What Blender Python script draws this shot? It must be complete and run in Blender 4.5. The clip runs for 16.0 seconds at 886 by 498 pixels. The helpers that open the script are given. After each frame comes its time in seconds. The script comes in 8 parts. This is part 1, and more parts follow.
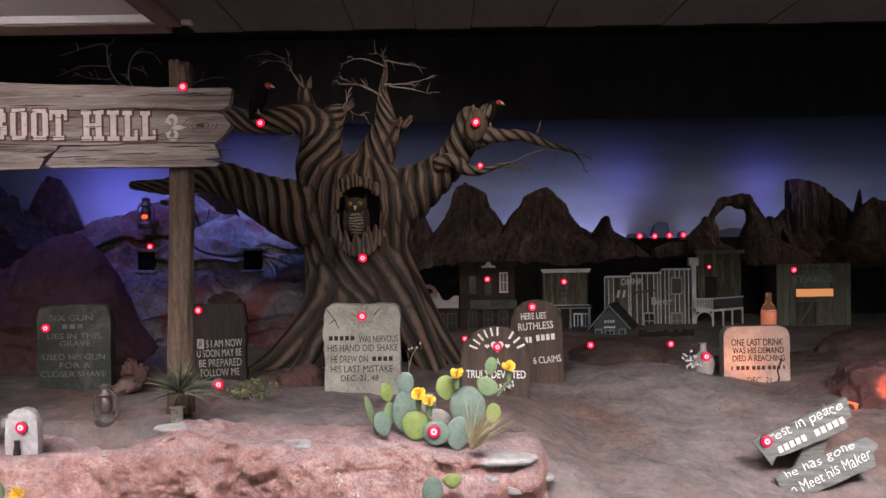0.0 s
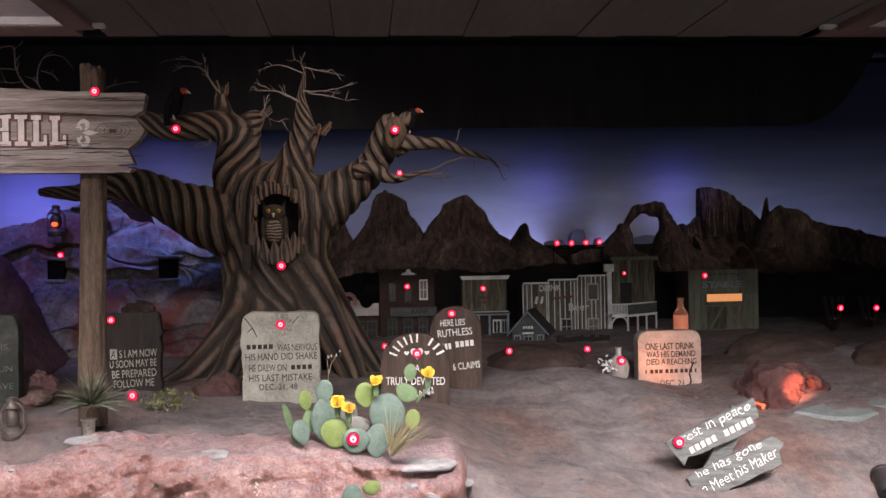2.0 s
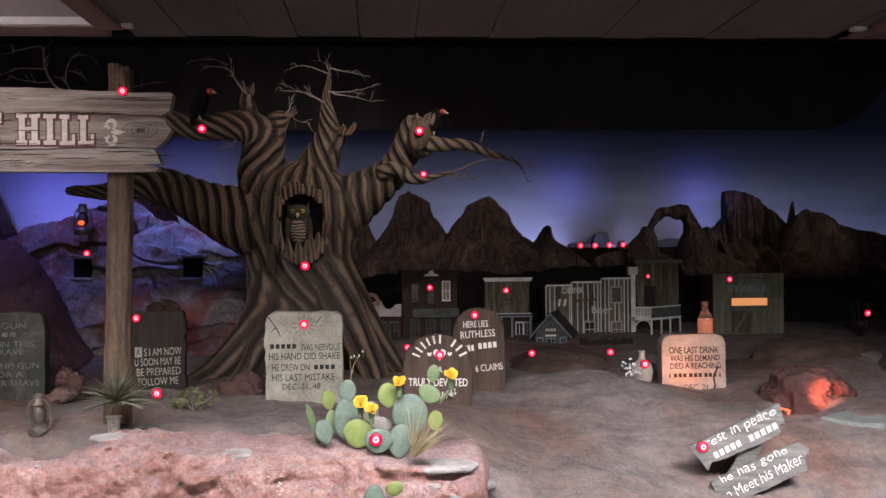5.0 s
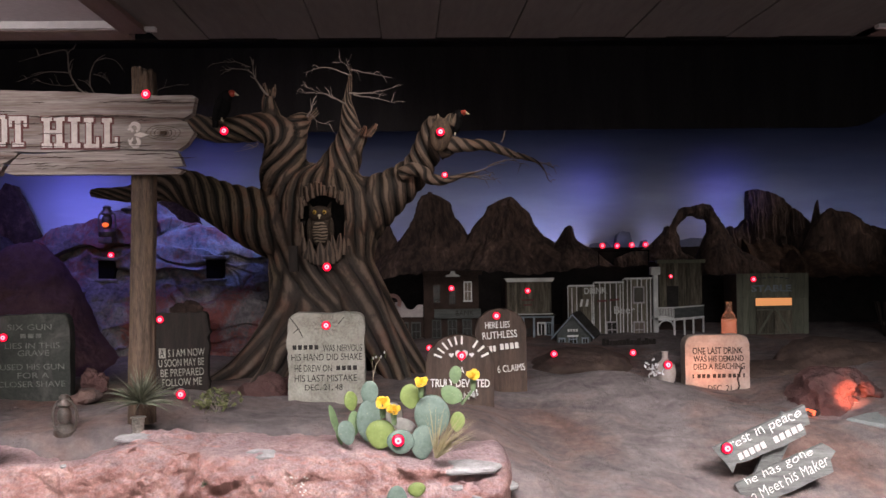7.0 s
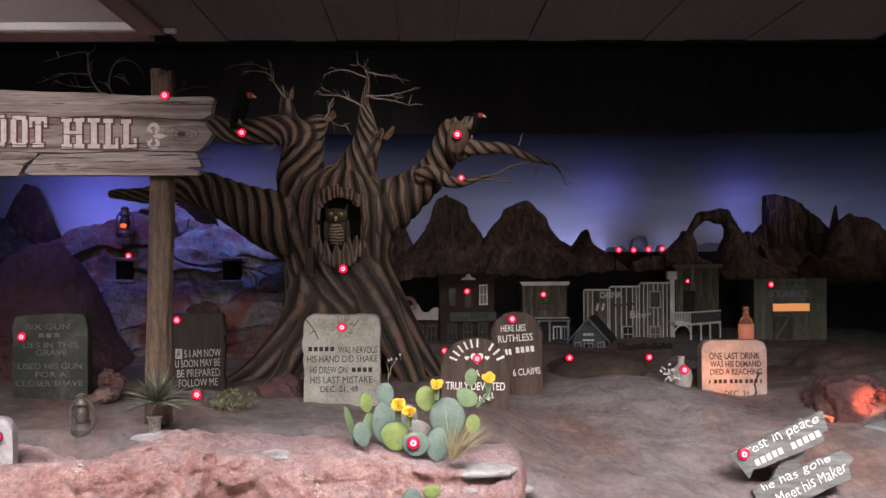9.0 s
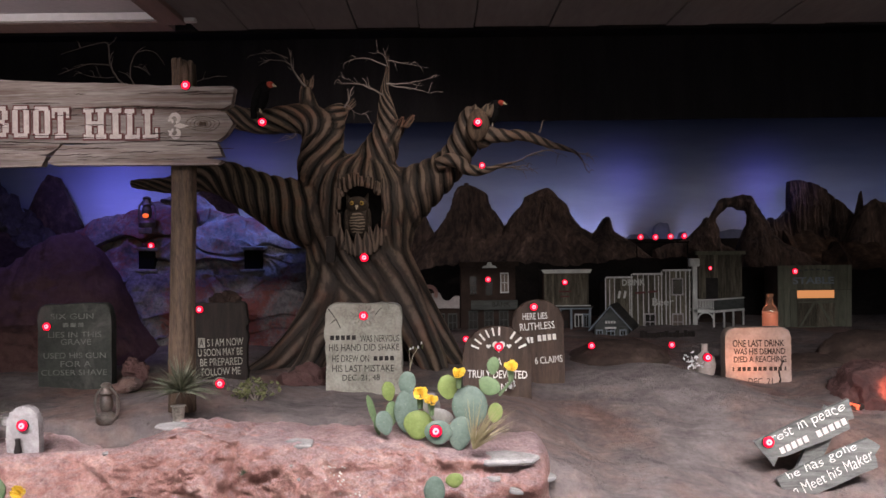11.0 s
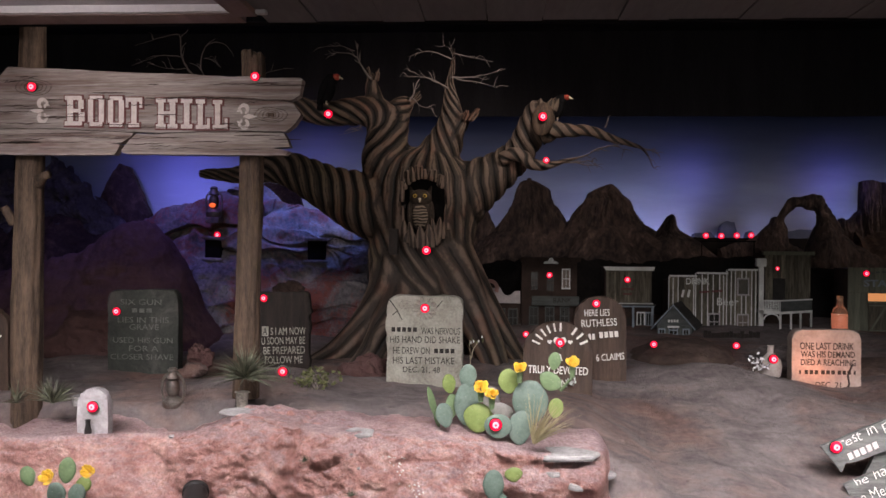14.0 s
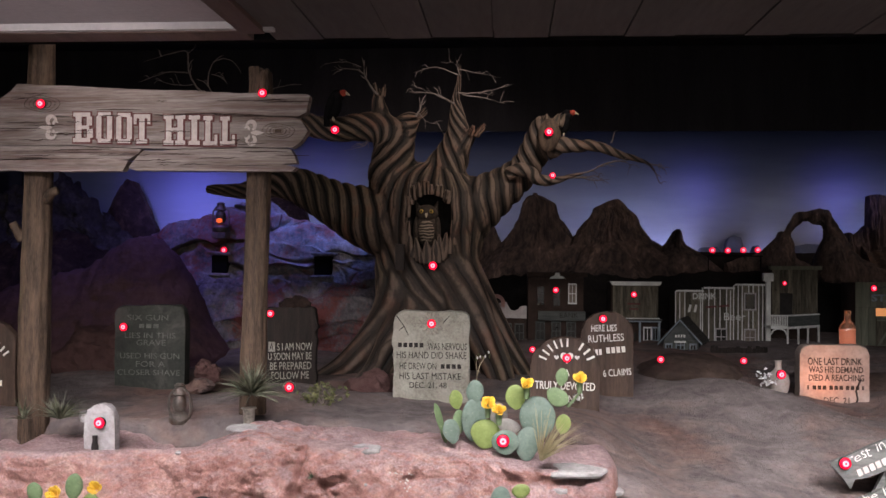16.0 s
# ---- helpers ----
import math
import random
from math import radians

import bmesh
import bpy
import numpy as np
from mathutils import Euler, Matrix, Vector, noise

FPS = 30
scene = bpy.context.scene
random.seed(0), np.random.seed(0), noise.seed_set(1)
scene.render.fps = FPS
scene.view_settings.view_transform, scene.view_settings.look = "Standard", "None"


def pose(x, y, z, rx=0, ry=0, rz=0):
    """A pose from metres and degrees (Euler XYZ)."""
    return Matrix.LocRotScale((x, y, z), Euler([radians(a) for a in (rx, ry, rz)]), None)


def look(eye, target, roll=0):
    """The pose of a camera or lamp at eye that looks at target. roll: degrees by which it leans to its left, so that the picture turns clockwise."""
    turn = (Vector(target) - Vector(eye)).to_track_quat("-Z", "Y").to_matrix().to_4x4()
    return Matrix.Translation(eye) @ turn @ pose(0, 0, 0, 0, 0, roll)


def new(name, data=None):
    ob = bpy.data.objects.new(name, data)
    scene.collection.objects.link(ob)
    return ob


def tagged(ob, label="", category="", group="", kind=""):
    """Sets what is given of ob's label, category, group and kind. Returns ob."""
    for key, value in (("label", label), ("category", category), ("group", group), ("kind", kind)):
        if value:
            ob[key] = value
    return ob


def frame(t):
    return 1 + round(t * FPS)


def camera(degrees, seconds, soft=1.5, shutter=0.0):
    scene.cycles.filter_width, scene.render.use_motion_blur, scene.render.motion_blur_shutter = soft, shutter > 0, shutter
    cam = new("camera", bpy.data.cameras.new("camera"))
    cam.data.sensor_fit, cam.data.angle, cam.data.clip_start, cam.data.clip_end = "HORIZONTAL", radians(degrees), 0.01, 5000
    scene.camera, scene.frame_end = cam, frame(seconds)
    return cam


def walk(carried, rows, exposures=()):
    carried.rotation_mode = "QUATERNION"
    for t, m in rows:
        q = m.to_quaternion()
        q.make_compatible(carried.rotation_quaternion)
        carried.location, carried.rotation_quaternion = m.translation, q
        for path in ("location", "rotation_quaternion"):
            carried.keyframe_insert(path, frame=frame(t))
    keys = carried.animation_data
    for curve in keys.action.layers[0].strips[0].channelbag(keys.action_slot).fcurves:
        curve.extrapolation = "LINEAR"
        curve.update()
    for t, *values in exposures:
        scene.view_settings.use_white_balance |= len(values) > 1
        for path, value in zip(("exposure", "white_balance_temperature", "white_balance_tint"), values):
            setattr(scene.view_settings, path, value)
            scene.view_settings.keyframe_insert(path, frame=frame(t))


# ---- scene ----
cam = camera(50.6, 16.0, soft=1.5, shutter=0.6)
PATH = [
    (0, pose(0.000, 0.000, 1.600, 89.70, 0.90, 0.00)),
    (0.5, pose(0.004, -0.006, 1.603, 89.72, 0.87, -0.54)),
    (1, pose(0.014, -0.024, 1.606, 89.83, 1.01, -2.62)),
    (1.5, pose(0.012, -0.022, 1.599, 89.95, 1.03, -4.77)),
    (2, pose(0.007, -0.016, 1.597, 90.09, 1.07, -4.84)),
    (2.5, pose(0.010, -0.018, 1.599, 90.20, 0.95, -5.13)),
    (3, pose(0.004, -0.024, 1.600, 90.21, 0.99, -5.11)),
    (3.5, pose(0.002, -0.023, 1.600, 90.34, 0.87, -4.47)),
    (4, pose(0.001, -0.017, 1.596, 90.27, 0.71, -3.96)),
    (6.5, pose(-0.004, -0.010, 1.596, 90.18, 0.75, -2.70)),
    (7, pose(-0.003, -0.009, 1.599, 90.23, 0.78, -2.20)),
    (7.5, pose(-0.005, -0.007, 1.598, 90.22, 0.65, -1.91)),
    (8, pose(-0.003, -0.007, 1.600, 90.25, 0.61, -1.66)),
    (8.5, pose(-0.008, -0.011, 1.598, 90.39, 0.50, -1.50)),
    (9, pose(-0.008, -0.008, 1.594, 90.46, 0.39, -1.27)),
    (11.5, pose(-0.018, 0.006, 1.594, 89.67, 0.43, 0.50)),
    (12, pose(-0.026, 0.006, 1.594, 89.68, -0.06, 1.21)),
    (12.5, pose(-0.025, 0.001, 1.591, 89.75, -0.31, 1.95)),
    (13, pose(-0.027, 0.004, 1.591, 89.45, -0.51, 2.50)),
    (13.5, pose(-0.027, 0.008, 1.592, 89.30, -0.49, 2.94)),
    (14, pose(-0.028, 0.006, 1.587, 89.45, -0.42, 3.62)),
    (14.5, pose(-0.029, 0.007, 1.592, 89.54, -0.47, 3.92)),
    (15, pose(-0.028, 0.012, 1.586, 89.74, -0.46, 4.07)),
    (15.5, pose(-0.031, 0.006, 1.592, 89.93, -0.35, 4.11)),
    (16, pose(-0.033, 0.003, 1.593, 90.32, -0.36, 3.96)),
]
walk(cam, PATH, ((0, -0.02), (1.5, 0.12), (9, 0.07), (11.5, -0.1), (16, -0.1)))

# ---- world and light ----
world = bpy.data.worlds.new("world")
scene.world = world
world.use_nodes = True
sky_node = world.node_tree.nodes.new("ShaderNodeTexSky")
sky_node.sky_type, sky_node.sun_disc = "NISHITA", False
sky_node.sun_elevation, sky_node.sun_rotation = radians(40), radians(150)
world.node_tree.links.new(sky_node.outputs[0], world.node_tree.nodes["Background"].inputs[0])
world.node_tree.nodes["Background"].inputs[1].default_value = 0.05
scene.view_settings.exposure = 0.0


def area_lamp(name, eye, target, size, power, colour, height=None, spread=180):
    data = bpy.data.lights.new(name, "AREA")
    data.shape, data.size, data.size_y = "RECTANGLE", size, height or size
    data.energy, data.color, data.spread = power, colour, radians(spread)
    ob = new(name, data)
    ob.matrix_world = look(eye, target)
    return ob


def spot_lamp(name, eye, target, power, colour, cone=60, blend=0.7, radius=0.03):
    data = bpy.data.lights.new(name, "SPOT")
    data.energy, data.color, data.spot_size, data.spot_blend, data.shadow_soft_size = power, colour, radians(cone), blend, radius
    ob = new(name, data)
    ob.matrix_world = look(eye, target)
    return ob


def point_lamp(name, eye, power, colour, radius=0.03):
    data = bpy.data.lights.new(name, "POINT")
    data.energy, data.color, data.shadow_soft_size = power, colour, radius
    ob = new(name, data)
    ob.location = eye
    return ob


# daylight through the open front of the gallery, behind the viewer
area_lamp("daylight_opening", (0, -0.6, 1.6), (0, 5.0, 1.4), 7.0, 31, (0.98, 0.95, 0.97), 1.3)
# row of display lamps under the viewers' ceiling
for lamp_x, power, spread in ((-1.9, 28, 84), (0.2, 32, 86), (2.2, 47, 80)):
    area_lamp("display_lamp", (lamp_x, 2.35, 2.38), (lamp_x, 3.9, 0.6), 1.5, power, (1.0, 0.94, 0.97), 0.1, spread)
# narrow unseen lamp, added to brighten the sign
area_lamp("display_lamp", (-1.85, 2.5, 2.36), (-1.7, 4.2, 2.14), 1.1, 2.5, (1.0, 0.91, 0.93), 0.08, 62)
# blue lamps hidden behind the hills, washing the painted sky
BLUE = (0.24, 0.2, 1.0)
for lamp_x, lamp_z, power in ((-2.75, 1.3, 11), (-1.2, 1.3, 13), (1.4, 1.2, 25), (3.2, 1.2, 16), (4.9, 1.2, 8)):
    area_lamp("sky_wash_lamp", (lamp_x, 9.4, lamp_z), (lamp_x, 9.52, lamp_z + 0.9), 1.5, power * 1.15, (0.52, 0.54, 1.0), 0.08)
for aim, power, cone in (((-3.29, 9.62, 2.216), 290, 27), ((-1.922, 9.62, 2.542), 68, 20), ((1.872, 9.62, 2.24), 90, 17), ((3.263, 9.62, 2.2), 100, 17)):
    for share, wide in ((0.42, 1.6), (0.4, 1.0), (0.42, 0.6)):
        spot_lamp("blue_spot", (aim[0] * 0.98, 7.0, 2.4), aim, power * share, BLUE, cone * wide, 1.0, 0.04)
# unseen spots, added behind the header to brighten the tree and the post tops
spot_lamp("upper_fill_spot", (0.5, 4.1, 3.2), (-0.1, 6, 2.37), 150, (1.0, 0.86, 0.8), 56, 1.0, 0.05)
spot_lamp("upper_fill_spot", (-1.75, 3.9, 2.95), (-1.8, 4.9, 2.5), 18, (1.0, 0.88, 0.84), 130, 1.0, 0.05)
# unseen spots added behind the header, raking over the hills to brighten them
for lamp_x, aim_x, power in ((2.0, 0.5, 32), (3.4, 1.6, 46), (4.6, 2.9, 56), (5.2, 3.9, 30)):
    spot_lamp("hill_fill_spot", (lamp_x, 6.9, 3.2), (aim_x, 9.0, 1.84), power, (1.0, 0.8, 0.68), 36, 1.0, 0.06)
# pale blue moonlight spot on the rock dwellings
spot_lamp("moonlight_spot", (-1.0, 6.9, 3.3), (-1.55, 7.6, 1.95), 270, (0.2, 0.3, 1.0), 40, 1.0, 0.1)
spot_lamp("moonlight_spot", (-2.6, 6.6, 3.4), (-3.0, 8.0, 1.2), 115, (0.24, 0.2, 1.0), 100, 1.0, 0.1)
# warm lamp sunk in the ground before the drinker's stone, and the ember lamp in the rocks
spot_lamp("warm_ground_lamp", (1.753, 5.48, 0.773), (1.901, 5.75, 0.954), 8.0, (1.0, 0.34, 0.16), 105, 1.0, 0.02)
spot_lamp("ember_lamp", (2.36, 5.0, 0.76), (2.56, 5.31, 0.775), 27.0, (1.0, 0.25, 0.14), 58, 1.0, 0.02)
point_lamp("ember_lamp", (2.235, 5.08, 0.69), 0.35, (1.0, 0.2, 0.1), 0.02)

# ---- materials ----
class Shader:
    """A small writer of node trees."""

    def __init__(self, name):
        self.mat = bpy.data.materials.new(name)
        self.mat.use_nodes = True
        self.tree = self.mat.node_tree
        self.bsdf = self.tree.nodes["Principled BSDF"]
        self.out = self.tree.nodes["Material Output"]
        self.coord = self.tree.nodes.new("ShaderNodeTexCoord")

    def node(self, kind, **values):
        n = self.tree.nodes.new(kind)
        for k, v in values.items():
            n.inputs[k].default_value = v
        return n

    def link(self, a, b):
        self.tree.links.new(a, b)

    def mapped(self, scale=(1, 1, 1), kind="Object"):
        m = self.node("ShaderNodeMapping")
        m.inputs["Scale"].default_value = scale
        self.link(self.coord.outputs[kind], m.inputs[0])
        return m.outputs[0]

    def noise(self, vec, scale, detail=5.0, rough=0.6, distort=0.0):
        n = self.node("ShaderNodeTexNoise", Scale=scale, Detail=detail, Roughness=rough, Distortion=distort)
        self.link(vec, n.inputs["Vector"])
        return n.outputs["Fac"]

    def ramp(self, fac, stops):
        r = self.tree.nodes.new("ShaderNodeValToRGB")
        el = r.color_ramp.elements
        while len(el) < len(stops):
            el.new(0.5)
        for e, (p, c) in zip(el, stops):
            e.position = p
            e.color = (*c, 1) if len(c) == 3 else c
        self.link(fac, r.inputs[0])
        return r.outputs[0]

    def mix(self, fac, a, b, mode="MIX"):
        m = self.tree.nodes.new("ShaderNodeMix")
        m.data_type, m.blend_type = "RGBA", mode
        for sock, v in ((m.inputs[0], fac), (m.inputs[6], a), (m.inputs[7], b)):
            if isinstance(v, (int, float)):
                sock.default_value = v
            elif isinstance(v, tuple):
                sock.default_value = (*v, 1)
            else:
                self.link(v, sock)
        return m.outputs[2]

    def bump(self, height, strength=0.5, distance=0.01, before=None):
        b = self.node("ShaderNodeBump", Strength=strength, Distance=distance)
        self.link(height, b.inputs["Height"])
        if before is not None:
            self.link(before, b.inputs["Normal"])
        return b.outputs[0]

    def done(self, colour, rough=0.8, normal=None, metal=0.0, gloss=0.3):
        if isinstance(colour, tuple):
            self.bsdf.inputs["Base Color"].default_value = (*colour, 1)
        else:
            self.link(colour, self.bsdf.inputs["Base Color"])
        if isinstance(rough, (int, float)):
            self.bsdf.inputs["Roughness"].default_value = rough
        else:
            self.link(rough, self.bsdf.inputs["Roughness"])
        self.bsdf.inputs["Metallic"].default_value = metal
        self.bsdf.inputs["Specular IOR Level"].default_value = gloss
        if normal is not None:
            self.link(normal, self.bsdf.inputs["Normal"])
        return self.mat


def surface(name, dark, light, scale=6.0, fine=60.0, rough=0.85, relief=0.006, stretch=(1, 1, 1), stain=None, metal=0.0, gloss=0.3, varied=0.0):
    """Two tones broken up at a large and a fine scale, with grain, and a stain."""
    s = Shader(name)
    v = s.mapped(stretch)
    big, small = s.noise(v, scale), s.noise(v, fine, 4.0)
    both = s.mix(0.4, big, small)
    c = s.ramp(both, ((0.35, dark), (0.65, light)))
    if stain:
        c = s.mix(s.ramp(s.noise(v, scale * 0.45, 6.0, 0.7, 0.6), ((0.48, (0, 0, 0)), (0.66, (1, 1, 1)))), c, stain)
    if varied:
        info = s.tree.nodes.new("ShaderNodeObjectInfo")
        c = s.mix(1.0, c, s.ramp(info.outputs["Random"], ((0.0, (1 - varied,) * 3), (1.0, (1.0, 1.0, 1.0)))), "MULTIPLY")
    n = s.bump(both, 0.6, relief)
    return s.done(c, rough, n, metal, gloss)


def glow(name, colour, strength):
    s = Shader(name)
    s.bsdf.inputs["Emission Color"].default_value = (*colour, 1)
    s.bsdf.inputs["Emission Strength"].default_value = strength
    return s.done(tuple(0.5 * c for c in colour), 0.4)


def backdrop_paint():
    s = Shader("painted_night_sky")
    sep = s.tree.nodes.new("ShaderNodeSeparateXYZ")
    s.link(s.coord.outputs["Object"], sep.inputs[0])
    h = s.node("ShaderNodeMapRange")
    h.inputs[1].default_value, h.inputs[2].default_value = 1.3, 3.0
    s.link(sep.outputs[2], h.inputs[0])
    cloud = s.noise(s.mapped((0.5, 1, 2.2)), 1.4, 5, 0.55)
    c = s.ramp(h.outputs[0], ((0.0, (0.47, 0.46, 0.54)), (0.25, (0.42, 0.44, 0.53)), (0.5, (0.34, 0.38, 0.46)), (0.72, (0.19, 0.21, 0.28)), (0.9, (0.06, 0.07, 0.1))))
    c = s.mix(1.0, c, s.ramp(cloud, ((0.35, (0.72, 0.74, 0.78)), (0.7, (1.0, 1.0, 1.0)))), "MULTIPLY")
    return s.done(c, 0.95, None, 0, 0.1)


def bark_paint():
    """Carved and dry-brushed bark: tan on the strands' crests, dark between them, groove shade partly painted in."""
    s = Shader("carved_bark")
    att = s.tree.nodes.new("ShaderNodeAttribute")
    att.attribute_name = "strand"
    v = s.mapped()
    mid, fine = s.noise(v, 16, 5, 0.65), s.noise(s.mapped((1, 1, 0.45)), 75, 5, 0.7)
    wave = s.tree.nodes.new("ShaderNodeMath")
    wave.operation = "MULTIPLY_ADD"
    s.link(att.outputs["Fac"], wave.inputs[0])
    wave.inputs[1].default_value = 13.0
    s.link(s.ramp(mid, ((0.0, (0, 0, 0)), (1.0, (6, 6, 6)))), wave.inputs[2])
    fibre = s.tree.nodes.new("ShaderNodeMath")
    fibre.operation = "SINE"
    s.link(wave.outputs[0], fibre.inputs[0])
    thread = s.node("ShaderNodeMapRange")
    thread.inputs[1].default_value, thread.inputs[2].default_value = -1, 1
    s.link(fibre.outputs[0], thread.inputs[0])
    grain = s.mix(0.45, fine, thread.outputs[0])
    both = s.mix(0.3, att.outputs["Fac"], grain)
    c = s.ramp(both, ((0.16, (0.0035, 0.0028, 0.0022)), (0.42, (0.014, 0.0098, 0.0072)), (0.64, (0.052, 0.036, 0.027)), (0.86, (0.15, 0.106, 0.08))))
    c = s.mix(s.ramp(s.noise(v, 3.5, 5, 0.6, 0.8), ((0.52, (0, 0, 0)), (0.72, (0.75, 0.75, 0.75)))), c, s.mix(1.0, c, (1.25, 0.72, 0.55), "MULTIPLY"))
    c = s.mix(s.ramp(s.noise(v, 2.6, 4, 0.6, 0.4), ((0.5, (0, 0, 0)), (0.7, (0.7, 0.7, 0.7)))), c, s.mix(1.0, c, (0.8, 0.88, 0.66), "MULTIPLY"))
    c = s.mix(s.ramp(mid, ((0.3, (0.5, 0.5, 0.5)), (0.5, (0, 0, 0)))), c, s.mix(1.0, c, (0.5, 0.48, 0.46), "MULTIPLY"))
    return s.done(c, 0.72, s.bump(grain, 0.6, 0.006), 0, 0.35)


def rock_paint(name, tones, scale=5.0, relief=0.02, stretch=(1, 1, 1)):
    """Sculpted and dry-brushed plaster rock in several tones."""
    s = Shader(name)
    v = s.mapped(stretch)
    big, mid, fine = s.noise(v, scale, 6, 0.65, 0.5), s.noise(v, scale * 5, 5, 0.65), s.noise(v, 120, 4)
    both = s.mix(0.45, big, mid)
    step = 1 / (len(tones) - 1)
    c = s.ramp(both, tuple((0.3 + 0.4 * i * step, t) for i, t in enumerate(tones)))
    c = s.mix(0.25, c, s.ramp(fine, ((0.3, (0.35, 0.35, 0.35)), (0.7, (1.0, 1.0, 1.0)))), "MULTIPLY")
    n = s.bump(fine, 0.5, 0.003, s.bump(mid, 0.85, relief))
    return s.done(c, 0.9, n, 0, 0.25)


def patched_rock(name, tones, patch, size, share):
    """Plaster rock with dry-brushed crests and patches of a second colour."""
    s = Shader(name)
    v = s.mapped()
    big, mid, fine = s.noise(v, 6.0, 6, 0.65, 0.5), s.noise(v, 30, 6, 0.75), s.noise(v, 85, 5, 0.75)
    both = s.mix(0.5, big, mid)
    c = s.ramp(both, ((0.33, tones[0]), (0.48, tones[1]), (0.66, tones[2])))
    blot = s.mix(0.35, s.noise(v, size, 6, 0.6, 0.7), mid)
    c = s.mix(s.ramp(blot, ((share, (0, 0, 0)), (share + 0.1, (0.9, 0.9, 0.9)))), c, s.mix(mid, patch, tuple(1.7 * p for p in patch)))
    c = s.mix(0.3, c, s.ramp(fine, ((0.3, (0.3, 0.3, 0.3)), (0.62, (1.0, 1.0, 1.0)))), "MULTIPLY")
    c = s.mix(s.ramp(s.mix(0.6, fine, big), ((0.55, (0, 0, 0)), (0.64, (0.6, 0.6, 0.6)))), c, tones[2])
    n = s.bump(fine, 0.8, 0.005, s.bump(mid, 0.6, 0.01))
    return s.done(c, 0.92, n, 0, 0.25)


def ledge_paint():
    """Salmon plaster rock, mauve grey towards its upward faces and in broad patches."""
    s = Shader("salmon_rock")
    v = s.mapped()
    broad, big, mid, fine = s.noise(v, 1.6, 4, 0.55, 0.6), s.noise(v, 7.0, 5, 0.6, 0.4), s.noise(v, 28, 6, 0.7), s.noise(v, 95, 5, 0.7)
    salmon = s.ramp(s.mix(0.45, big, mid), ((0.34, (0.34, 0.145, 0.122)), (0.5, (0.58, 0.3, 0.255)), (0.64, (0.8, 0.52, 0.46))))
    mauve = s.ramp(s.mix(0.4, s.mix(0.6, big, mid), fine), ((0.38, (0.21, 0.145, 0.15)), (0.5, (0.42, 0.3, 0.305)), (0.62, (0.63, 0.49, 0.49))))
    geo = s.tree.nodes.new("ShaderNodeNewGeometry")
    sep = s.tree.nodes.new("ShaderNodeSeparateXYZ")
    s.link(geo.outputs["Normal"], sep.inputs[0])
    mauve_share = s.mix(0.3, s.mix(0.35, broad, s.noise(v, 4.0, 4, 0.55, 0.5)), sep.outputs[2])
    c = s.mix(s.ramp(mauve_share, ((0.4, (0.05, 0.05, 0.05)), (0.66, (0.9, 0.9, 0.9)))), salmon, mauve)
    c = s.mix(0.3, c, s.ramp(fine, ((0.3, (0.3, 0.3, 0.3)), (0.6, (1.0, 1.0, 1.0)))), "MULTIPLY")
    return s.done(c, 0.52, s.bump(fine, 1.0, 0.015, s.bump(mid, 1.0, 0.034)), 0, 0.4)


def ground_paint():
    """Mauve-brown plaster earth, brushed with red brown in broad soft patches and thin streaks."""
    s = Shader("red_brown_ground")
    v = s.mapped()
    broad, big, mid, fine = s.noise(v, 1.1, 4, 0.55, 0.8), s.noise(s.mapped((1, 1.8, 1)), 5.0, 6, 0.62, 0.6), s.noise(v, 26, 6, 0.7), s.noise(v, 110, 4, 0.7)
    tone = s.mix(0.35, big, mid)
    grey = s.ramp(tone, ((0.33, (0.098, 0.079, 0.078)), (0.5, (0.182, 0.153, 0.148)), (0.68, (0.285, 0.247, 0.238))))
    red = s.ramp(tone, ((0.33, (0.08, 0.044, 0.036)), (0.5, (0.17, 0.098, 0.08)), (0.68, (0.275, 0.175, 0.147))))
    c = s.mix(s.ramp(s.mix(0.3, broad, big), ((0.47, (0, 0, 0)), (0.62, (0.9, 0.9, 0.9)))), grey, red)
    c = s.mix(0.22, c, s.ramp(fine, ((0.3, (0.35, 0.35, 0.35)), (0.6, (1.0, 1.0, 1.0)))), "MULTIPLY")
    return s.done(c, 0.92, s.bump(fine, 0.9, 0.008, s.bump(s.mix(0.3, mid, big), 1.0, 0.03)), 0, 0.25)


SKY = backdrop_paint()
BLACK = surface("black_painted_board", (0.032, 0.03, 0.033), (0.05, 0.047, 0.051), 3, 40, 0.95, 0.002, gloss=0.1)
CLOTH = surface("black_cloth", (0.035, 0.032, 0.034), (0.06, 0.054, 0.058), 2, 50, 0.95, 0.003, (3, 1, 0.4), gloss=0.1)
VELVET = surface("black_velvet", (0.004, 0.0038, 0.004), (0.008, 0.0075, 0.008), 3, 40, 0.98, 0.002, gloss=0.05)
CEILING = surface("grey_ceiling_boards", (0.08, 0.07, 0.068), (0.125, 0.112, 0.107), 2, 40, 0.8, 0.003, (1, 0.15, 1))
PANEL = surface("pale_grey_panel", (0.4, 0.36, 0.38), (0.5, 0.46, 0.475), 1.5, 40, 0.8, 0.002)
TRIM = surface("white_trim", (0.4, 0.37, 0.37), (0.5, 0.465, 0.46), 2, 40, 0.6, 0.002)
BEAM = surface("brown_beam", (0.1, 0.062, 0.05), (0.18, 0.115, 0.1), 3, 60, 0.7, 0.004, (6, 0.4, 6))
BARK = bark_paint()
GROUND = ground_paint()
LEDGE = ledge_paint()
HILL = rock_paint("dark_red_hill", ((0.045, 0.026, 0.026), (0.095, 0.048, 0.044), (0.13, 0.074, 0.068)), 3, 0.03)
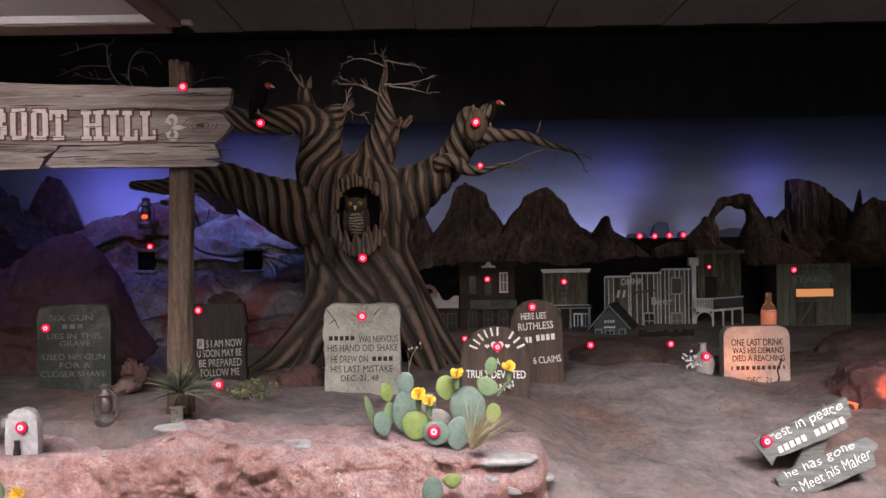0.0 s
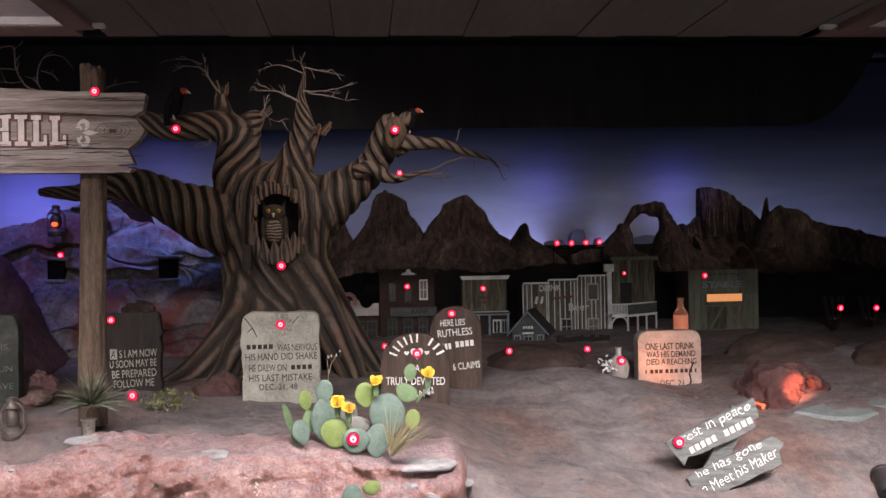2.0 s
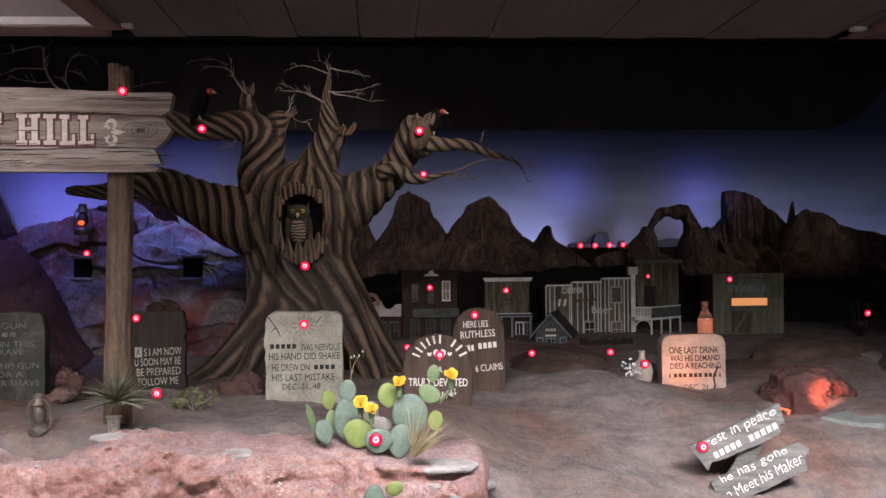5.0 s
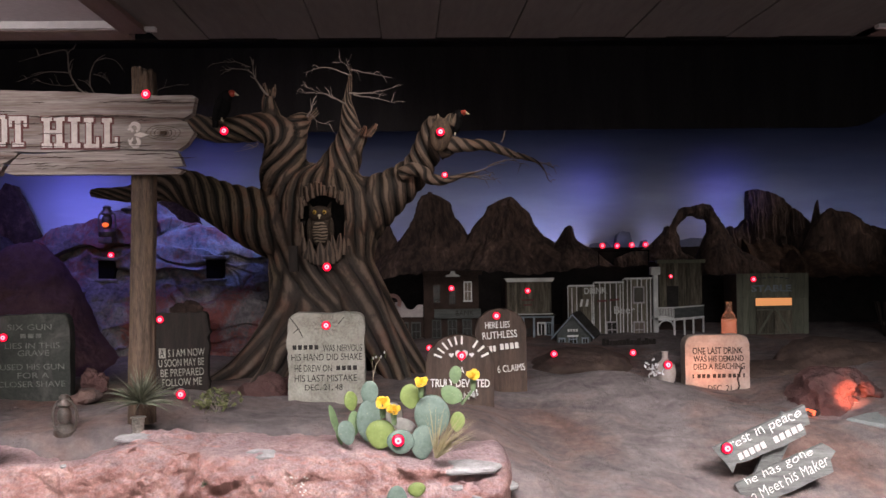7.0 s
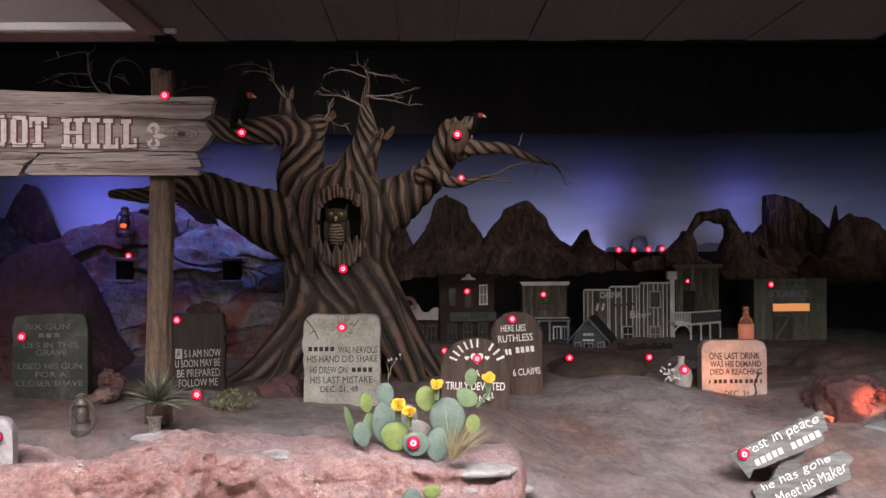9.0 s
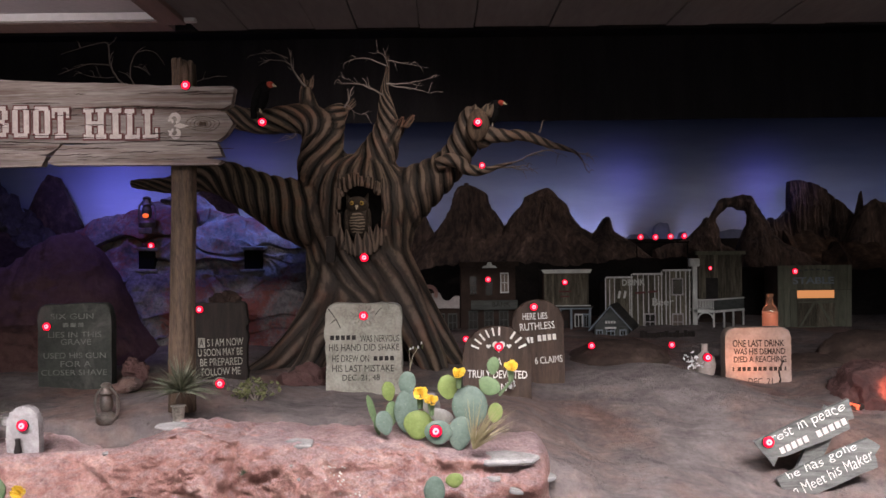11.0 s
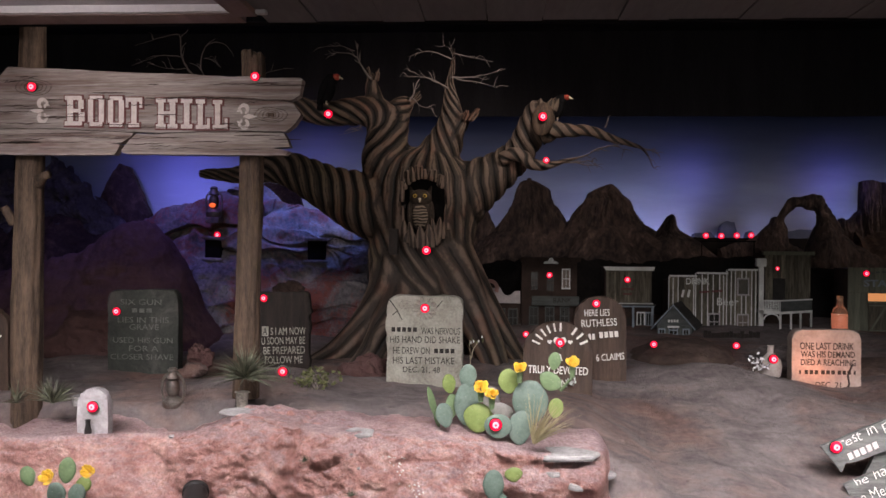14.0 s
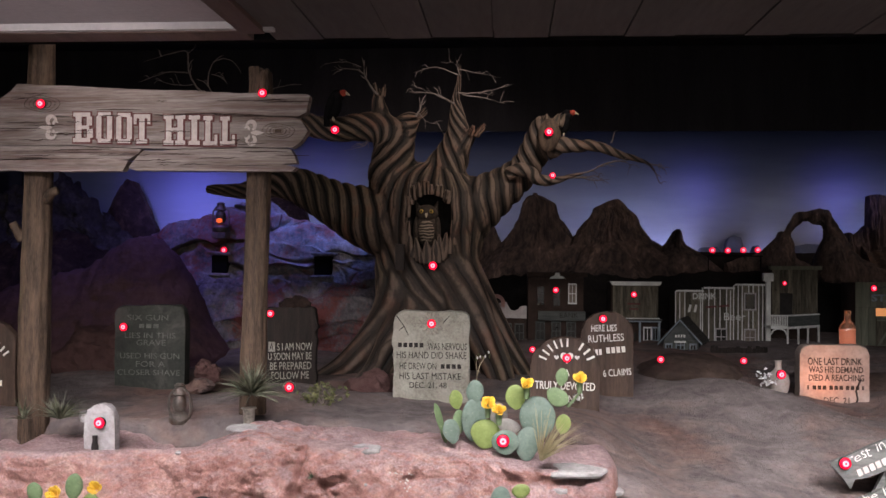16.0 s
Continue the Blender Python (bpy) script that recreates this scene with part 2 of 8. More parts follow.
TALUS = rock_paint("brown_talus", ((0.014, 0.0095, 0.009), (0.06, 0.038, 0.031), (0.2, 0.122, 0.092)), 3, 0.03)
MESA = rock_paint("brown_mesa", ((0.012, 0.009, 0.01), (0.055, 0.041, 0.041), (0.14, 0.098, 0.086), (0.34, 0.235, 0.198)), 5.0, 0.05, (1, 1, 0.3))
DWELLING = patched_rock("pale_dwelling_rock", ((0.04, 0.034, 0.036), (0.16, 0.145, 0.15), (0.33, 0.31, 0.31)), (0.15, 0.042, 0.034), 2.2, 0.475)
EARTH = rock_paint("brown_earth", ((0.028, 0.02, 0.017), (0.075, 0.05, 0.041), (0.14, 0.098, 0.08)), 2.5, 0.02)
LUMPS = rock_paint("grey_lumpy_rock", ((0.03, 0.026, 0.03), (0.09, 0.08, 0.086), (0.2, 0.18, 0.185)), 4, 0.04)
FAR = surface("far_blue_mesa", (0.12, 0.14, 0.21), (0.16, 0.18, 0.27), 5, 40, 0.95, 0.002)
PLAIN = surface("black_brown_plain", (0.008, 0.007, 0.007), (0.02, 0.016, 0.015), 5, 40, 0.95, 0.01)
DARKSLATE = surface("green_grey_slate", (0.09, 0.1, 0.095), (0.2, 0.215, 0.205), 8, 80, 0.7, 0.005, (1, 1, 3))
SLATE = surface("grey_slate", (0.16, 0.15, 0.15), (0.4, 0.38, 0.37), 14, 90, 0.6, 0.004, (1, 1, 4))
EMBER = glow("ember_glow", (1.0, 0.16, 0.07), 1.4)
CHAR = surface("charred_black", (0.01, 0.01, 0.01), (0.03, 0.025, 0.022), 20, 90, 0.95, 0.004)
SIGNWOOD = surface("weathered_sign_board", (0.115, 0.086, 0.076), (0.42, 0.36, 0.328), 4, 30, 0.8, 0.009, (0.5, 6, 10), (0.16, 0.1, 0.085))
POSTWOOD = surface("barked_post", (0.016, 0.011, 0.008), (0.135, 0.088, 0.06), 6, 50, 0.8, 0.012, (5, 5, 0.6))
DARKWOOD = surface("dark_marker_wood", (0.008, 0.006, 0.005), (0.03, 0.02, 0.016), 5, 50, 0.75, 0.004, (7, 7, 0.7))
BROWNWOOD = surface("brown_marker_wood", (0.028, 0.018, 0.013), (0.1, 0.062, 0.045), 4, 50, 0.7, 0.004, (8, 8, 0.6))
GREYWOOD = surface("grey_plank", (0.06, 0.06, 0.056), (0.2, 0.2, 0.19), 5, 60, 0.8, 0.004, (0.8, 6, 9))
STONE = surface("pale_grave_stone", (0.17, 0.16, 0.132), (0.39, 0.372, 0.315), 7, 85, 0.85, 0.012, stain=(0.3, 0.27, 0.23))
WARMSTONE = surface("tan_grave_stone", (0.24, 0.19, 0.165), (0.4, 0.33, 0.29), 7, 70, 0.85, 0.006, stain=(0.22, 0.18, 0.16))
DARKSTONE = surface("dark_green_stone", (0.022, 0.025, 0.021), (0.052, 0.055, 0.046), 7, 70, 0.8, 0.005, stain=(0.1, 0.09, 0.085))
WHITESTONE = surface("white_marker_stone", (0.2, 0.178, 0.18), (0.43, 0.405, 0.405), 9, 60, 0.7, 0.004)
WHITE = surface("white_paint", (0.62, 0.58, 0.54), (0.8, 0.77, 0.72), 20, 90, 0.7, 0.001)
CREAM = surface("cream_letter_paint", (0.5, 0.42, 0.39), (0.72, 0.64, 0.6), 25, 120, 0.7, 0.001)
DULLWHITE = surface("dull_letter_paint", (0.06, 0.064, 0.056), (0.18, 0.18, 0.16), 25, 120, 0.7, 0.001)
MAROON = surface("maroon_letter_edge", (0.11, 0.035, 0.035), (0.17, 0.06, 0.055), 25, 120, 0.7, 0.001)
INK = surface("dark_letters_and_shade", (0.015, 0.013, 0.012), (0.035, 0.03, 0.028), 25, 120, 0.8, 0.001)
HOUSING = surface("black_lamp_housing", (0.012, 0.01, 0.01), (0.025, 0.02, 0.02), 20, 90, 0.5, 0.001)
RED = glow("red_target_lamp", (1.0, 0.0, 0.03), 1.7)
PINK = glow("white_hot_lamp", (1.0, 0.38, 0.45), 1.5)
IRON = surface("rusty_iron", (0.07, 0.06, 0.055), (0.2, 0.175, 0.155), 12, 80, 0.55, 0.003, stain=(0.12, 0.06, 0.04), metal=0.6)
FLAME = glow("orange_flame", (1.0, 0.14, 0.03), 1.3)
TWIG = surface("bare_twig", (0.11, 0.088, 0.078), (0.24, 0.2, 0.18), 10, 90, 0.8, 0.002)
TOWNWOOD = surface("grey_town_boards", (0.06, 0.051, 0.036), (0.3, 0.265, 0.2), 8, 80, 0.85, 0.003, (8, 8, 1), varied=0.6)
STABLEWOOD = surface("green_grey_boards", (0.115, 0.118, 0.088), (0.225, 0.225, 0.17), 7, 80, 0.85, 0.003, (8, 8, 1), varied=0.3)
TOWNBRICK = surface("dark_brick_front", (0.024, 0.016, 0.013), (0.058, 0.036, 0.029), 14, 90, 0.9, 0.003)
TOWNTRIM = surface("pale_town_trim", (0.5, 0.5, 0.48), (0.82, 0.82, 0.78), 12, 90, 0.8, 0.002)
DIMTRIM = surface("worn_town_letters", (0.5, 0.5, 0.47), (0.8, 0.79, 0.74), 40, 120, 0.85, 0.001)
ADOBE = surface("white_adobe", (0.32, 0.29, 0.29), (0.5, 0.46, 0.45), 9, 80, 0.9, 0.003)
TERRACOTTA = surface("pink_adobe", (0.3, 0.17, 0.15), (0.42, 0.26, 0.23), 9, 80, 0.9, 0.003)
BLUEGREY = surface("blue_grey_boards", (0.05, 0.055, 0.053), (0.11, 0.118, 0.112), 9, 80, 0.85, 0.003, (1, 1, 6))
DARKPANE = surface("dark_window_pane", (0.012, 0.011, 0.01), (0.03, 0.025, 0.022), 9, 60, 0.25, 0.001, gloss=0.5)
DIMPANE = surface("curtained_pane", (0.1, 0.075, 0.06), (0.2, 0.16, 0.13), 9, 60, 0.4, 0.001)
LITPANE = glow("lamplit_opening", (1.0, 0.4, 0.15), 0.62)
DIMBOARD = surface("dim_green_boards", (0.05, 0.056, 0.05), (0.13, 0.14, 0.125), 10, 80, 0.85, 0.003, (8, 8, 1), varied=0.4)
BLUETRIM = surface("blue_grey_trim", (0.15, 0.18, 0.21), (0.28, 0.32, 0.35), 14, 90, 0.8, 0.002)
ROOFING = surface("dark_shingle_roof", (0.025, 0.025, 0.023), (0.06, 0.055, 0.05), 18, 90, 0.9, 0.004)


def pad_skin(name, dark, light):
    s = Shader(name)
    v = s.mapped()
    big, small = s.noise(v, 14, 4), s.noise(v, 90, 4)
    vor = s.node("ShaderNodeTexVoronoi", Scale=62.0)
    s.link(v, vor.inputs["Vector"])
    dots = s.ramp(vor.outputs["Distance"], ((0.05, (0.55, 0.55, 0.55)), (0.11, (0, 0, 0))))
    c = s.ramp(s.mix(0.35, big, small), ((0.35, dark), (0.65, light)))
    c = s.mix(dots, c, (0.5, 0.48, 0.36))
    return s.done(c, 0.55, s.bump(dots, 0.3, 0.003), 0, 0.4)


PADS = (pad_skin("teal_pad", (0.08, 0.118, 0.092), (0.16, 0.208, 0.17)), pad_skin("green_pad", (0.1, 0.15, 0.072), (0.17, 0.24, 0.12)), pad_skin("lime_pad", (0.14, 0.185, 0.052), (0.23, 0.285, 0.092)), pad_skin("grey_pad", (0.16, 0.15, 0.13), (0.26, 0.25, 0.23)))
PETAL = surface("yellow_petal", (0.6, 0.36, 0.03), (0.85, 0.6, 0.1), 25, 120, 0.6, 0.002)
WHITEPETAL = surface("white_petal", (0.6, 0.6, 0.6), (0.8, 0.8, 0.78), 25, 120, 0.6, 0.002)
GRASS = surface("dry_grass", (0.24, 0.2, 0.1), (0.42, 0.36, 0.22), 12, 80, 0.8, 0.001)
YUCCA = surface("yucca_leaf", (0.03, 0.036, 0.019), (0.22, 0.225, 0.155), 20, 60, 0.6, 0.001, varied=0.5)
LEAF = surface("small_leaf", (0.075, 0.088, 0.032), (0.21, 0.21, 0.09), 20, 80, 0.7, 0.001, varied=0.5)
FEATHER = surface("black_feather", (0.003, 0.003, 0.0035), (0.009, 0.008, 0.008), 20, 90, 0.9, 0.003, gloss=0.1)
REDSKIN = surface("red_bird_head", (0.22, 0.025, 0.015), (0.4, 0.07, 0.04), 30, 90, 0.6, 0.002)
HORN = surface("pale_horn", (0.4, 0.32, 0.2), (0.6, 0.52, 0.38), 30, 90, 0.5, 0.001)
OWLCOAT = surface("owl_plumage", (0.015, 0.011, 0.008), (0.06, 0.042, 0.03), 40, 120, 0.85, 0.004)


def barred_feathers():
    s = Shader("owl_breast")
    v = s.mapped()
    wave = s.node("ShaderNodeTexWave", Scale=17.0, Distortion=5.0, Detail=3.0)
    wave.bands_direction = "Z"
    s.link(v, wave.inputs["Vector"])
    c = s.ramp(s.mix(0.3, wave.outputs["Fac"], s.noise(v, 90, 4)), ((0.35, (0.03, 0.02, 0.014)), (0.6, (0.2, 0.155, 0.115))))
    return s.done(c, 0.85, s.bump(wave.outputs["Fac"], 0.5, 0.004), 0, 0.3)


OWLBREAST = barred_feathers()
EYE = surface("owl_eye", (0.32, 0.2, 0.03), (0.45, 0.3, 0.06), 20, 60, 0.3, 0.001)
TIN = surface("tarnished_tin", (0.13, 0.12, 0.1), (0.55, 0.51, 0.45), 18, 90, 0.35, 0.002, metal=0.4)
CLAY = surface("pale_clay_jug", (0.3, 0.25, 0.22), (0.48, 0.42, 0.38), 14, 90, 0.5, 0.002)


def amber_glass():
    s = Shader("amber_glass")
    s.bsdf.inputs["Transmission Weight"].default_value = 0.85
    s.bsdf.inputs["IOR"].default_value = 1.45
    return s.done((0.7, 0.42, 0.28), 0.08, None, 0, 0.5)


AMBER = amber_glass()
# the liquor glows of itself to stand in for light behind the bottle
LIQUOR = glow("glowing_liquor", (1.0, 0.4, 0.28), 0.42)
CRACKWOOD = surface("dark_crack_wood", (0.03, 0.018, 0.015), (0.08, 0.05, 0.042), 20, 90, 0.9, 0.002)

# ---- building helpers ----
BASES = {}


def thing(name, label, category, at, group="", kind=""):
    """A thing: an empty at its base, to which parts are added in world metres."""
    ob = new(name)
    ob.empty_display_size = 0.05
    ob.location = at
    BASES[ob.name] = Vector(at)
    return tagged(ob, label, category, group, kind)


def finish(bm, smooth=True, angle=40):
    for f in bm.faces:
        f.smooth = smooth
    if smooth:
        for e in bm.edges:
            if len(e.link_faces) == 2 and e.calc_face_angle(0) > radians(angle):
                e.smooth = False


def mesh_of(name, bm, material, smooth=True, angle=40):
    bmesh.ops.recalc_face_normals(bm, faces=bm.faces)
    finish(bm, smooth, angle)
    me = bpy.data.meshes.new(name)
    bm.to_mesh(me)
    bm.free()
    me.materials.append(material)
    return me


def part(name, bm, material, parent, label="", smooth=True, angle=40):
    """One mesh, built in world metres, under a thing or under a part."""
    me = mesh_of(name, bm, material, smooth, angle)
    return hang(name, me, parent, label)


def hang(name, me, parent, label=""):
    base = BASES[parent.name]
    me.transform(Matrix.Translation(-base))
    ob = new(name, me)
    ob.parent = parent
    BASES[ob.name] = base
    return tagged(ob, label)


def single(name, bm, material, label, category="", group="", kind="", smooth=True, angle=40):
    """A thing or a piece of the setting that is one mesh."""
    ob = new(name, mesh_of(name, bm, material, smooth, angle))
    BASES[ob.name] = Vector((0, 0, 0))
    return tagged(ob, label, category, group, kind)


def box(bm, x0, x1, y0, y1, z0, z1, bevel=0.0, m=None):
    r = bmesh.ops.create_cube(bm, size=1)
    mat4 = Matrix.Translation(((x0 + x1) / 2, (y0 + y1) / 2, (z0 + z1) / 2)) @ Matrix.Diagonal((x1 - x0, y1 - y0, z1 - z0, 1))
    bmesh.ops.transform(bm, matrix=(m @ mat4) if m else mat4, verts=r["verts"])
    if bevel:
        edges = list({e for v in r["verts"] for e in v.link_edges})
        bmesh.ops.bevel(bm, geom=edges, offset=bevel, segments=2, affect="EDGES", profile=0.6)
    return bm


def boxed(*args, **kw):
    return box(bmesh.new(), *args, **kw)


def ball(bm, at, radii, seg=24, rings=14, m=None):
    r = bmesh.ops.create_uvsphere(bm, u_segments=seg, v_segments=rings, radius=1)
    mat4 = Matrix.Translation(at) @ (m or Matrix()) @ Matrix.Diagonal((*radii, 1))
    bmesh.ops.transform(bm, matrix=mat4, verts=r["verts"])
    return r["verts"]


def rod(bm, a, b, r0, r1=None, seg=10):
    a, b = Vector(a), Vector(b)
    r = bmesh.ops.create_cone(bm, cap_ends=True, segments=seg, radius1=r0, radius2=r0 if r1 is None else r1, depth=(b - a).length)
    q = (b - a).to_track_quat("Z", "Y").to_matrix().to_4x4()
    bmesh.ops.transform(bm, matrix=Matrix.Translation((a + b) / 2) @ q, verts=r["verts"])
    return r["verts"]


def lathe(bm, at, profile, seg=28):
    """Turns a profile of (radius, height) about the upright line through at."""
    rows = []
    for rad, h in profile:
        rows.append([bm.verts.new((at[0] + rad * math.cos(2 * math.pi * k / seg), at[1] + rad * math.sin(2 * math.pi * k / seg), at[2] + h)) for k in range(seg)])
    for a, b in zip(rows, rows[1:]):
        for k in range(seg):
            bm.faces.new((a[k], a[(k + 1) % seg], b[(k + 1) % seg], b[k]))
    bm.faces.new(rows[0][::-1])
    bm.faces.new(rows[-1])
    return bm


def plate(bm, outline, y0, y1, m=None):
    """A flat shape (x, z outline) with thickness from y0 to y1."""
    front = [bm.verts.new((x, y0, z)) for x, z in outline]
    back = [bm.verts.new((x, y1, z)) for x, z in outline]
    bm.faces.new(front)
    bm.faces.new(back[::-1])
    n = len(outline)
    for i in range(n):
        bm.faces.new((front[i], front[(i + 1) % n], back[(i + 1) % n], back[i]))
    if m:
        bmesh.ops.transform(bm, matrix=m, verts=front + back)
    return front + back


def smooth_path(points, steps=8):
    """Catmull-Rom through tuples of any length."""
    pts = [np.array(p, float) for p in points]
    pts = [2 * pts[0] - pts[1]] + pts + [2 * pts[-1] - pts[-2]]
    res = []
    for i in range(1, len(pts) - 2):
        p0, p1, p2, p3 = pts[i - 1:i + 3]
        for k in range(steps):
            t = k / steps
            res.append(0.5 * (2 * p1 + (p2 - p0) * t + (2 * p0 - 5 * p1 + 4 * p2 - p3) * t * t + (3 * p1 - p0 - 3 * p2 + p3) * t ** 3))
    res.append(pts[-2])
    return res


def fractal(x, y, z=0.0, octaves=4):
    return noise.fractal(Vector((x, y, z)), 0.8, 2.1, octaves)


def ease(a, b, x):
    t = min(1.0, max(0.0, (x - a) / (b - a)))
    return t * t * (3 - 2 * t)


def sheet(bm, nu, nv, point, skip=None):
    """A grid of quads whose corner (i, j) lies at point(i / nu, j / nv)."""
    vs = [[bm.verts.new(point(i / nu, j / nv)) for j in range(nv + 1)] for i in range(nu + 1)]
    for i in range(nu):
        for j in range(nv):
            if skip is None or not skip((i + 0.5) / nu, (j + 0.5) / nv):
                bm.faces.new((vs[i][j], vs[i + 1][j], vs[i + 1][j + 1], vs[i][j + 1]))
    return vs


def relief_hill(outline, base, y, bulge, flute=0.05, freq=5.0, rough=0.02, seed=0.0, nu=150, nv=46, strata=0.0, blocks=0.0):
    """A sculpted hill with the skyline outline (x, z), its foot at z base standing forward by bulge, and upright flutes."""
    xs, zs = [p[0] for p in outline], [p[1] for p in outline]
    x0, x1 = xs[0], xs[-1]
    bm = bmesh.new()

    def top(x):
        edge = min(1.0, (x - x0) * 12, (x1 - x) * 12)
        return float(np.interp(x, xs, zs)) + edge * rough * 1.2 * fractal(x * 9, seed, 3.1)

    def point(u, v):
        x = x0 + (x1 - x0) * u
        h = max(top(x), base + 0.01)
        z = base + (h - base) * v
        fl = abs(noise.noise(Vector((x * freq, z * 0.9, seed)))) + 0.5 * abs(noise.noise(Vector((x * freq * 2.7, z * 2.0, seed + 9))))
        yy = y - bulge * (1 - v) ** 0.75 + flute * fl * (0.4 + 0.6 * math.sin(math.pi * min(1, v + 0.15))) - rough * fractal(x * 7, z * 7, seed)
        if strata:
            q = z * 5 + 1.6 * noise.noise(Vector((x * 1.3, z * 1.5, seed))) + 0.35 * noise.noise(Vector((x * 6, z * 6, seed)))
            mask = 0.3 + abs(noise.noise(Vector((x * 2.2, z * 2.2, seed + 3)))) * 1.6
            yy -= strata * mask * (q % 1.0) ** 3
        if blocks:
            warp = Vector((x * 1.3 + 0.7 * noise.noise(Vector((x * 3, z * 3, seed))), seed, z * 4.2 + 0.7 * noise.noise(Vector((x * 3, z * 3, seed + 5)))))
            near, cells = noise.voronoi(warp)
            yy += blocks * (2.0 * noise.cell(cells[0] * 7.3) - 0.9) * ease(0.0, 0.12, near[1] - near[0]) + 0.6 * blocks * (1 - ease(0.0, 0.05, near[1] - near[0]))
        return (x + 0.4 * rough * fractal(x * 6, z * 8, seed + 4) * (1 if 0 < u < 1 else 0), yy, z)

    vs = sheet(bm, nu, nv, point)
    back = [bm.verts.new((vs[i][nv].co.x, y + 0.12, vs[i][nv].co.z - 0.01)) for i in range(nu + 1)]
    low = [bm.verts.new((vs[i][0].co.x, y + 0.12, base)) for i in range(nu + 1)]
    for i in range(nu):
        bm.faces.new((vs[i][nv], vs[i + 1][nv], back[i + 1], back[i]))
        bm.faces.new((back[i], back[i + 1], low[i + 1], low[i]))
        bm.faces.new((low[i], low[i + 1], vs[i + 1][0], vs[i][0]))
    return bm

# ---- the gallery ----
def structure(name, bm, material, label, smooth=False):
    return single(name, bm, material, label, kind="structure", smooth=smooth)


WEST, EAST, FRONT, REAR = -5.2, 6.2, 3.62, 9.7
structure("floor", boxed(WEST, EAST, -2.6, 3.4, -0.1, 0), CEILING, "dark grey floor of the shooting gallery")
structure("counter_wall", boxed(WEST, EAST, 2.6, 2.75, 0, 0.5), BLACK, "low black wall below the display")
structure("wall_west", boxed(WEST - 0.15, WEST, -2.6, REAR + 0.2, -0.1, 3.7), BLACK, "black side wall of the display")
structure("wall_east", boxed(EAST, EAST + 0.15, -2.6, REAR + 0.2, -0.1, 3.7), BLACK, "black side wall of the display")
structure("wall_north", boxed(WEST, EAST, REAR, REAR + 0.15, -0.1, 3.7), BLACK, "rear wall behind the painted sky")
structure("ceiling_stage", boxed(WEST, EAST, 3.8, REAR, 3.55, 3.7), BLACK, "black ceiling over the display")
bm = bmesh.new()
sheet(bm, 40, 12, lambda u, v: (WEST + 0.02 + (EAST - WEST - 0.04) * u, REAR - 0.06 - 0.35 * max(0, 2 * u - 1) ** 6, 0.6 + 2.9 * v))
structure("backdrop", bm, SKY, "painted dusk sky on the curved rear wall", True)
bm = bmesh.new()
VAL_Z, VAL_X = 2.755, 4.222
plate(bm, [(WEST, VAL_Z), (VAL_X, VAL_Z)] + [(VAL_X + 0.9 * t, VAL_Z + 0.8 * t ** 2.2) for t in (0.15, 0.3, 0.45, 0.6, 0.75, 0.9, 1.0)] + [(WEST, VAL_Z + 0.8)], 8.86, 8.88)
structure("valance", bm, CLOTH, "black cloth valance above the painted sky")

# ceiling over the viewers: boarded middle bay between two beams, plain side bays
BAY_W, BAY_E = -0.985, 1.9
CEIL_Z = 2.467
bm = bmesh.new()
x, k = BAY_W, 0
while x < BAY_E - 0.01:
    w = (0.2, 0.27, 0.17, 0.25, 0.22, 0.3)[k % 6]
    box(bm, x + 0.0018, min(x + w, BAY_E) - 0.0018, -2.6, 3.78, CEIL_Z + 0.004 * (k % 2), CEIL_Z + 0.03)
    x, k = x + w, k + 1
box(bm, BAY_W, BAY_E, -2.6, 3.78, CEIL_Z + 0.031, CEIL_Z + 0.06)
structure("ceiling", bm, CEILING, "grey-brown boarded ceiling with dark joints")
SIDE_Z = 2.499
bm = bmesh.new()
box(bm, WEST, BAY_W, -2.6, 3.6, SIDE_Z, SIDE_Z + 0.08)
box(bm, BAY_E, EAST, -2.6, 3.6, SIDE_Z, SIDE_Z + 0.08)
structure("ceiling_side", bm, PANEL, "plain pale grey ceiling panels of the side bays")
for x0, x1 in ((WEST, -1.078), (1.842, EAST)):
    structure("trim", boxed(x0, x1, 3.6, 3.63, CEIL_Z + 0.004, SIDE_Z + 0.05), TRIM, "white trim board at the ceiling's edge")
    structure("header", boxed(x0, x1, 3.632, 3.78, CEIL_Z, SIDE_Z + 0.1), BEAM, "dark brown header over the display")
for bx, cap_x in ((-1.03, -0.992), (1.965, 1.842)):
    beam = single("ceiling_beam", boxed(bx - 0.048, bx + 0.048, -2.6, 3.598, CEIL_Z - 0.02, SIDE_Z + 0.02, bevel=0.006), BEAM, "brown wooden ceiling beam", kind="structure")
    part("beam_cap", boxed(cap_x, cap_x + 0.05, 3.56, 3.597, CEIL_Z - 0.014, CEIL_Z + 0.034, bevel=0.003), TRIM, beam, "pale end cap")
structure("header_board", boxed(WEST, EAST, 3.782, 3.84, CEIL_Z + 0.004, 3.6), VELVET, "black header board behind the ceiling's edge")


# ---- the ground of the display ----
def bump(x, y, cx, cy, rx, ry):
    return math.exp(-((x - cx) / rx) ** 2 - ((y - cy) / ry) ** 2)


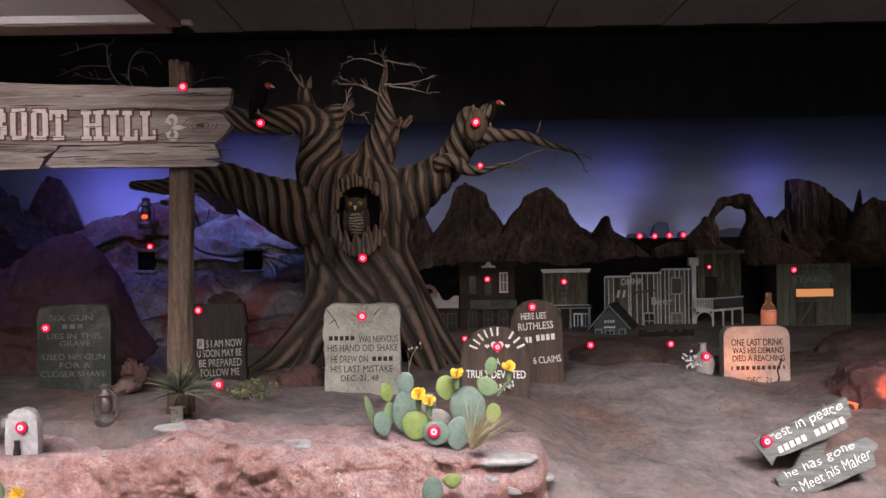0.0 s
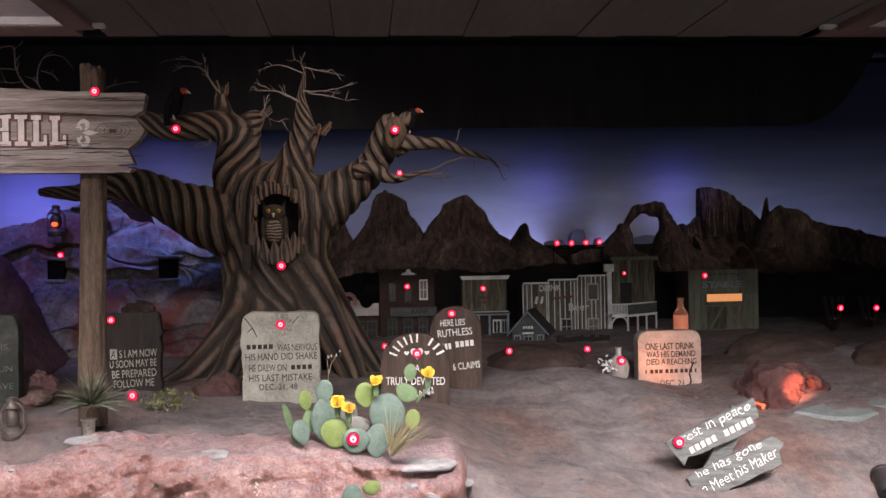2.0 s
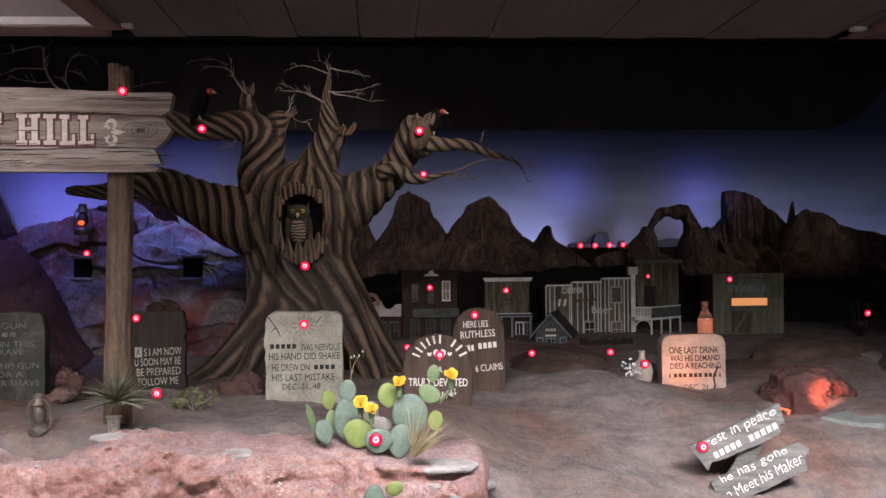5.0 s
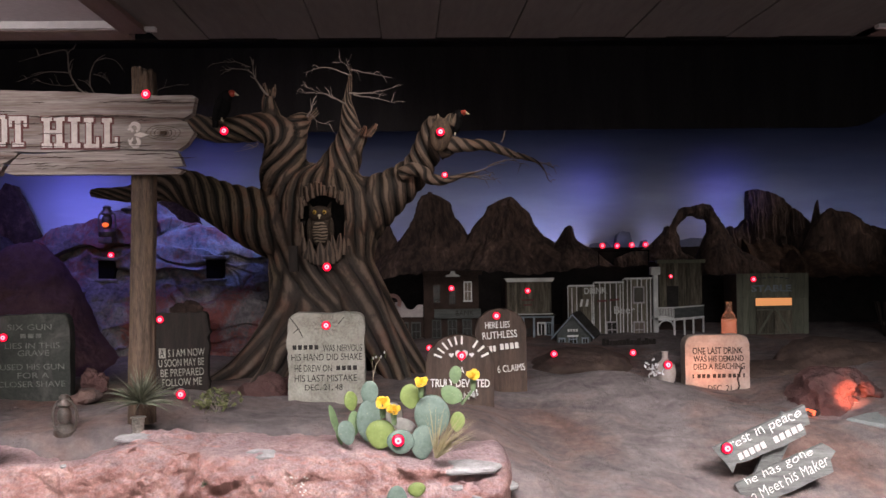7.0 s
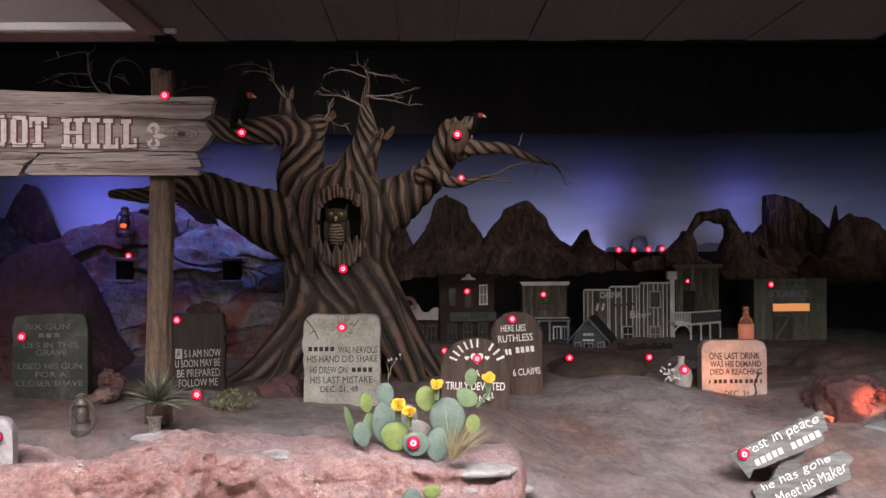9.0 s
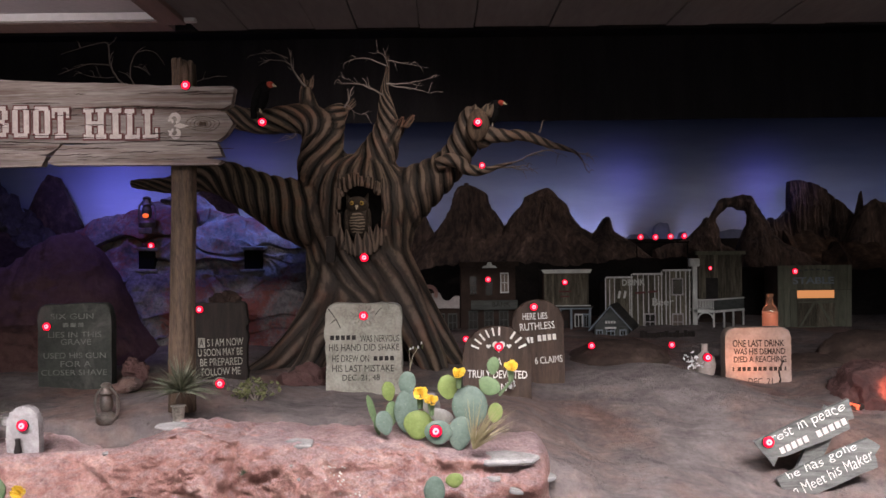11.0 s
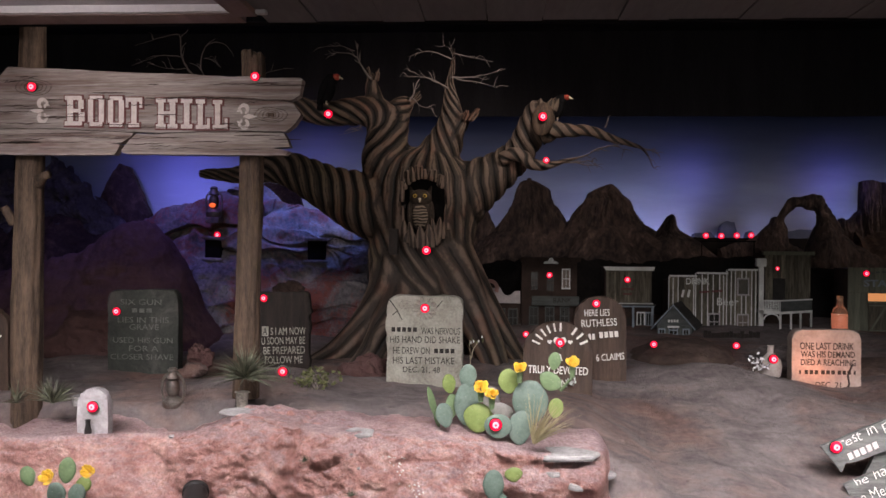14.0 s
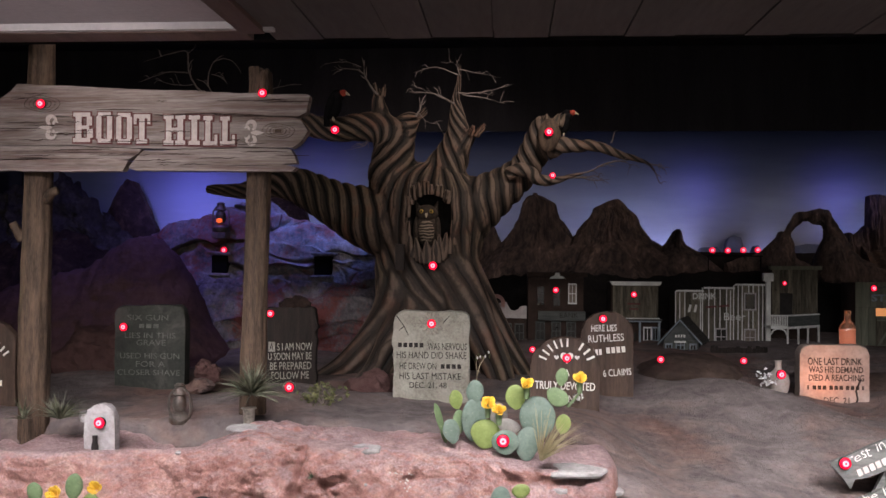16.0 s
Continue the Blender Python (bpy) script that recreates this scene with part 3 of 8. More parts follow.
def ground_z(x, y):
    right = ease(0.25, 0.75, x)
    z = 0.795
    z -= 0.5 * (1 - right) * ease(4.0, 3.75, y)
    z -= right * (0.2 * ease(5.35, 4.25, y) + 0.13 * ease(4.4, 3.4, y))
    z += 0.015 * bump(x, y, 1.35, 5.25, 0.7, 0.35)
    z -= 0.06 * bump(x, y, 1.7, 6.1, 0.9, 0.4) * right
    z += 0.085 * bump(x, y, 1.05, 5.3, 0.5, 0.3)
    z -= 0.07 * ease(1.4, 2.3, x) * ease(6.0, 5.3, y)
    z -= 0.15 * ease(0.9, 1.5, x) * ease(4.75, 4.15, y)
    z += 0.1 * bump(x, y, -1.2, 4.8, 0.45, 0.38)
    z += 0.08 * ease(6.2, 7.4, y)
    z += 0.05 * bump(x, y, 1.2, 6.45, 0.27, 0.3)
    z += 0.1 * bump(x, y, 2.95, 6.25, 0.42, 0.35)
    z += 0.1 * bump(x, y, 3.5, 5.85, 0.38, 0.4)
    z -= 0.1 * bump(x, y, 2.3, 5.1, 0.22, 0.18)
    z += 0.09 * bump(x, y, -0.45, 5.75, 0.6, 0.35)
    z += 0.05 * bump(x, y, -2.5, 5.6, 0.5, 0.4)
    z += 0.1 * ease(6.4, 9.0, y)
    z -= (0.06 + 0.07 * ease(-1.0, -1.4, x)) * ease(0.6, 0.35, x) * ease(4.35, 4.2, y)
    z += 0.05 * bump(x, y, 2.45, 4.85, 0.6, 0.45)
    z -= 0.06 * bump(x, y, 1.92, 5.5, 0.32, 0.25)
    z -= 0.03 * bump(x, y, 1.75, 5.35, 0.4, 0.3)
    z += 0.026 * fractal(x * 2.2, y * 2.2, 0.0, 5) + 0.02 * (0.4 - abs(noise.noise(Vector((x * 1.7, y * 3.4 + x, 3))))) + 0.012 * abs(noise.noise(Vector((x * 3.1, y * 4.2, 7)))) + 0.01 * abs(noise.noise(Vector((x * 6, y * 6, 2))))
    return z


bm = bmesh.new()
sheet(bm, 330, 200, lambda u, v: (WEST + (EAST - WEST) * u, 3.3 + 6.3 * v ** 1.25, ground_z(WEST + (EAST - WEST) * u, 3.3 + 6.3 * v ** 1.25)))
ground = single("ground", bm, GROUND, "sculpted red-brown desert ground", kind="structure", angle=180)

# ---- skyline ----
def hill(name, outline, base, y, bulge, material, label, category="hill", **kw):
    return single(name, relief_hill(outline, base, y, bulge, **kw), material, label, category, kind="" if category else "structure", angle=60)


def mountain(name, outline, base, y, bulge, label, seed, rock=None, **kw):
    """A fluted cliff with a smoother slope of rubble at its foot."""
    ob = thing(name, label, "mountain", ((outline[0][0] + outline[-1][0]) / 2, y, base))
    part("cliff", relief_hill(outline, base, y, bulge, seed=seed, strata=0.05, **kw), rock or MESA, ob, angle=60)
    mid = (outline[0][0] + outline[-1][0]) / 2
    foot = []
    for k, (x, z) in enumerate(outline):
        share = 0.66 + 0.1 * noise.noise(Vector((k * 1.7, seed, 0)))
        foot.append((mid + (x - mid) * 1.25, base + (z - base) * share))
    part("talus_slope", relief_hill(foot, base, y - 0.1, bulge + 0.45, 0.12, 3.0, 0.03, seed + 1, 120, 40), TALUS, ob, "smoother brown slope of rubble", angle=60)
    return ob


def butte_body(profile, y, z0, z1, cliff, depth, seed, freq=13.0, flute=0.2, spur=0.3, nu=170, nv=70, cap=True):
    """The rounded front of a butte with rows (z, left x, right x) from the top down: fluted above z cliff, with spreading spurs below it."""
    rows = sorted(profile)
    zs, ls, rs = [r[0] for r in rows], [r[1] for r in rows], [r[2] for r in rows]
    bm = bmesh.new()

    def point(u, v):
        z = z0 + (z1 - z0) * v
        a, b = float(np.interp(z, zs, ls)), float(np.interp(z, zs, rs))
        th = math.pi * (-0.04 + 1.08 * u)
        mid, half = (a + b) / 2, (b - a) / 2
        c, sn = -math.cos(th), math.sin(th)
        q = Vector((c * freq * 0.45, sn * freq * 0.45, z * 1.1 + seed))
        rib = abs(noise.noise(q)) + 0.55 * abs(noise.noise(q * 2.6 + Vector((0, 0, seed))))
        steep = ease(cliff - 0.1, cliff + 0.06, z)
        low = Vector((c * 2.2 + 0.5 * z, sn * 2.2, z * 0.6 + seed))
        ridge = (1 - abs(noise.noise(low)) * 2) * 0.7 + 0.3 * noise.noise(low * 3)
        side = 0.22 + 0.78 * sn
        k = 1 - flute * 2.2 * (rib - 0.2) * steep * side + spur * (ridge - 0.2) * (1 - steep) * side
        k *= 1 + 0.03 * steep * ((z * 14 + 1.5 * noise.noise(Vector((c, sn, seed)))) % 1.0 - 0.5)
        k += (0.03 + 0.03 * steep) * fractal(c * 4 + seed, sn * 4, z * 9, 4)
        return (mid + half * c * k, y - (depth * half + 0.01) * sn * k, z)

    vs = sheet(bm, nu, nv, point)
    if cap:
        peak = bm.verts.new((sum(row[nv].co.x for row in vs) / (nu + 1), y - 0.01, z1 + 0.004))
        for i in range(nu):
            bm.faces.new((vs[i][nv], vs[i + 1][nv], peak))
    return bm


def butte(name, profile, y, cliff, depth, label, seed, **kw):
    """A fluted cliff standing on a concave slope of rubble."""
    top, foot = profile[0], profile[-1]
    ob = thing(name, label, "mountain", ((foot[1] + foot[2]) / 2, y, foot[0]))
    part("cliff", butte_body(profile, y, cliff - 0.06, top[0], cliff, depth, seed, **kw), MESA, ob, angle=60)
    part("talus_slope", butte_body(profile, y, foot[0], cliff - 0.06, cliff, depth, seed, cap=False, **kw), MESA, ob, "smoother brown slope of rubble", angle=60)
    return ob


hill("distant_plain", ((-6.148, 1.426), (-0.363, 1.562), (0.657, 1.591), (1.848, 1.629), (3.492, 1.626), (6.325, 1.57)), 0.6, 9.27, 0.05, PLAIN, "black-brown plain below the painted sky", "", rough=0.004, flute=0.01)
# added black ridge stands in for the shade at the mountains' feet
hill("dark_foot_ridge", ((-0.628, 1.171), (-0.425, 1.318), (-0.023, 1.412), (0.578, 1.442), (1.078, 1.394), (1.679, 1.45), (2.08, 1.469), (2.579, 1.371), (3.179, 1.341), (3.92, 1.325), (5.332, 1.328)), 0.75, 8.3, 0.35, PLAIN, "black-brown ridge for the shade behind the town", "", rough=0.03, flute=0.03, freq=3, seed=55)
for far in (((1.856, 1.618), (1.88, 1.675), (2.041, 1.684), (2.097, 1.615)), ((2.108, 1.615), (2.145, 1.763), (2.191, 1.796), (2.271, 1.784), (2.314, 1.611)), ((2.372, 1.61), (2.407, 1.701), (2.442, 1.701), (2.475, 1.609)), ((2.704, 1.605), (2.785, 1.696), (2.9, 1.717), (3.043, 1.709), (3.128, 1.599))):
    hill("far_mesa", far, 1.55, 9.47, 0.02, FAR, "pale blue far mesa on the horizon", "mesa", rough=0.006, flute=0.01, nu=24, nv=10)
mountain("left_range", ((-6.278, 2.266), (-5.721, 2.424), (-5.337, 2.168), (-5.06, 2.191), (-4.671, 2.241), (-4.503, 2.327), (-4.337, 2.302), (-4.261, 2.168), (-4.175, 2.067), (-4.054, 1.965), (-3.968, 1.853), (-3.835, 1.817), (-3.771, 1.672), (-3.525, 1.169)), 0.8, 9.05, 0.3, "dark blue-lit craggy rock range", rock=LUMPS, freq=3, flute=0.22, rough=0.11, seed=3, nu=220, nv=70)
hill("left_spire", ((-4.168, 1.847), (-4.039, 2.153), (-3.901, 2.336), (-3.812, 2.312), (-3.726, 2.109), (-3.596, 1.838)), 0.9, 9.28, 0.05, TALUS, "dark blue rock spire", "mountain", seed=5)
hill("blue_butte", ((-2.487, 1.818), (-2.427, 2.122), (-2.287, 2.148), (-2.056, 2.078), (-1.988, 1.81)), 0.9, 9.2, 0.05, TALUS, "dark blue butte behind the dwellings", "mountain", seed=6)
hill("small_butte", ((-0.528, 1.342), (-0.382, 1.786), (-0.268, 1.963), (-0.184, 1.939), (-0.077, 1.67), (0.029, 1.334)), 0.8, 9.22, 0.1, MESA, "small dark purple butte", "mountain", seed=8)
west = butte("butte_west", ((2.168, 0.179, 0.272), (2.151, 0.14, 0.316), (2.085, 0.107, 0.42), (1.947, 0.067, 0.463), (1.854, 0.022, 0.544), (1.755, -0.045, 0.598), (1.673, -0.112, 0.641), (1.535, -0.255, 0.761), (1.371, -0.476, 0.925), (0.85, -0.9, 1.25)), 9.1, 1.7, 0.6, "brown flat-topped butte with fluted sides", 11)
bm = bmesh.new()
box(bm, 0.204, 0.25, 9.07, 9.13, 2.14, 2.192, bevel=0.012)
part("summit_block", bm, MESA, west)
butte("butte_middle", ((2.126, 0.97, 1.013), (2.099, 0.893, 1.046), (2.04, 0.784, 1.094), (1.963, 0.745, 1.192), (1.855, 0.657, 1.218), (1.746, 0.579, 1.309), (1.702, 0.546, 1.38), (1.637, 0.486, 1.456), (1.555, 0.387, 1.597), (1.42, 0.234, 1.77), (0.85, -0.2, 2.3)), 8.98, 1.74, 0.6, "broad brown butte with a ragged top", 14)
butte("butte_east", ((1.841, 1.537, 1.57), (1.82, 1.504, 1.586), (1.739, 1.455, 1.606), (1.696, 1.427, 1.628), (1.631, 1.345, 1.735), (1.588, 1.291, 1.8), (1.469, 1.127, 1.94), (1.388, 1.013, 2.026), (0.85, 0.5, 2.5)), 8.9, 1.68, 0.6, "small brown butte with a sloping foot", 17, spur=0.22)
mesa = mountain("east_mesa", ((3.082, 1.453), (3.203, 1.699), (3.216, 1.833), (3.239, 1.828), (3.273, 1.799), (3.33, 1.843), (3.37, 1.894), (3.399, 1.916), (3.408, 2.191), (3.459, 2.196), (3.589, 2.167), (3.674, 2.138), (3.73, 2.104), (3.798, 2.069), (3.848, 2.013), (3.916, 1.956), (3.994, 1.882), (4.079, 1.819), (4.293, 1.66), (4.53, 1.5)), 0.8, 9.2, 0.3, "tall brown mesa with fluted cliffs and a lone spire", freq=13, flute=0.2, rough=0.012, seed=21, nu=260)
part("spire", butte_body(((2.068, 4.058, 4.069), (2.035, 4.04, 4.074), (1.984, 4.029, 4.079), (1.912, 4.011, 4.084), (1.829, 3.993, 4.1), (1.5, 3.94, 4.15)), 9.12, 1.5, 2.068, 1.4, 0.8, 26, nu=50, nv=40), MESA, mesa)
mountain("east_range", ((3.86, 1.541), (3.902, 1.661), (3.97, 1.814), (4.043, 1.89), (4.083, 1.945), (4.145, 1.977), (4.194, 1.955), (4.261, 1.949), (4.389, 1.931), (4.427, 1.898), (4.466, 1.837), (4.571, 1.797), (4.837, 1.75), (5.249, 1.63), (6.029, 1.731), (7.243, 1.596)), 0.8, 8.98, 0.35, "dark brown rock range", freq=5, flute=0.2, rough=0.02, seed=23, nu=220)

# ---- rock dwellings, red hill, ledge ----
dwellings = thing("rock_dwellings", "pale cliff dwelling hill with dark square windows", "hill", (-2.085, 7.6, 0.8))
part("cliff", relief_hill(((-3.164, 1.248), (-2.949, 1.739), (-2.764, 1.837), (-2.419, 1.914), (-2.211, 2.003), (-2.005, 2.032), (-1.846, 1.905), (-1.664, 1.848), (-1.504, 1.82), (-1.346, 1.77), (-1.233, 1.71), (-1.099, 1.6), (-0.9, 1.3), (-0.75, 0.846)), 0.75, 7.6, 0.5, 0.05, 3.0, 0.025, 31, 300, 150, 0.045, 0.03), DWELLING, dwellings, angle=60)
for wx, wz in ((-2.313, 1.504), (-1.492, 1.5)):
    # a solid black block stands in for the unlit depth of the opening
    opening = part("window", boxed(wx - 0.06, wx + 0.06, 7.285, 7.6, wz - 0.075, wz + 0.07), VELVET, dwellings, "solid black block for the shade in a square window opening")
    for k, (a, b, c, d) in enumerate(((-0.085, 0.095, 0.072, 0.098), (-0.09, 0.08, -0.1, -0.078))):
        bm = bmesh.new()
        box(bm, wx + a, wx + b, 7.26, 7.5, wz + c, wz + d, bevel=0.014)
        for v in bm.verts:
            v.co += Vector((0, 0, 0.012 * noise.noise(v.co * 9)))
        part("lintel" if k == 0 else "sill", bm, DWELLING, opening)
part("terrace", relief_hill(((-2.586, 1.216), (-2.474, 1.38), (-1.975, 1.398), (-1.454, 1.372), (-1.064, 1.323), (-0.895, 1.059)), 0.75, 7.2, 0.3, 0.06, 3, 0.03, 37, 160, 60, 0.05, 0.02), DWELLING, dwellings)
single("red_hill", relief_hill(((-4.29, 1.144), (-3.836, 1.301), (-3.464, 1.41), (-3.135, 1.495), (-2.969, 1.615), (-2.803, 1.695), (-2.672, 1.709), (-2.526, 1.608), (-2.378, 1.38), (-2.24, 1.07), (-2.04, 0.78)), 0.75, 6.8, 0.6, 0.05, 2.5, 0.03, 41, 170, 60), HILL, "dark red rounded hill behind the graves", "hill", angle=60)


def boulder(name, at, radii, material, label, seed=0.0, rough=0.3, category="rock"):
    bm = bmesh.new()
    bmesh.ops.create_icosphere(bm, subdivisions=5, radius=1)
    for v in bm.verts:
        n = v.co.normalized()
        k = 1 + rough * fractal(n.x * 1.4 + seed, n.y * 1.4, n.z * 1.4, 5)
        v.co = Vector((n.x * radii[0], n.y * radii[1], n.z * radii[2])) * k + Vector(at)
    return single(name, bm, material, label, category, angle=180)


boulder("boulder", (-1.473, 6.3, 1.195), (0.12, 0.11, 0.1), TALUS, "dark boulder behind the grave marker", 3)
boulder("boulder", (-2.668, 6, 0.89), (0.3, 0.25, 0.22), HILL, "rounded dark red boulder", 5)
boulder("boulder", (-0.8, 5.3, 0.772), (0.17, 0.14, 0.14), HILL, "brown ground boulder beside the tree root", 7)
boulder("boulder", (-0.513, 5.45, 0.793), (0.26, 0.15, 0.13), GROUND, "brown mound behind the grave stone", 8)

for at, radii, label, seed in (
        ((2.93, 6.25, 0.72), (0.52, 0.4, 0.27), "broad smooth brown earth mound beside the stable", 9),
        ((3.5, 5.85, 0.7), (0.44, 0.4, 0.26), "smooth brown earth mound on the slope", 12),
        ((2.42, 6.2, 0.7), (0.36, 0.3, 0.15), "low brown earth mound behind the grave stone", 14),
        ((1.2, 6.45, 0.77), (0.36, 0.3, 0.16), "low brown earth mound before the town", 16)):
    boulder("mound", at, radii, EARTH, label, seed, 0.13, "mound")

# rock with a glowing cleft
ember = thing("ember_rock", "brown rock with a glowing orange hollow", "rock", (2.423, 5.15, 0.658))
bm = bmesh.new()
bmesh.ops.create_icosphere(bm, subdivisions=6, radius=1)
cx, cy, cz = (2.46, 5.36, 0.66)
for v in bm.verts:
    n = v.co.normalized()
    k = 1 + 0.16 * fractal(n.x * 1.6, n.y * 1.6, n.z * 1.6 + 4, 6)
    p = Vector((n.x * 0.27, n.y * 0.26, n.z * 0.25)) * k + Vector((cx, cy, cz))
    if n.y < 0.2:
        cave = math.exp(-(((p.x - 2.55) / 0.115) ** 2 + ((p.z - 0.74 + 0.3 * (p.x - 2.55)) / 0.1) ** 2) ** 1.6)
        p.y += cave * (0.07 + 0.1 * fractal(p.x * 17, p.z * 17, 2.0, 6))
        p.x += cave * 0.03 * fractal(p.x * 12, p.y * 12, p.z * 12, 4)
        p.z += cave * 0.03 * fractal(p.x * 14, p.y * 14, p.z * 14 + 3, 4)
    v.co = p
part("shell", bm, HILL, ember, angle=180)
for k in range(7):
    random.seed(k)
    ex, ey = 2.24 + random.uniform(-0.05, 0.05), 5.14 + random.uniform(-0.03, 0.04)
    bm = bmesh.new()
    bmesh.ops.create_icosphere(bm, subdivisions=2, radius=1)
    for v in bm.verts:
        v.co = Vector((v.co.x * 0.022, v.co.y * 0.02, v.co.z * 0.018)) * (1 + 0.4 * noise.noise(v.co * 2 + Vector((k, 0, 0)))) + Vector((ex, ey, ground_z(ex, ey) + 0.008))
    part("ember", bm, EMBER if k % 2 else CHAR, ember, "glowing orange ember" if k % 2 else "charred black coal")


# the front ledge
CREST = ((-3.6, 0.765), (-1.9, 0.77), (-1.5, 0.775), (-1.3, 0.795), (-1.1, 0.845), (-0.75, 0.812), (-0.3, 0.788), (-0.1, 0.77), (0.1, 0.75), (0.42, 0.735), (0.6, 0.7))


def ledge_point(u, v):
    x = -3.6 + 4.08 * u
    crest = float(np.interp(x, [c[0] for c in CREST], [c[1] for c in CREST]))
    end = ease(0.32, 0.48, x)
    front = 3.68 + 0.05 * noise.noise(Vector((x * 1.7, 0, 5))) + 0.42 * end ** 2
    if v < 0.35:
        s = v / 0.35
        back = 4.3 + 0.07 * noise.noise(Vector((x * 2.3, 1.0, 9.0))) + 0.03 * noise.noise(Vector((x * 9, 1.0, 9.0)))
        y = back + (front + 0.1 - back) * s
        z = (ground_z(x, back) - 0.025) * (1 - s) + crest * s + 0.04 * math.sin(math.pi * s) * (1 - end) * ease(-1.4, -1.0, x) - 0.06 * math.sin(math.pi * s) * ease(-1.1, -1.5, x)
    else:
        s = (v - 0.35) / 0.65
        y = front + 0.1 - 0.16 * s ** 0.5
        z = crest - (crest - 0.3) * s ** 1.25
    face = 1 if v >= 0.35 else 0.2 + 0.8 * (v / 0.35) ** 3
    left = 0.6 + 0.4 * ease(-1.35, -1.0, x)
    lump = fractal(x * 3.0, y * 3.0, z * 3.0, 2)
    out = 0.06 * lump
    q = Vector((x + 0.03 * lump, y, z * 1.15 + 0.02 * lump))
    craggy = 0.45 + 0.55 * ease(-0.15, 0.25, noise.noise(Vector((x * 1.6, z * 2.0, 8.0))) + 0.15)
    wild = 0.45 + 0.75 * math.exp(-((x + 1.1) / 0.33) ** 2)
    for freq, amp in ((5, 0.058), (11, 0.042), (23, 0.022)):
        near = noise.voronoi(q * freq)[0]
        out += wild * (amp * left * craggy * (0.55 - near[0]) + 0.25 * amp * left * (near[1] - near[0] - 0.3))
    out += (0.006 + 0.012 * wild) * left * fractal(x * 20, y * 20, z * 20, 4) + 0.004 * noise.noise(Vector((x * 75, y * 75, z * 75)))
    out -= 0.05 * math.exp(-((x + 0.84 + 0.03 * lump) / 0.018) ** 2)
    out *= ease(0.0, 0.14, v) * (1 - 0.75 * end)
    z -= 0.1 * ease(0.36, 0.48, x) ** 2
    out += 0.035 * left * (abs(noise.noise(Vector((x * 5 + lump, y * 5, z * 8)))) - 0.2)
    band = ease(-0.25, 0.05, x) * (0.03 * math.sin(z * 42 + 2 * lump) * face)
    y -= face * out + band * 0.6
    z += (1.2 - face) * out * 0.5
    return (x, y, z)


bm = bmesh.new()
sheet(bm, 820, 190, ledge_point)
ledge = thing("rock_ledge", "rough salmon-pink rock ledge with slate slabs", "rock", (-0.8, 3.9, 0.3))
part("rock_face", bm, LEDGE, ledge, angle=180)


def ledge_front(x, z):
    """How far back the face of the ledge stands at (x, z)."""
    return min((ledge_point((x + 3.6) / 4.08, 0.36 + 0.008 * k) for k in range(80)), key=lambda p: abs(p[2] - z))[1]


def slab(parent, at, size, turn, tilt, seed, material):
    random.seed(seed)
    bm = bmesh.new()
    n = 9
    outline = []
    for k in range(n):
        a = 2 * math.pi * k / n
        outline.append((size[0] * math.cos(a) * random.uniform(0.75, 1.1), size[1] * math.sin(a) * random.uniform(0.75, 1.1)))
    rows = []
    for h, g in ((-0.5, 0.94), (-0.1, 1.0), (0.3, 0.97), (0.5, 0.9)):
        rows.append([bm.verts.new((x * g + random.uniform(-1, 1) * 0.002, y * g, h * size[2] + random.uniform(-1, 1) * 0.0012)) for x, y in outline])
    for a, b in zip(rows, rows[1:]):
        for k in range(n):
            bm.faces.new((a[k], a[(k + 1) % n], b[(k + 1) % n], b[k]))
    bm.faces.new(rows[0][::-1])
    bm.faces.new(rows[-1])
    bmesh.ops.transform(bm, matrix=pose(*at, tilt, 0, turn), verts=bm.verts)
    return part("slate_slab", bm, material, parent, "grey slate slab", angle=25)


for k, (at, size, turn, tilt) in enumerate((
        ((0.213, 3.76, 0.735), (0.15, 0.07, 0.024), 4, 8), ((0.172, 3.68, 0.665), (0.05, 0.04, 0.02), 0, 5), ((0.277, 3.69, 0.625), (0.045, 0.04, 0.022), 10, 8),
        ((-0.601, 3.69, 0.797), (0.075, 0.05, 0.018), -3, 10), ((-0.625, 3.63, 0.734), (0.03, 0.03, 0.012), 0, 10), ((-1.351, 3.67, 0.773), (0.035, 0.02, 0.008), 20, 15),
        ((-1.118, 4, 0.834), (0.16, 0.065, 0.012), -3, 4), ((-0.606, 3.6, 0.68), (0.03, 0.03, 0.014), 0, 4), ((0.409, 3.88, 0.627), (0.05, 0.04, 0.018), 20, 4),
        ((-1.949, 4.2, 0.838), (0.06, 0.05, 0.04), 10, 4))):
    if at[1] < 3.72:
        at = (at[0], ledge_front(at[0], at[2]) + 0.028, at[2])
    slab(ledge, at, size, turn, tilt, k, SLATE)

outcrop = thing("slate_outcrop", "flat grey-green slate outcrop on the slope", "rock", (2.577, 4.75, 0.675))
for k, (at, size, turn, tilt) in enumerate((((2.55, 4.86, 0.678), (0.25, 0.13, 0.05), 8, 9), ((2.86, 5.02, 0.684), (0.24, 0.13, 0.05), -12, 8), ((2.233, 3.95, 0.527), (0.1, 0.06, 0.03), 5, 5))):
    slab(outcrop, (at[0], at[1], ground_z(at[0], at[1]) - 0.026), size, turn, tilt, 40 + k, DARKSLATE)

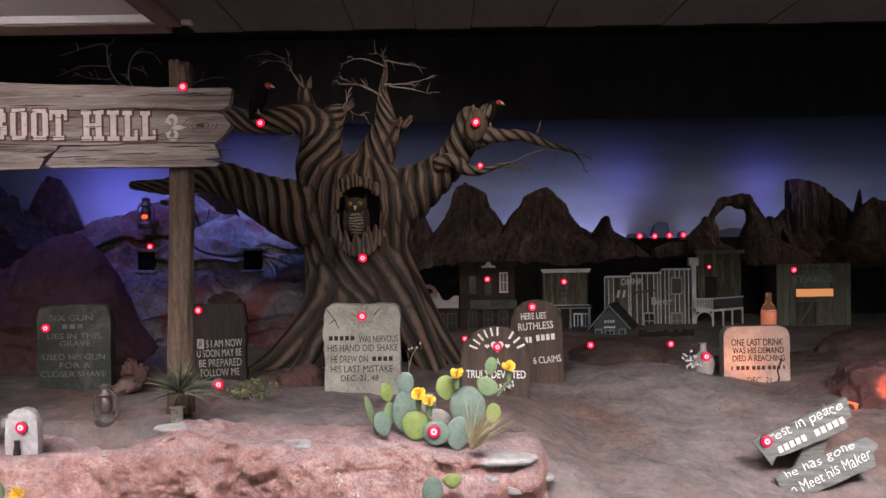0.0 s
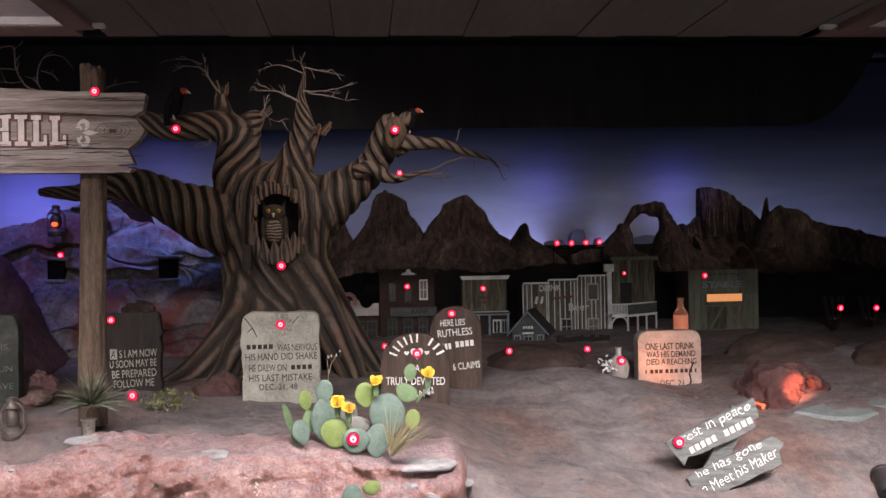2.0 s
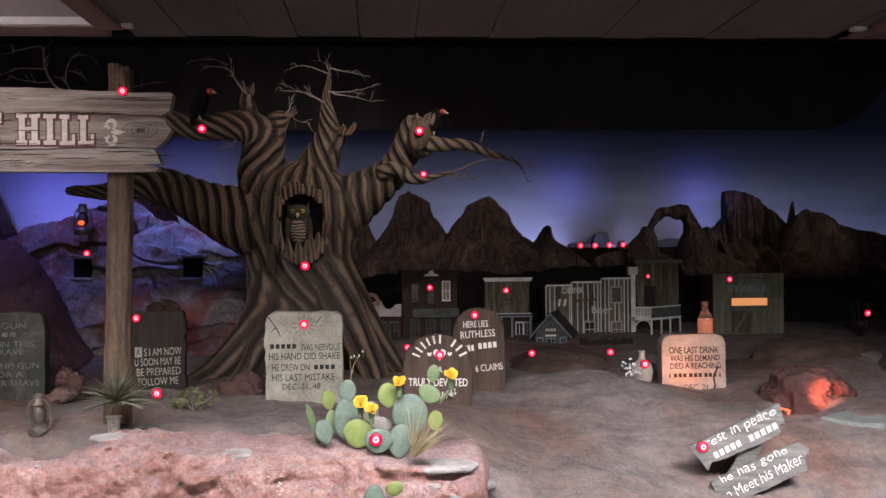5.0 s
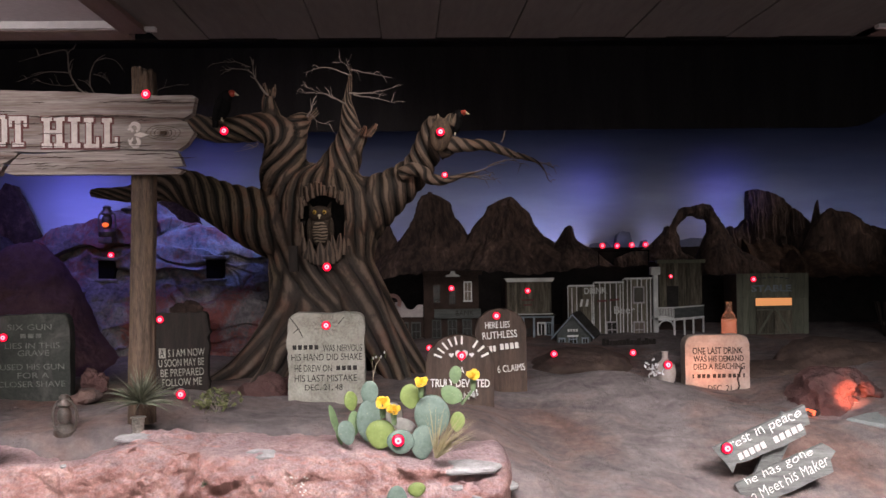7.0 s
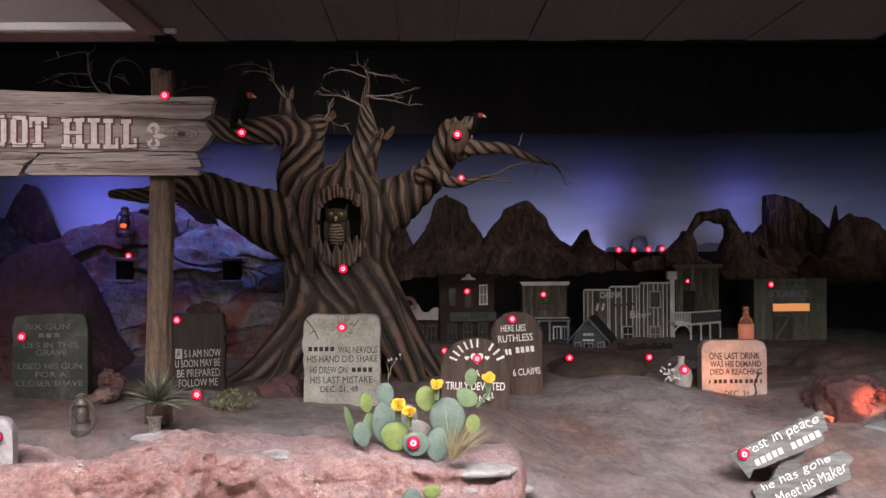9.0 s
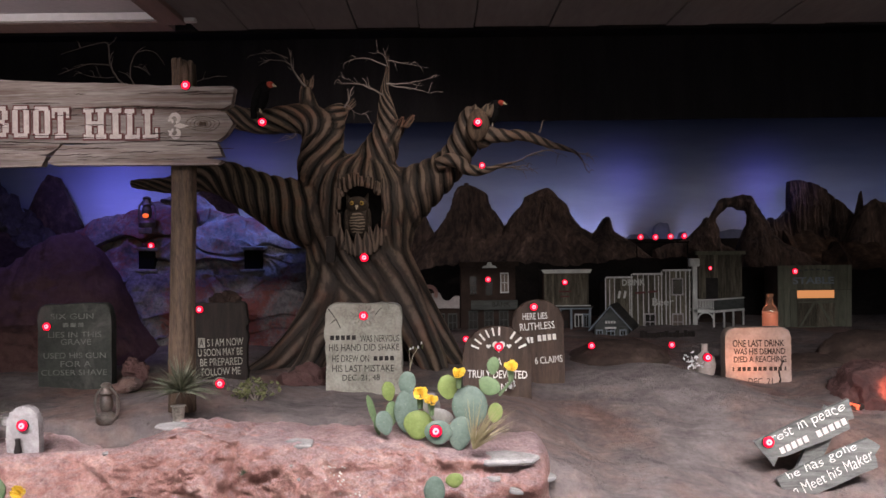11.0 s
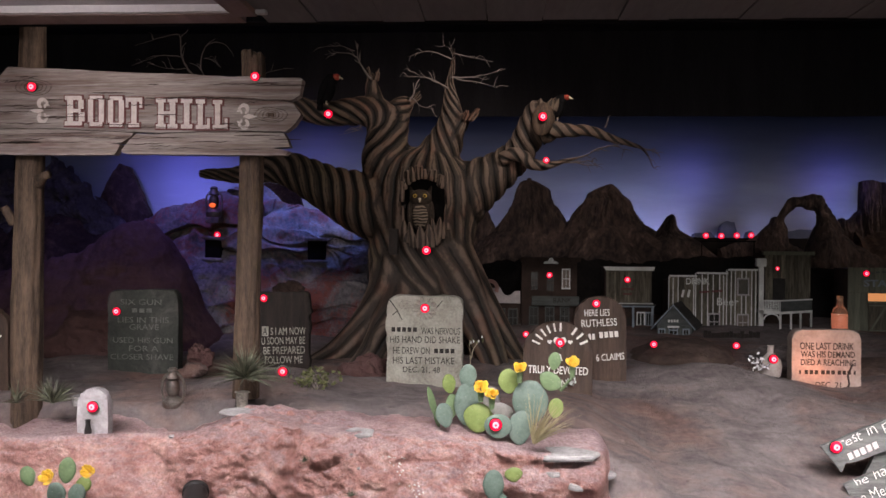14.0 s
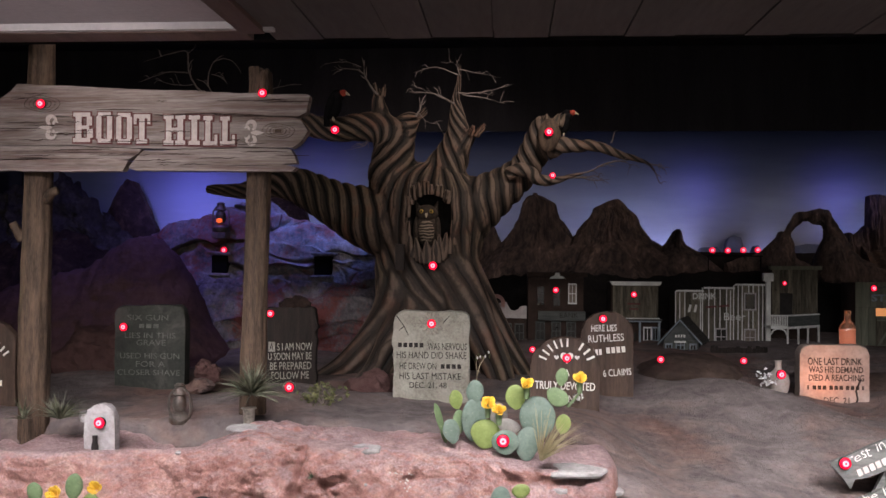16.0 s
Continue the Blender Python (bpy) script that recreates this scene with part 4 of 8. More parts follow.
# white chips set in the face of the ledge
random.seed(52)
bm = bmesh.new()
for k in range(46):
    qz = random.uniform(0.5, 0.73)
    qx = -0.424 + 0.87 * (0.679 - qz) + 0.03 * random.gauss(0, 1)
    r = random.uniform(0.0018, 0.005)
    res = bmesh.ops.create_icosphere(bm, subdivisions=1, radius=r)
    at = Vector((qx, ledge_front(qx, qz) + 0.001, qz))
    for v in res["verts"]:
        v.co = Vector((v.co.x * random.uniform(0.7, 1.5), v.co.y * 0.8, v.co.z * random.uniform(0.7, 1.3))) + at
single("quartz_chips", bm, WHITE, "tiny white stone chips in the rock face", "stone chips", kind="stuff", smooth=False)

# loose gravel over the ground
random.seed(77)
bm = bmesh.new()
for k in range(520):
    gx, gy = random.uniform(-3.0, 3.2), 4.0 + 2.6 * random.random() ** 1.6
    if gx < 0.5 and gy < 4.3:
        continue
    r = random.uniform(0.003, 0.011) * (1.6 if random.random() < 0.06 else 1)
    res = bmesh.ops.create_icosphere(bm, subdivisions=1, radius=r)
    for v in res["verts"]:
        v.co = Vector((v.co.x * random.uniform(0.8, 1.4), v.co.y * random.uniform(0.8, 1.3), v.co.z * random.uniform(0.5, 0.9))) + Vector((gx, gy, ground_z(gx, gy) + r * 0.2))
single("gravel", bm, GROUND, "scattered small brown stones on the ground", "gravel", kind="stuff")

# ---- the twisted tree ----
def limb(bm, points, ridges=3, twist=60.0, depth=0.07, seg=56, steps=10, wobble=0.8, seed=0.0, crest=0.0):
    """A tapering branch through (x, y, z, radius) with carved ridges winding about it."""
    strand = bm.verts.layers.float.get("strand") or bm.verts.layers.float.new("strand")
    path = smooth_path(points, steps)
    up = Vector((0, -1, 0.01))
    rows, run = [], 0.0
    for i, p in enumerate(path):
        c, r = Vector(p[:3]), max(0.0008, p[3])
        a, b = Vector(path[max(0, i - 1)][:3]), Vector(path[min(len(path) - 1, i + 1)][:3])
        d = (b - a).normalized()
        side = d.cross(up).normalized()
        up = side.cross(d).normalized()
        if i:
            run += (c - Vector(path[i - 1][:3])).length
        row = []
        for k in range(seg):
            th = 2 * math.pi * k / seg
            n = side * math.cos(th) + up * math.sin(th)
            q = c + n * r
            w = ridges * th + twist * run + wobble * 2.0 * fractal(q.x * 2.4 + seed, q.y * 2.4, q.z * 2.4, 3)
            h = 1 - abs(((w / (2 * math.pi)) % 1.0) * 2 - 1) ** 2.6
            vert = bm.verts.new(c + n * r * (1 + depth * (1.4 * h - 0.8) + 0.05 * fractal(q.x * 4, q.y * 4, q.z * 4 + seed, 2)))
            vert[strand] = max(h, crest)
            row.append(vert)
        rows.append(row)
    for a, b in zip(rows, rows[1:]):
        for k in range(seg):
            bm.faces.new((a[k], a[(k + 1) % seg], b[(k + 1) % seg], b[k]))
    for row in (rows[0], rows[-1]):
        bm.faces.new(row)
    return rows


def twig(bm, points, r0, r1):
    path = smooth_path(points, 5)
    n = len(path)
    rows = []
    for i, p in enumerate(path):
        c = Vector(p)
        d = (Vector(path[min(n - 1, i + 1)]) - Vector(path[max(0, i - 1)])).normalized()
        s = d.cross(Vector((0, 1, 0.1))).normalized()
        t = s.cross(d)
        r = r0 + (r1 - r0) * i / (n - 1)
        c = c + s * 0.006 * noise.noise(c * 25)
        rows.append([bm.verts.new(c + (s * math.cos(a) + t * math.sin(a)) * r) for a in (0, 1.05, 2.09, 3.14, 4.19, 5.24)])
    for a, b in zip(rows, rows[1:]):
        for k in range(6):
            bm.faces.new((a[k], a[(k + 1) % 6], b[(k + 1) % 6], b[k]))
    bm.faces.new(rows[-1])


def spray(bm, points, r0, seed, count=5, length=0.09):
    """A twig with small side shoots."""
    random.seed(seed)
    twig(bm, points, r0 * 0.75, 0.0008)
    path = smooth_path(points, 6)
    for _ in range(count):
        i = random.randrange(2, len(path) - 1)
        a = Vector(path[i])
        d = (Vector(path[i]) - Vector(path[i - 1])).normalized()
        d = (d + Vector((random.uniform(-0.8, 0.8), random.uniform(-0.5, 0.5), random.uniform(-0.7, 0.9)))).normalized()
        ln = length * random.uniform(0.4, 1.0)
        twig(bm, (a, a + d * ln * 0.5 + Vector((0, 0, random.uniform(-0.01, 0.02))), a + d * ln), r0 * 0.45, 0.001)


tree = thing("twisted_tree", "gnarled brown twisted tree, leafless, with a hollow trunk", "tree", (-0.556, 6.0, 0.75))
HOLLOW = Vector((-0.512, 5.62, 1.806))


# the great wood: (name, points (x, y, z, radius), ridges, turns, depth); strands wind about each axis and run into one another
GREAT_WOOD = (
    ("trunk", ((-0.55, 6, 0.6, 0.34), (-0.55, 6, 0.9, 0.335), (-0.545, 6, 1.2, 0.325), (-0.548, 6, 1.45, 0.322), (-0.54, 6, 1.62, 0.335), (-0.53, 6, 1.8, 0.365), (-0.52, 6, 1.96, 0.345), (-0.506, 6, 2.09, 0.25), (-0.5, 6, 2.16, 0.12)), 21, None, 0.021),
    ("root", ((-0.6, 6.0, 1.75, 0.1), (-0.68, 5.92, 1.45, 0.15), (-0.755, 5.86, 1.2, 0.135), (-0.87, 5.82, 1.02, 0.115), (-1.03, 5.78, 0.88, 0.09), (-1.2, 5.74, 0.79, 0.065), (-1.38, 5.7, 0.7, 0.04)), 7, 2, 0.02),
    ("root", ((-0.6, 5.98, 1.5, 0.1), (-0.67, 5.8, 1.2, 0.12), (-0.73, 5.7, 1.03, 0.1), (-0.82, 5.62, 0.88, 0.08), (-0.95, 5.54, 0.76, 0.055), (-1.05, 5.5, 0.68, 0.04)), 6, -3, 0.018),
    ("root", ((-0.52, 6.0, 1.35, 0.1), (-0.48, 5.72, 1.0, 0.13), (-0.42, 5.62, 0.68, 0.1)), 7, -6, 0.016),
    ("root", ((-0.46, 5.98, 1.75, 0.1), (-0.35, 5.86, 1.45, 0.135), (-0.25, 5.77, 1.22, 0.125), (-0.14, 5.71, 1.0, 0.105), (-0.07, 5.67, 0.83, 0.085), (-0.03, 5.65, 0.66, 0.07)), 7, -4, 0.02),
    ("root", ((-0.42, 6.0, 1.75, 0.1), (-0.31, 5.95, 1.48, 0.115), (-0.19, 5.93, 1.25, 0.1), (-0.06, 5.9, 1.05, 0.075), (0.05, 5.88, 0.89, 0.055), (0.15, 5.86, 0.72, 0.04)), 6, -4, 0.017),
    ("limb", ((-0.6, 6, 1.77, 0.26), (-0.8, 5.99, 1.795, 0.225), (-0.96, 5.98, 1.835, 0.19), (-1.13, 5.97, 1.905, 0.145), (-1.28, 5.96, 1.98, 0.122), (-1.4, 5.945, 2.035, 0.108), (-1.5, 5.935, 2.045, 0.092), (-1.6, 5.925, 2.02, 0.07), (-1.737, 5.913, 1.992, 0.045), (-1.971, 5.9, 2.002, 0.022)), 7, 72, 0.018),
    ("limb", ((-0.65, 6, 1.88, 0.22), (-0.76, 5.98, 2.08, 0.162), (-0.765, 5.96, 2.23, 0.126), (-0.775, 5.95, 2.33, 0.116), (-0.86, 5.94, 2.395, 0.092), (-0.984, 5.925, 2.402, 0.079), (-1.159, 5.906, 2.384, 0.071), (-1.332, 5.887, 2.42, 0.064), (-1.451, 5.869, 2.437, 0.05), (-1.692, 5.85, 2.481, 0.03)), 7, 68, 0.016),
    ("stump", ((-0.83, 5.95, 2.36, 0.07), (-0.852, 5.943, 2.499, 0.05), (-0.865, 5.937, 2.57, 0.038), (-0.86, 5.93, 2.62, 0.024)), 4, 20, 0.008),
    ("stump", ((-0.755, 6, 2.27, 0.115), (-0.71, 6, 2.39, 0.092), (-0.66, 6, 2.45, 0.06), (-0.61, 6, 2.476, 0.024)), 7, 60, 0.012),
    ("limb", ((-0.48, 6, 1.94, 0.2), (-0.445, 5.994, 2.1, 0.14), (-0.385, 5.987, 2.24, 0.108), (-0.355, 5.981, 2.37, 0.078), (-0.362, 5.975, 2.49, 0.05), (-0.37, 5.969, 2.58, 0.03), (-0.353, 5.963, 2.674, 0.022), (-0.344, 5.956, 2.762, 0.014), (-0.35, 5.95, 2.825, 0.008)), 7, -75, 0.015),
    ("stump", ((-0.33, 5.94, 2.27, 0.06), (-0.285, 5.92, 2.33, 0.045), (-0.262, 5.9, 2.385, 0.028)), 4, -20, 0.01),
    ("limb", ((-0.37, 6, 1.83, 0.25), (-0.2, 5.975, 1.93, 0.175), (-0.04, 5.95, 2.035, 0.125), (0.08, 5.93, 2.15, 0.098), (0.14, 5.9, 2.26, 0.094), (0.195, 5.875, 2.36, 0.1), (0.225, 5.85, 2.43, 0.085)), 4, -72, 0.015),
)


def frames_of(points):
    """Samples along an axis: centres, radii, directions, two cross directions and the run."""
    path = np.array(smooth_path(points, 8))
    c, r = path[:, :3], path[:, 3]
    d = np.gradient(c, axis=0)
    d /= np.linalg.norm(d, axis=1)[:, None]
    up, sides, ups = np.array((0, -1, 0.01)), [], []
    for k in range(len(c)):
        side = np.cross(d[k], up)
        side /= np.linalg.norm(side)
        up = np.cross(side, d[k])
        sides.append(side)
        ups.append(up)
    run = np.concatenate(((0,), np.cumsum(np.linalg.norm(np.diff(c, axis=0), axis=1))))
    return c, r, d, np.array(sides), np.array(ups), run


def waves(p, scale, seed):
    """A smooth uneven field over many points at once, about -1 to 1."""
    res = np.zeros(len(p))
    rng = np.random.default_rng(seed)
    for k in range(7):
        way = rng.normal(size=3)
        res += np.sin(p @ (way / np.linalg.norm(way)) * scale * (0.6 + 0.35 * k) + rng.uniform(0, 6.28)) / (1 + 0.35 * k)
    return res / 2.2


def great_wood():
    """One blended skin over all the thick wood, carved with strands, then parted limb by limb."""
    bm = bmesh.new()
    for name, points, ridges, turn, depth in GREAT_WOOD:
        rows = []
        c, r, d, side, up, run = frames_of(points)
        for k in range(len(c)):
            squash = 0.85 if name == "trunk" else 1.0
            row = []
            for j in range(28):
                a = 2 * math.pi * j / 28
                off = (side[k] * math.cos(a) + up[k] * math.sin(a)) * r[k]
                row.append(bm.verts.new((c[k][0] + off[0], c[k][1] + off[1] * squash, c[k][2] + off[2])))
            rows.append(row)
        for a, b in zip(rows, rows[1:]):
            for j in range(28):
                bm.faces.new((a[j], a[(j + 1) % 28], b[(j + 1) % 28], b[j]))
        bm.faces.new(rows[0][::-1])
        bm.faces.new(rows[-1])
    bmesh.ops.recalc_face_normals(bm, faces=bm.faces)
    me = bpy.data.meshes.new("skin")
    bm.to_mesh(me)
    bm.free()
    ob = new("skin", me)
    mod = ob.modifiers.new("skin", "REMESH")
    mod.mode, mod.voxel_size = "VOXEL", 0.0125
    mod = ob.modifiers.new("blend", "SMOOTH")
    mod.factor, mod.iterations = 0.5, 16
    mod = ob.modifiers.new("fine", "SUBSURF")
    mod.levels = 1
    skin = bpy.data.meshes.new_from_object(ob.evaluated_get(bpy.context.evaluated_depsgraph_get()))
    bpy.data.objects.remove(ob)
    n = len(skin.vertices)
    pos, nor = np.zeros(n * 3), np.zeros(n * 3)
    skin.vertices.foreach_get("co", pos)
    skin.vertices.foreach_get("normal", nor)
    pos, nor = pos.reshape(-1, 3), nor.reshape(-1, 3)
    gap, high = np.zeros((len(GREAT_WOOD), n)), np.zeros((len(GREAT_WOOD), n))
    sway = waves(pos, 5.0, 3)
    fray = waves(pos, 17.0, 8)
    swell = 0.85 + 0.3 * waves(pos, 7.0, 12)
    forked = np.clip(0.5 + 1.4 * waves(pos, 6.0, 21), 0, 1)
    for i, (name, points, ridges, turn, depth) in enumerate(GREAT_WOOD):
        c, r, d, side, up, run = frames_of(points)
        squash = 0.85 if name == "trunk" else 1.0
        near = np.concatenate([np.argmin(((chunk[:, None, :] - c[None]) ** 2).sum(2), axis=1) for chunk in np.array_split(pos, max(1, n // 8000))])
        rel = pos - c[near]
        along = (rel * d[near]).sum(1)
        u, v = (rel * side[near]).sum(1), (rel * up[near]).sum(1) / squash
        gap[i] = np.hypot(u, v) - r[near] + np.maximum(0, np.abs(along) - 0.03)
        th = np.arctan2(v, u)
        if turn is None:
            z = pos[:, 2]
            t = np.clip((z - 1.02) / 0.68, 0, 1)
            phase = ridges * (th - 1.25 * t * t * (3 - 2 * t))
        else:
            phase = ridges * th + turn * (run[near] + along)
        phase = phase + 2.3 * sway + 0.6 * fray
        off = np.abs((phase / (2 * np.pi)) % 1.0 * 2 - 1)
        split = np.abs((phase / np.pi + 0.35 * fray) % 1.0 * 2 - 1)
        high[i] = depth * (swell * (1.25 * (1 - off ** 1.9) - 0.75) - 0.4 * forked * split ** 4)
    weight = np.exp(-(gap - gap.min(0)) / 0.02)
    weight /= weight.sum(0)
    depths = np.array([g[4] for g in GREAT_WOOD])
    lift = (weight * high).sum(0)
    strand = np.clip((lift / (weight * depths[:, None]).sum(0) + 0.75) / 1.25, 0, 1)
    body = pos + nor * (lift + 0.006 * waves(pos, 9.0, 5) + 0.003)[:, None]
    skin.vertices.foreach_set("co", body.ravel())
    skin.update()
    smooth = np.zeros(n * 3)
    skin.vertices.foreach_get("normal", smooth)
    smooth = smooth.reshape(-1, 3)
    owner = gap.argmin(0)
    quads = np.array([p.vertices[:] for p in skin.polygons])
    mid = body[quads].mean(1)
    hole = (mid[:, 1] < 5.95) & (((mid[:, 0] - HOLLOW.x) / 0.15) ** 2 + ((mid[:, 2] - HOLLOW.z) / 0.19) ** 2 < 1)
    face_owner = owner[quads[:, 0]]
    for i, (name, points, ridges, turn, depth) in enumerate(GREAT_WOOD):
        mine = quads[(face_owner == i) & ~hole]
        if not len(mine):
            continue
        used, index = np.unique(mine, return_inverse=True)
        piece = bpy.data.meshes.new(name)
        piece.from_pydata(body[used].tolist(), [], index.reshape(mine.shape).tolist())
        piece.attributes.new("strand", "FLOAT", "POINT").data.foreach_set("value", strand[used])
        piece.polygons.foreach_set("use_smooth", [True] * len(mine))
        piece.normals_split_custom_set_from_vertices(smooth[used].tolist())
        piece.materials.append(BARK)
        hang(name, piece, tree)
    bpy.data.meshes.remove(skin)


great_wood()
for points, ridges, turn in (
        (((0.21, 5.9, 2.255, 0.07), (0.305, 5.88, 2.278, 0.05), (0.4, 5.87, 2.27, 0.037), (0.479, 5.86, 2.274, 0.033), (0.56, 5.85, 2.252, 0.029), (0.652, 5.84, 2.214, 0.023), (0.745, 5.83, 2.188, 0.016), (0.824, 5.82, 2.155, 0.009), (0.866, 5.81, 2.1, 0.004)), 3, 70),
        (((-0.03, 5.83, 2.09, 0.04), (0.03, 5.8, 2.118, 0.04), (0.1, 5.78, 2.1, 0.036), (0.14, 5.767, 2.06, 0.034), (0.2, 5.76, 2.045, 0.03), (0.27, 5.75, 2.05, 0.02), (0.34, 5.74, 2.072, 0.012), (0.42, 5.733, 2.09, 0.006)), 3, 75)):
    bm = bmesh.new()
    limb(bm, points, ridges, turn, 0.16, 48, 12, 0.8, 47)
    part("branch", bm, BARK, tree, angle=180)

# the hollow: a bowl coloured near-black for the shade inside, with a rim of splintered wood
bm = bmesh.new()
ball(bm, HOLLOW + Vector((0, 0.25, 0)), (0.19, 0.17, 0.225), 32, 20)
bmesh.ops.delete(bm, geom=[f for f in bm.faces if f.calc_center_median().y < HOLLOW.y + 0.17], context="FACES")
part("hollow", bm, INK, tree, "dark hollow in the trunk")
random.seed(5)
for k in range(34):
    a = 2 * math.pi * k / 34 + random.uniform(-0.05, 0.05)
    across, rise = math.cos(a), math.sin(a)
    foot = Vector((HOLLOW.x + 0.158 * across, 5.69 + 0.07 * across ** 2, HOLLOW.z + 0.185 * rise))
    if rise > 0.55:
        way, ln, r, tip = Vector((0.2 * across, -0.35, 0.9)), random.uniform(0.03, 0.07), random.uniform(0.014, 0.021), 0.011
    elif rise < -0.6:
        way, ln, r, tip = Vector((random.uniform(-0.15, 0.25), -0.12, 1.0)), random.uniform(0.05, 0.15), random.uniform(0.016, 0.026), 0.004
        foot.z -= 0.06
    else:
        if k % 2:
            continue
        way, ln, r, tip = Vector((-0.06 * across, -0.12, 1.0)), random.uniform(0.12, 0.2), random.uniform(0.013, 0.019), 0.006
        foot.z -= 0.05
    way.normalize()
    foot -= way * 0.03
    bm = bmesh.new()
    limb(bm, ((*foot, r), (*(foot + way * ln * 0.45), r * 1.05), (*(foot + way * ln * 0.85), r * 0.8), (*(foot + way * (ln + 0.02)), tip)), 3, 6, 0.16, 16, 5, 1.0, k, 0.62)
    part("splinter", bm, BARK, tree, angle=180)
bm = bmesh.new()
spray(bm, ((-0.352, 5.9, 2.723), (-0.493, 5.9, 2.775), (-0.636, 5.9, 2.741)), 0.007, 1, 4)
part("twig", bm, TWIG, tree)
bm = bmesh.new()
spray(bm, ((-0.344, 5.9, 2.758), (-0.252, 5.9, 2.742), (-0.086, 5.9, 2.704)), 0.006, 2, 4)
part("twig", bm, TWIG, tree)
bm = bmesh.new()
spray(bm, ((-0.376, 5.9, 2.545), (-0.496, 5.9, 2.604), (-0.666, 5.9, 2.621)), 0.009, 3, 4)
part("twig", bm, TWIG, tree)
bm = bmesh.new()
spray(bm, ((-0.354, 5.9, 2.609), (-0.204, 5.9, 2.614), (-0.012, 5.9, 2.66)), 0.007, 4, 4)
part("twig", bm, TWIG, tree)
bm = bmesh.new()
spray(bm, ((-0.326, 5.9, 2.601), (-0.148, 5.9, 2.57), (-0.063, 5.9, 2.541)), 0.006, 5, 4)
part("twig", bm, TWIG, tree)
bm = bmesh.new()
spray(bm, ((-0.418, 5.9, 2.567), (-0.524, 5.9, 2.612), (-0.637, 5.9, 2.656)), 0.005, 6, 4)
part("twig", bm, TWIG, tree)
bm = bmesh.new()
spray(bm, ((-0.341, 5.9, 2.715), (-0.365, 5.9, 2.78), (-0.407, 5.9, 2.816)), 0.004, 7, 4)
part("twig", bm, TWIG, tree)
bm = bmesh.new()
spray(bm, ((-0.866, 5.9, 2.599), (-0.949, 5.9, 2.725), (-0.947, 5.9, 2.824)), 0.01, 8, 4)
part("twig", bm, TWIG, tree)
bm = bmesh.new()
spray(bm, ((-0.949, 5.9, 2.732), (-1.027, 5.9, 2.769), (-1.162, 5.9, 2.757)), 0.006, 9, 4)
part("twig", bm, TWIG, tree)
bm = bmesh.new()
spray(bm, ((-0.97, 5.9, 2.778), (-1.061, 5.9, 2.812), (-1.204, 5.9, 2.8)), 0.004, 10, 4)
part("twig", bm, TWIG, tree)
bm = bmesh.new()
spray(bm, ((-0.619, 5.9, 2.464), (-0.59, 5.9, 2.513), (-0.575, 5.9, 2.584)), 0.008, 11, 4)
part("twig", bm, TWIG, tree)
bm = bmesh.new()
spray(bm, ((-0.605, 5.9, 2.485), (-0.552, 5.9, 2.435), (-0.464, 5.9, 2.412)), 0.004, 12, 4)
part("twig", bm, TWIG, tree)
bm = bmesh.new()
spray(bm, ((-0.927, 5.9, 2.352), (-0.946, 5.9, 2.281), (-1.078, 5.9, 2.247)), 0.008, 13, 4)
part("twig", bm, TWIG, tree)
bm = bmesh.new()
spray(bm, ((-1.707, 5.9, 2.488), (-2.006, 5.9, 2.628), (-2.086, 5.9, 2.761), (-2.105, 5.9, 2.885), (-2.215, 5.9, 2.873), (-2.394, 5.9, 2.819)), 0.011, 14, 4)
part("twig", bm, TWIG, tree)
bm = bmesh.new()
spray(bm, ((-2.102, 5.9, 2.867), (-2.037, 5.9, 2.92)), 0.004, 15, 1)
part("twig", bm, TWIG, tree)
bm = bmesh.new()
spray(bm, ((-2.09, 5.9, 2.75), (-2.235, 5.9, 2.752), (-2.371, 5.9, 2.705)), 0.005, 16, 4)
part("twig", bm, TWIG, tree)
bm = bmesh.new()
spray(bm, ((-2.059, 5.9, 2.671), (-2.183, 5.9, 2.673), (-2.307, 5.9, 2.711)), 0.004, 17, 4)
part("twig", bm, TWIG, tree)
bm = bmesh.new()
spray(bm, ((-1.707, 5.9, 2.488), (-1.946, 5.9, 2.634), (-1.932, 5.9, 2.811), (-1.814, 5.9, 2.831), (-1.745, 5.9, 2.745)), 0.007, 18, 4)
part("twig", bm, TWIG, tree)
bm = bmesh.new()
spray(bm, ((-1.937, 5.9, 2.74), (-1.88, 5.9, 2.722), (-1.831, 5.9, 2.682)), 0.003, 19, 4)
part("twig", bm, TWIG, tree)
bm = bmesh.new()
spray(bm, ((-1.707, 5.9, 2.488), (-1.562, 5.9, 2.628), (-1.401, 5.9, 2.675)), 0.004, 20, 4)
part("twig", bm, TWIG, tree)
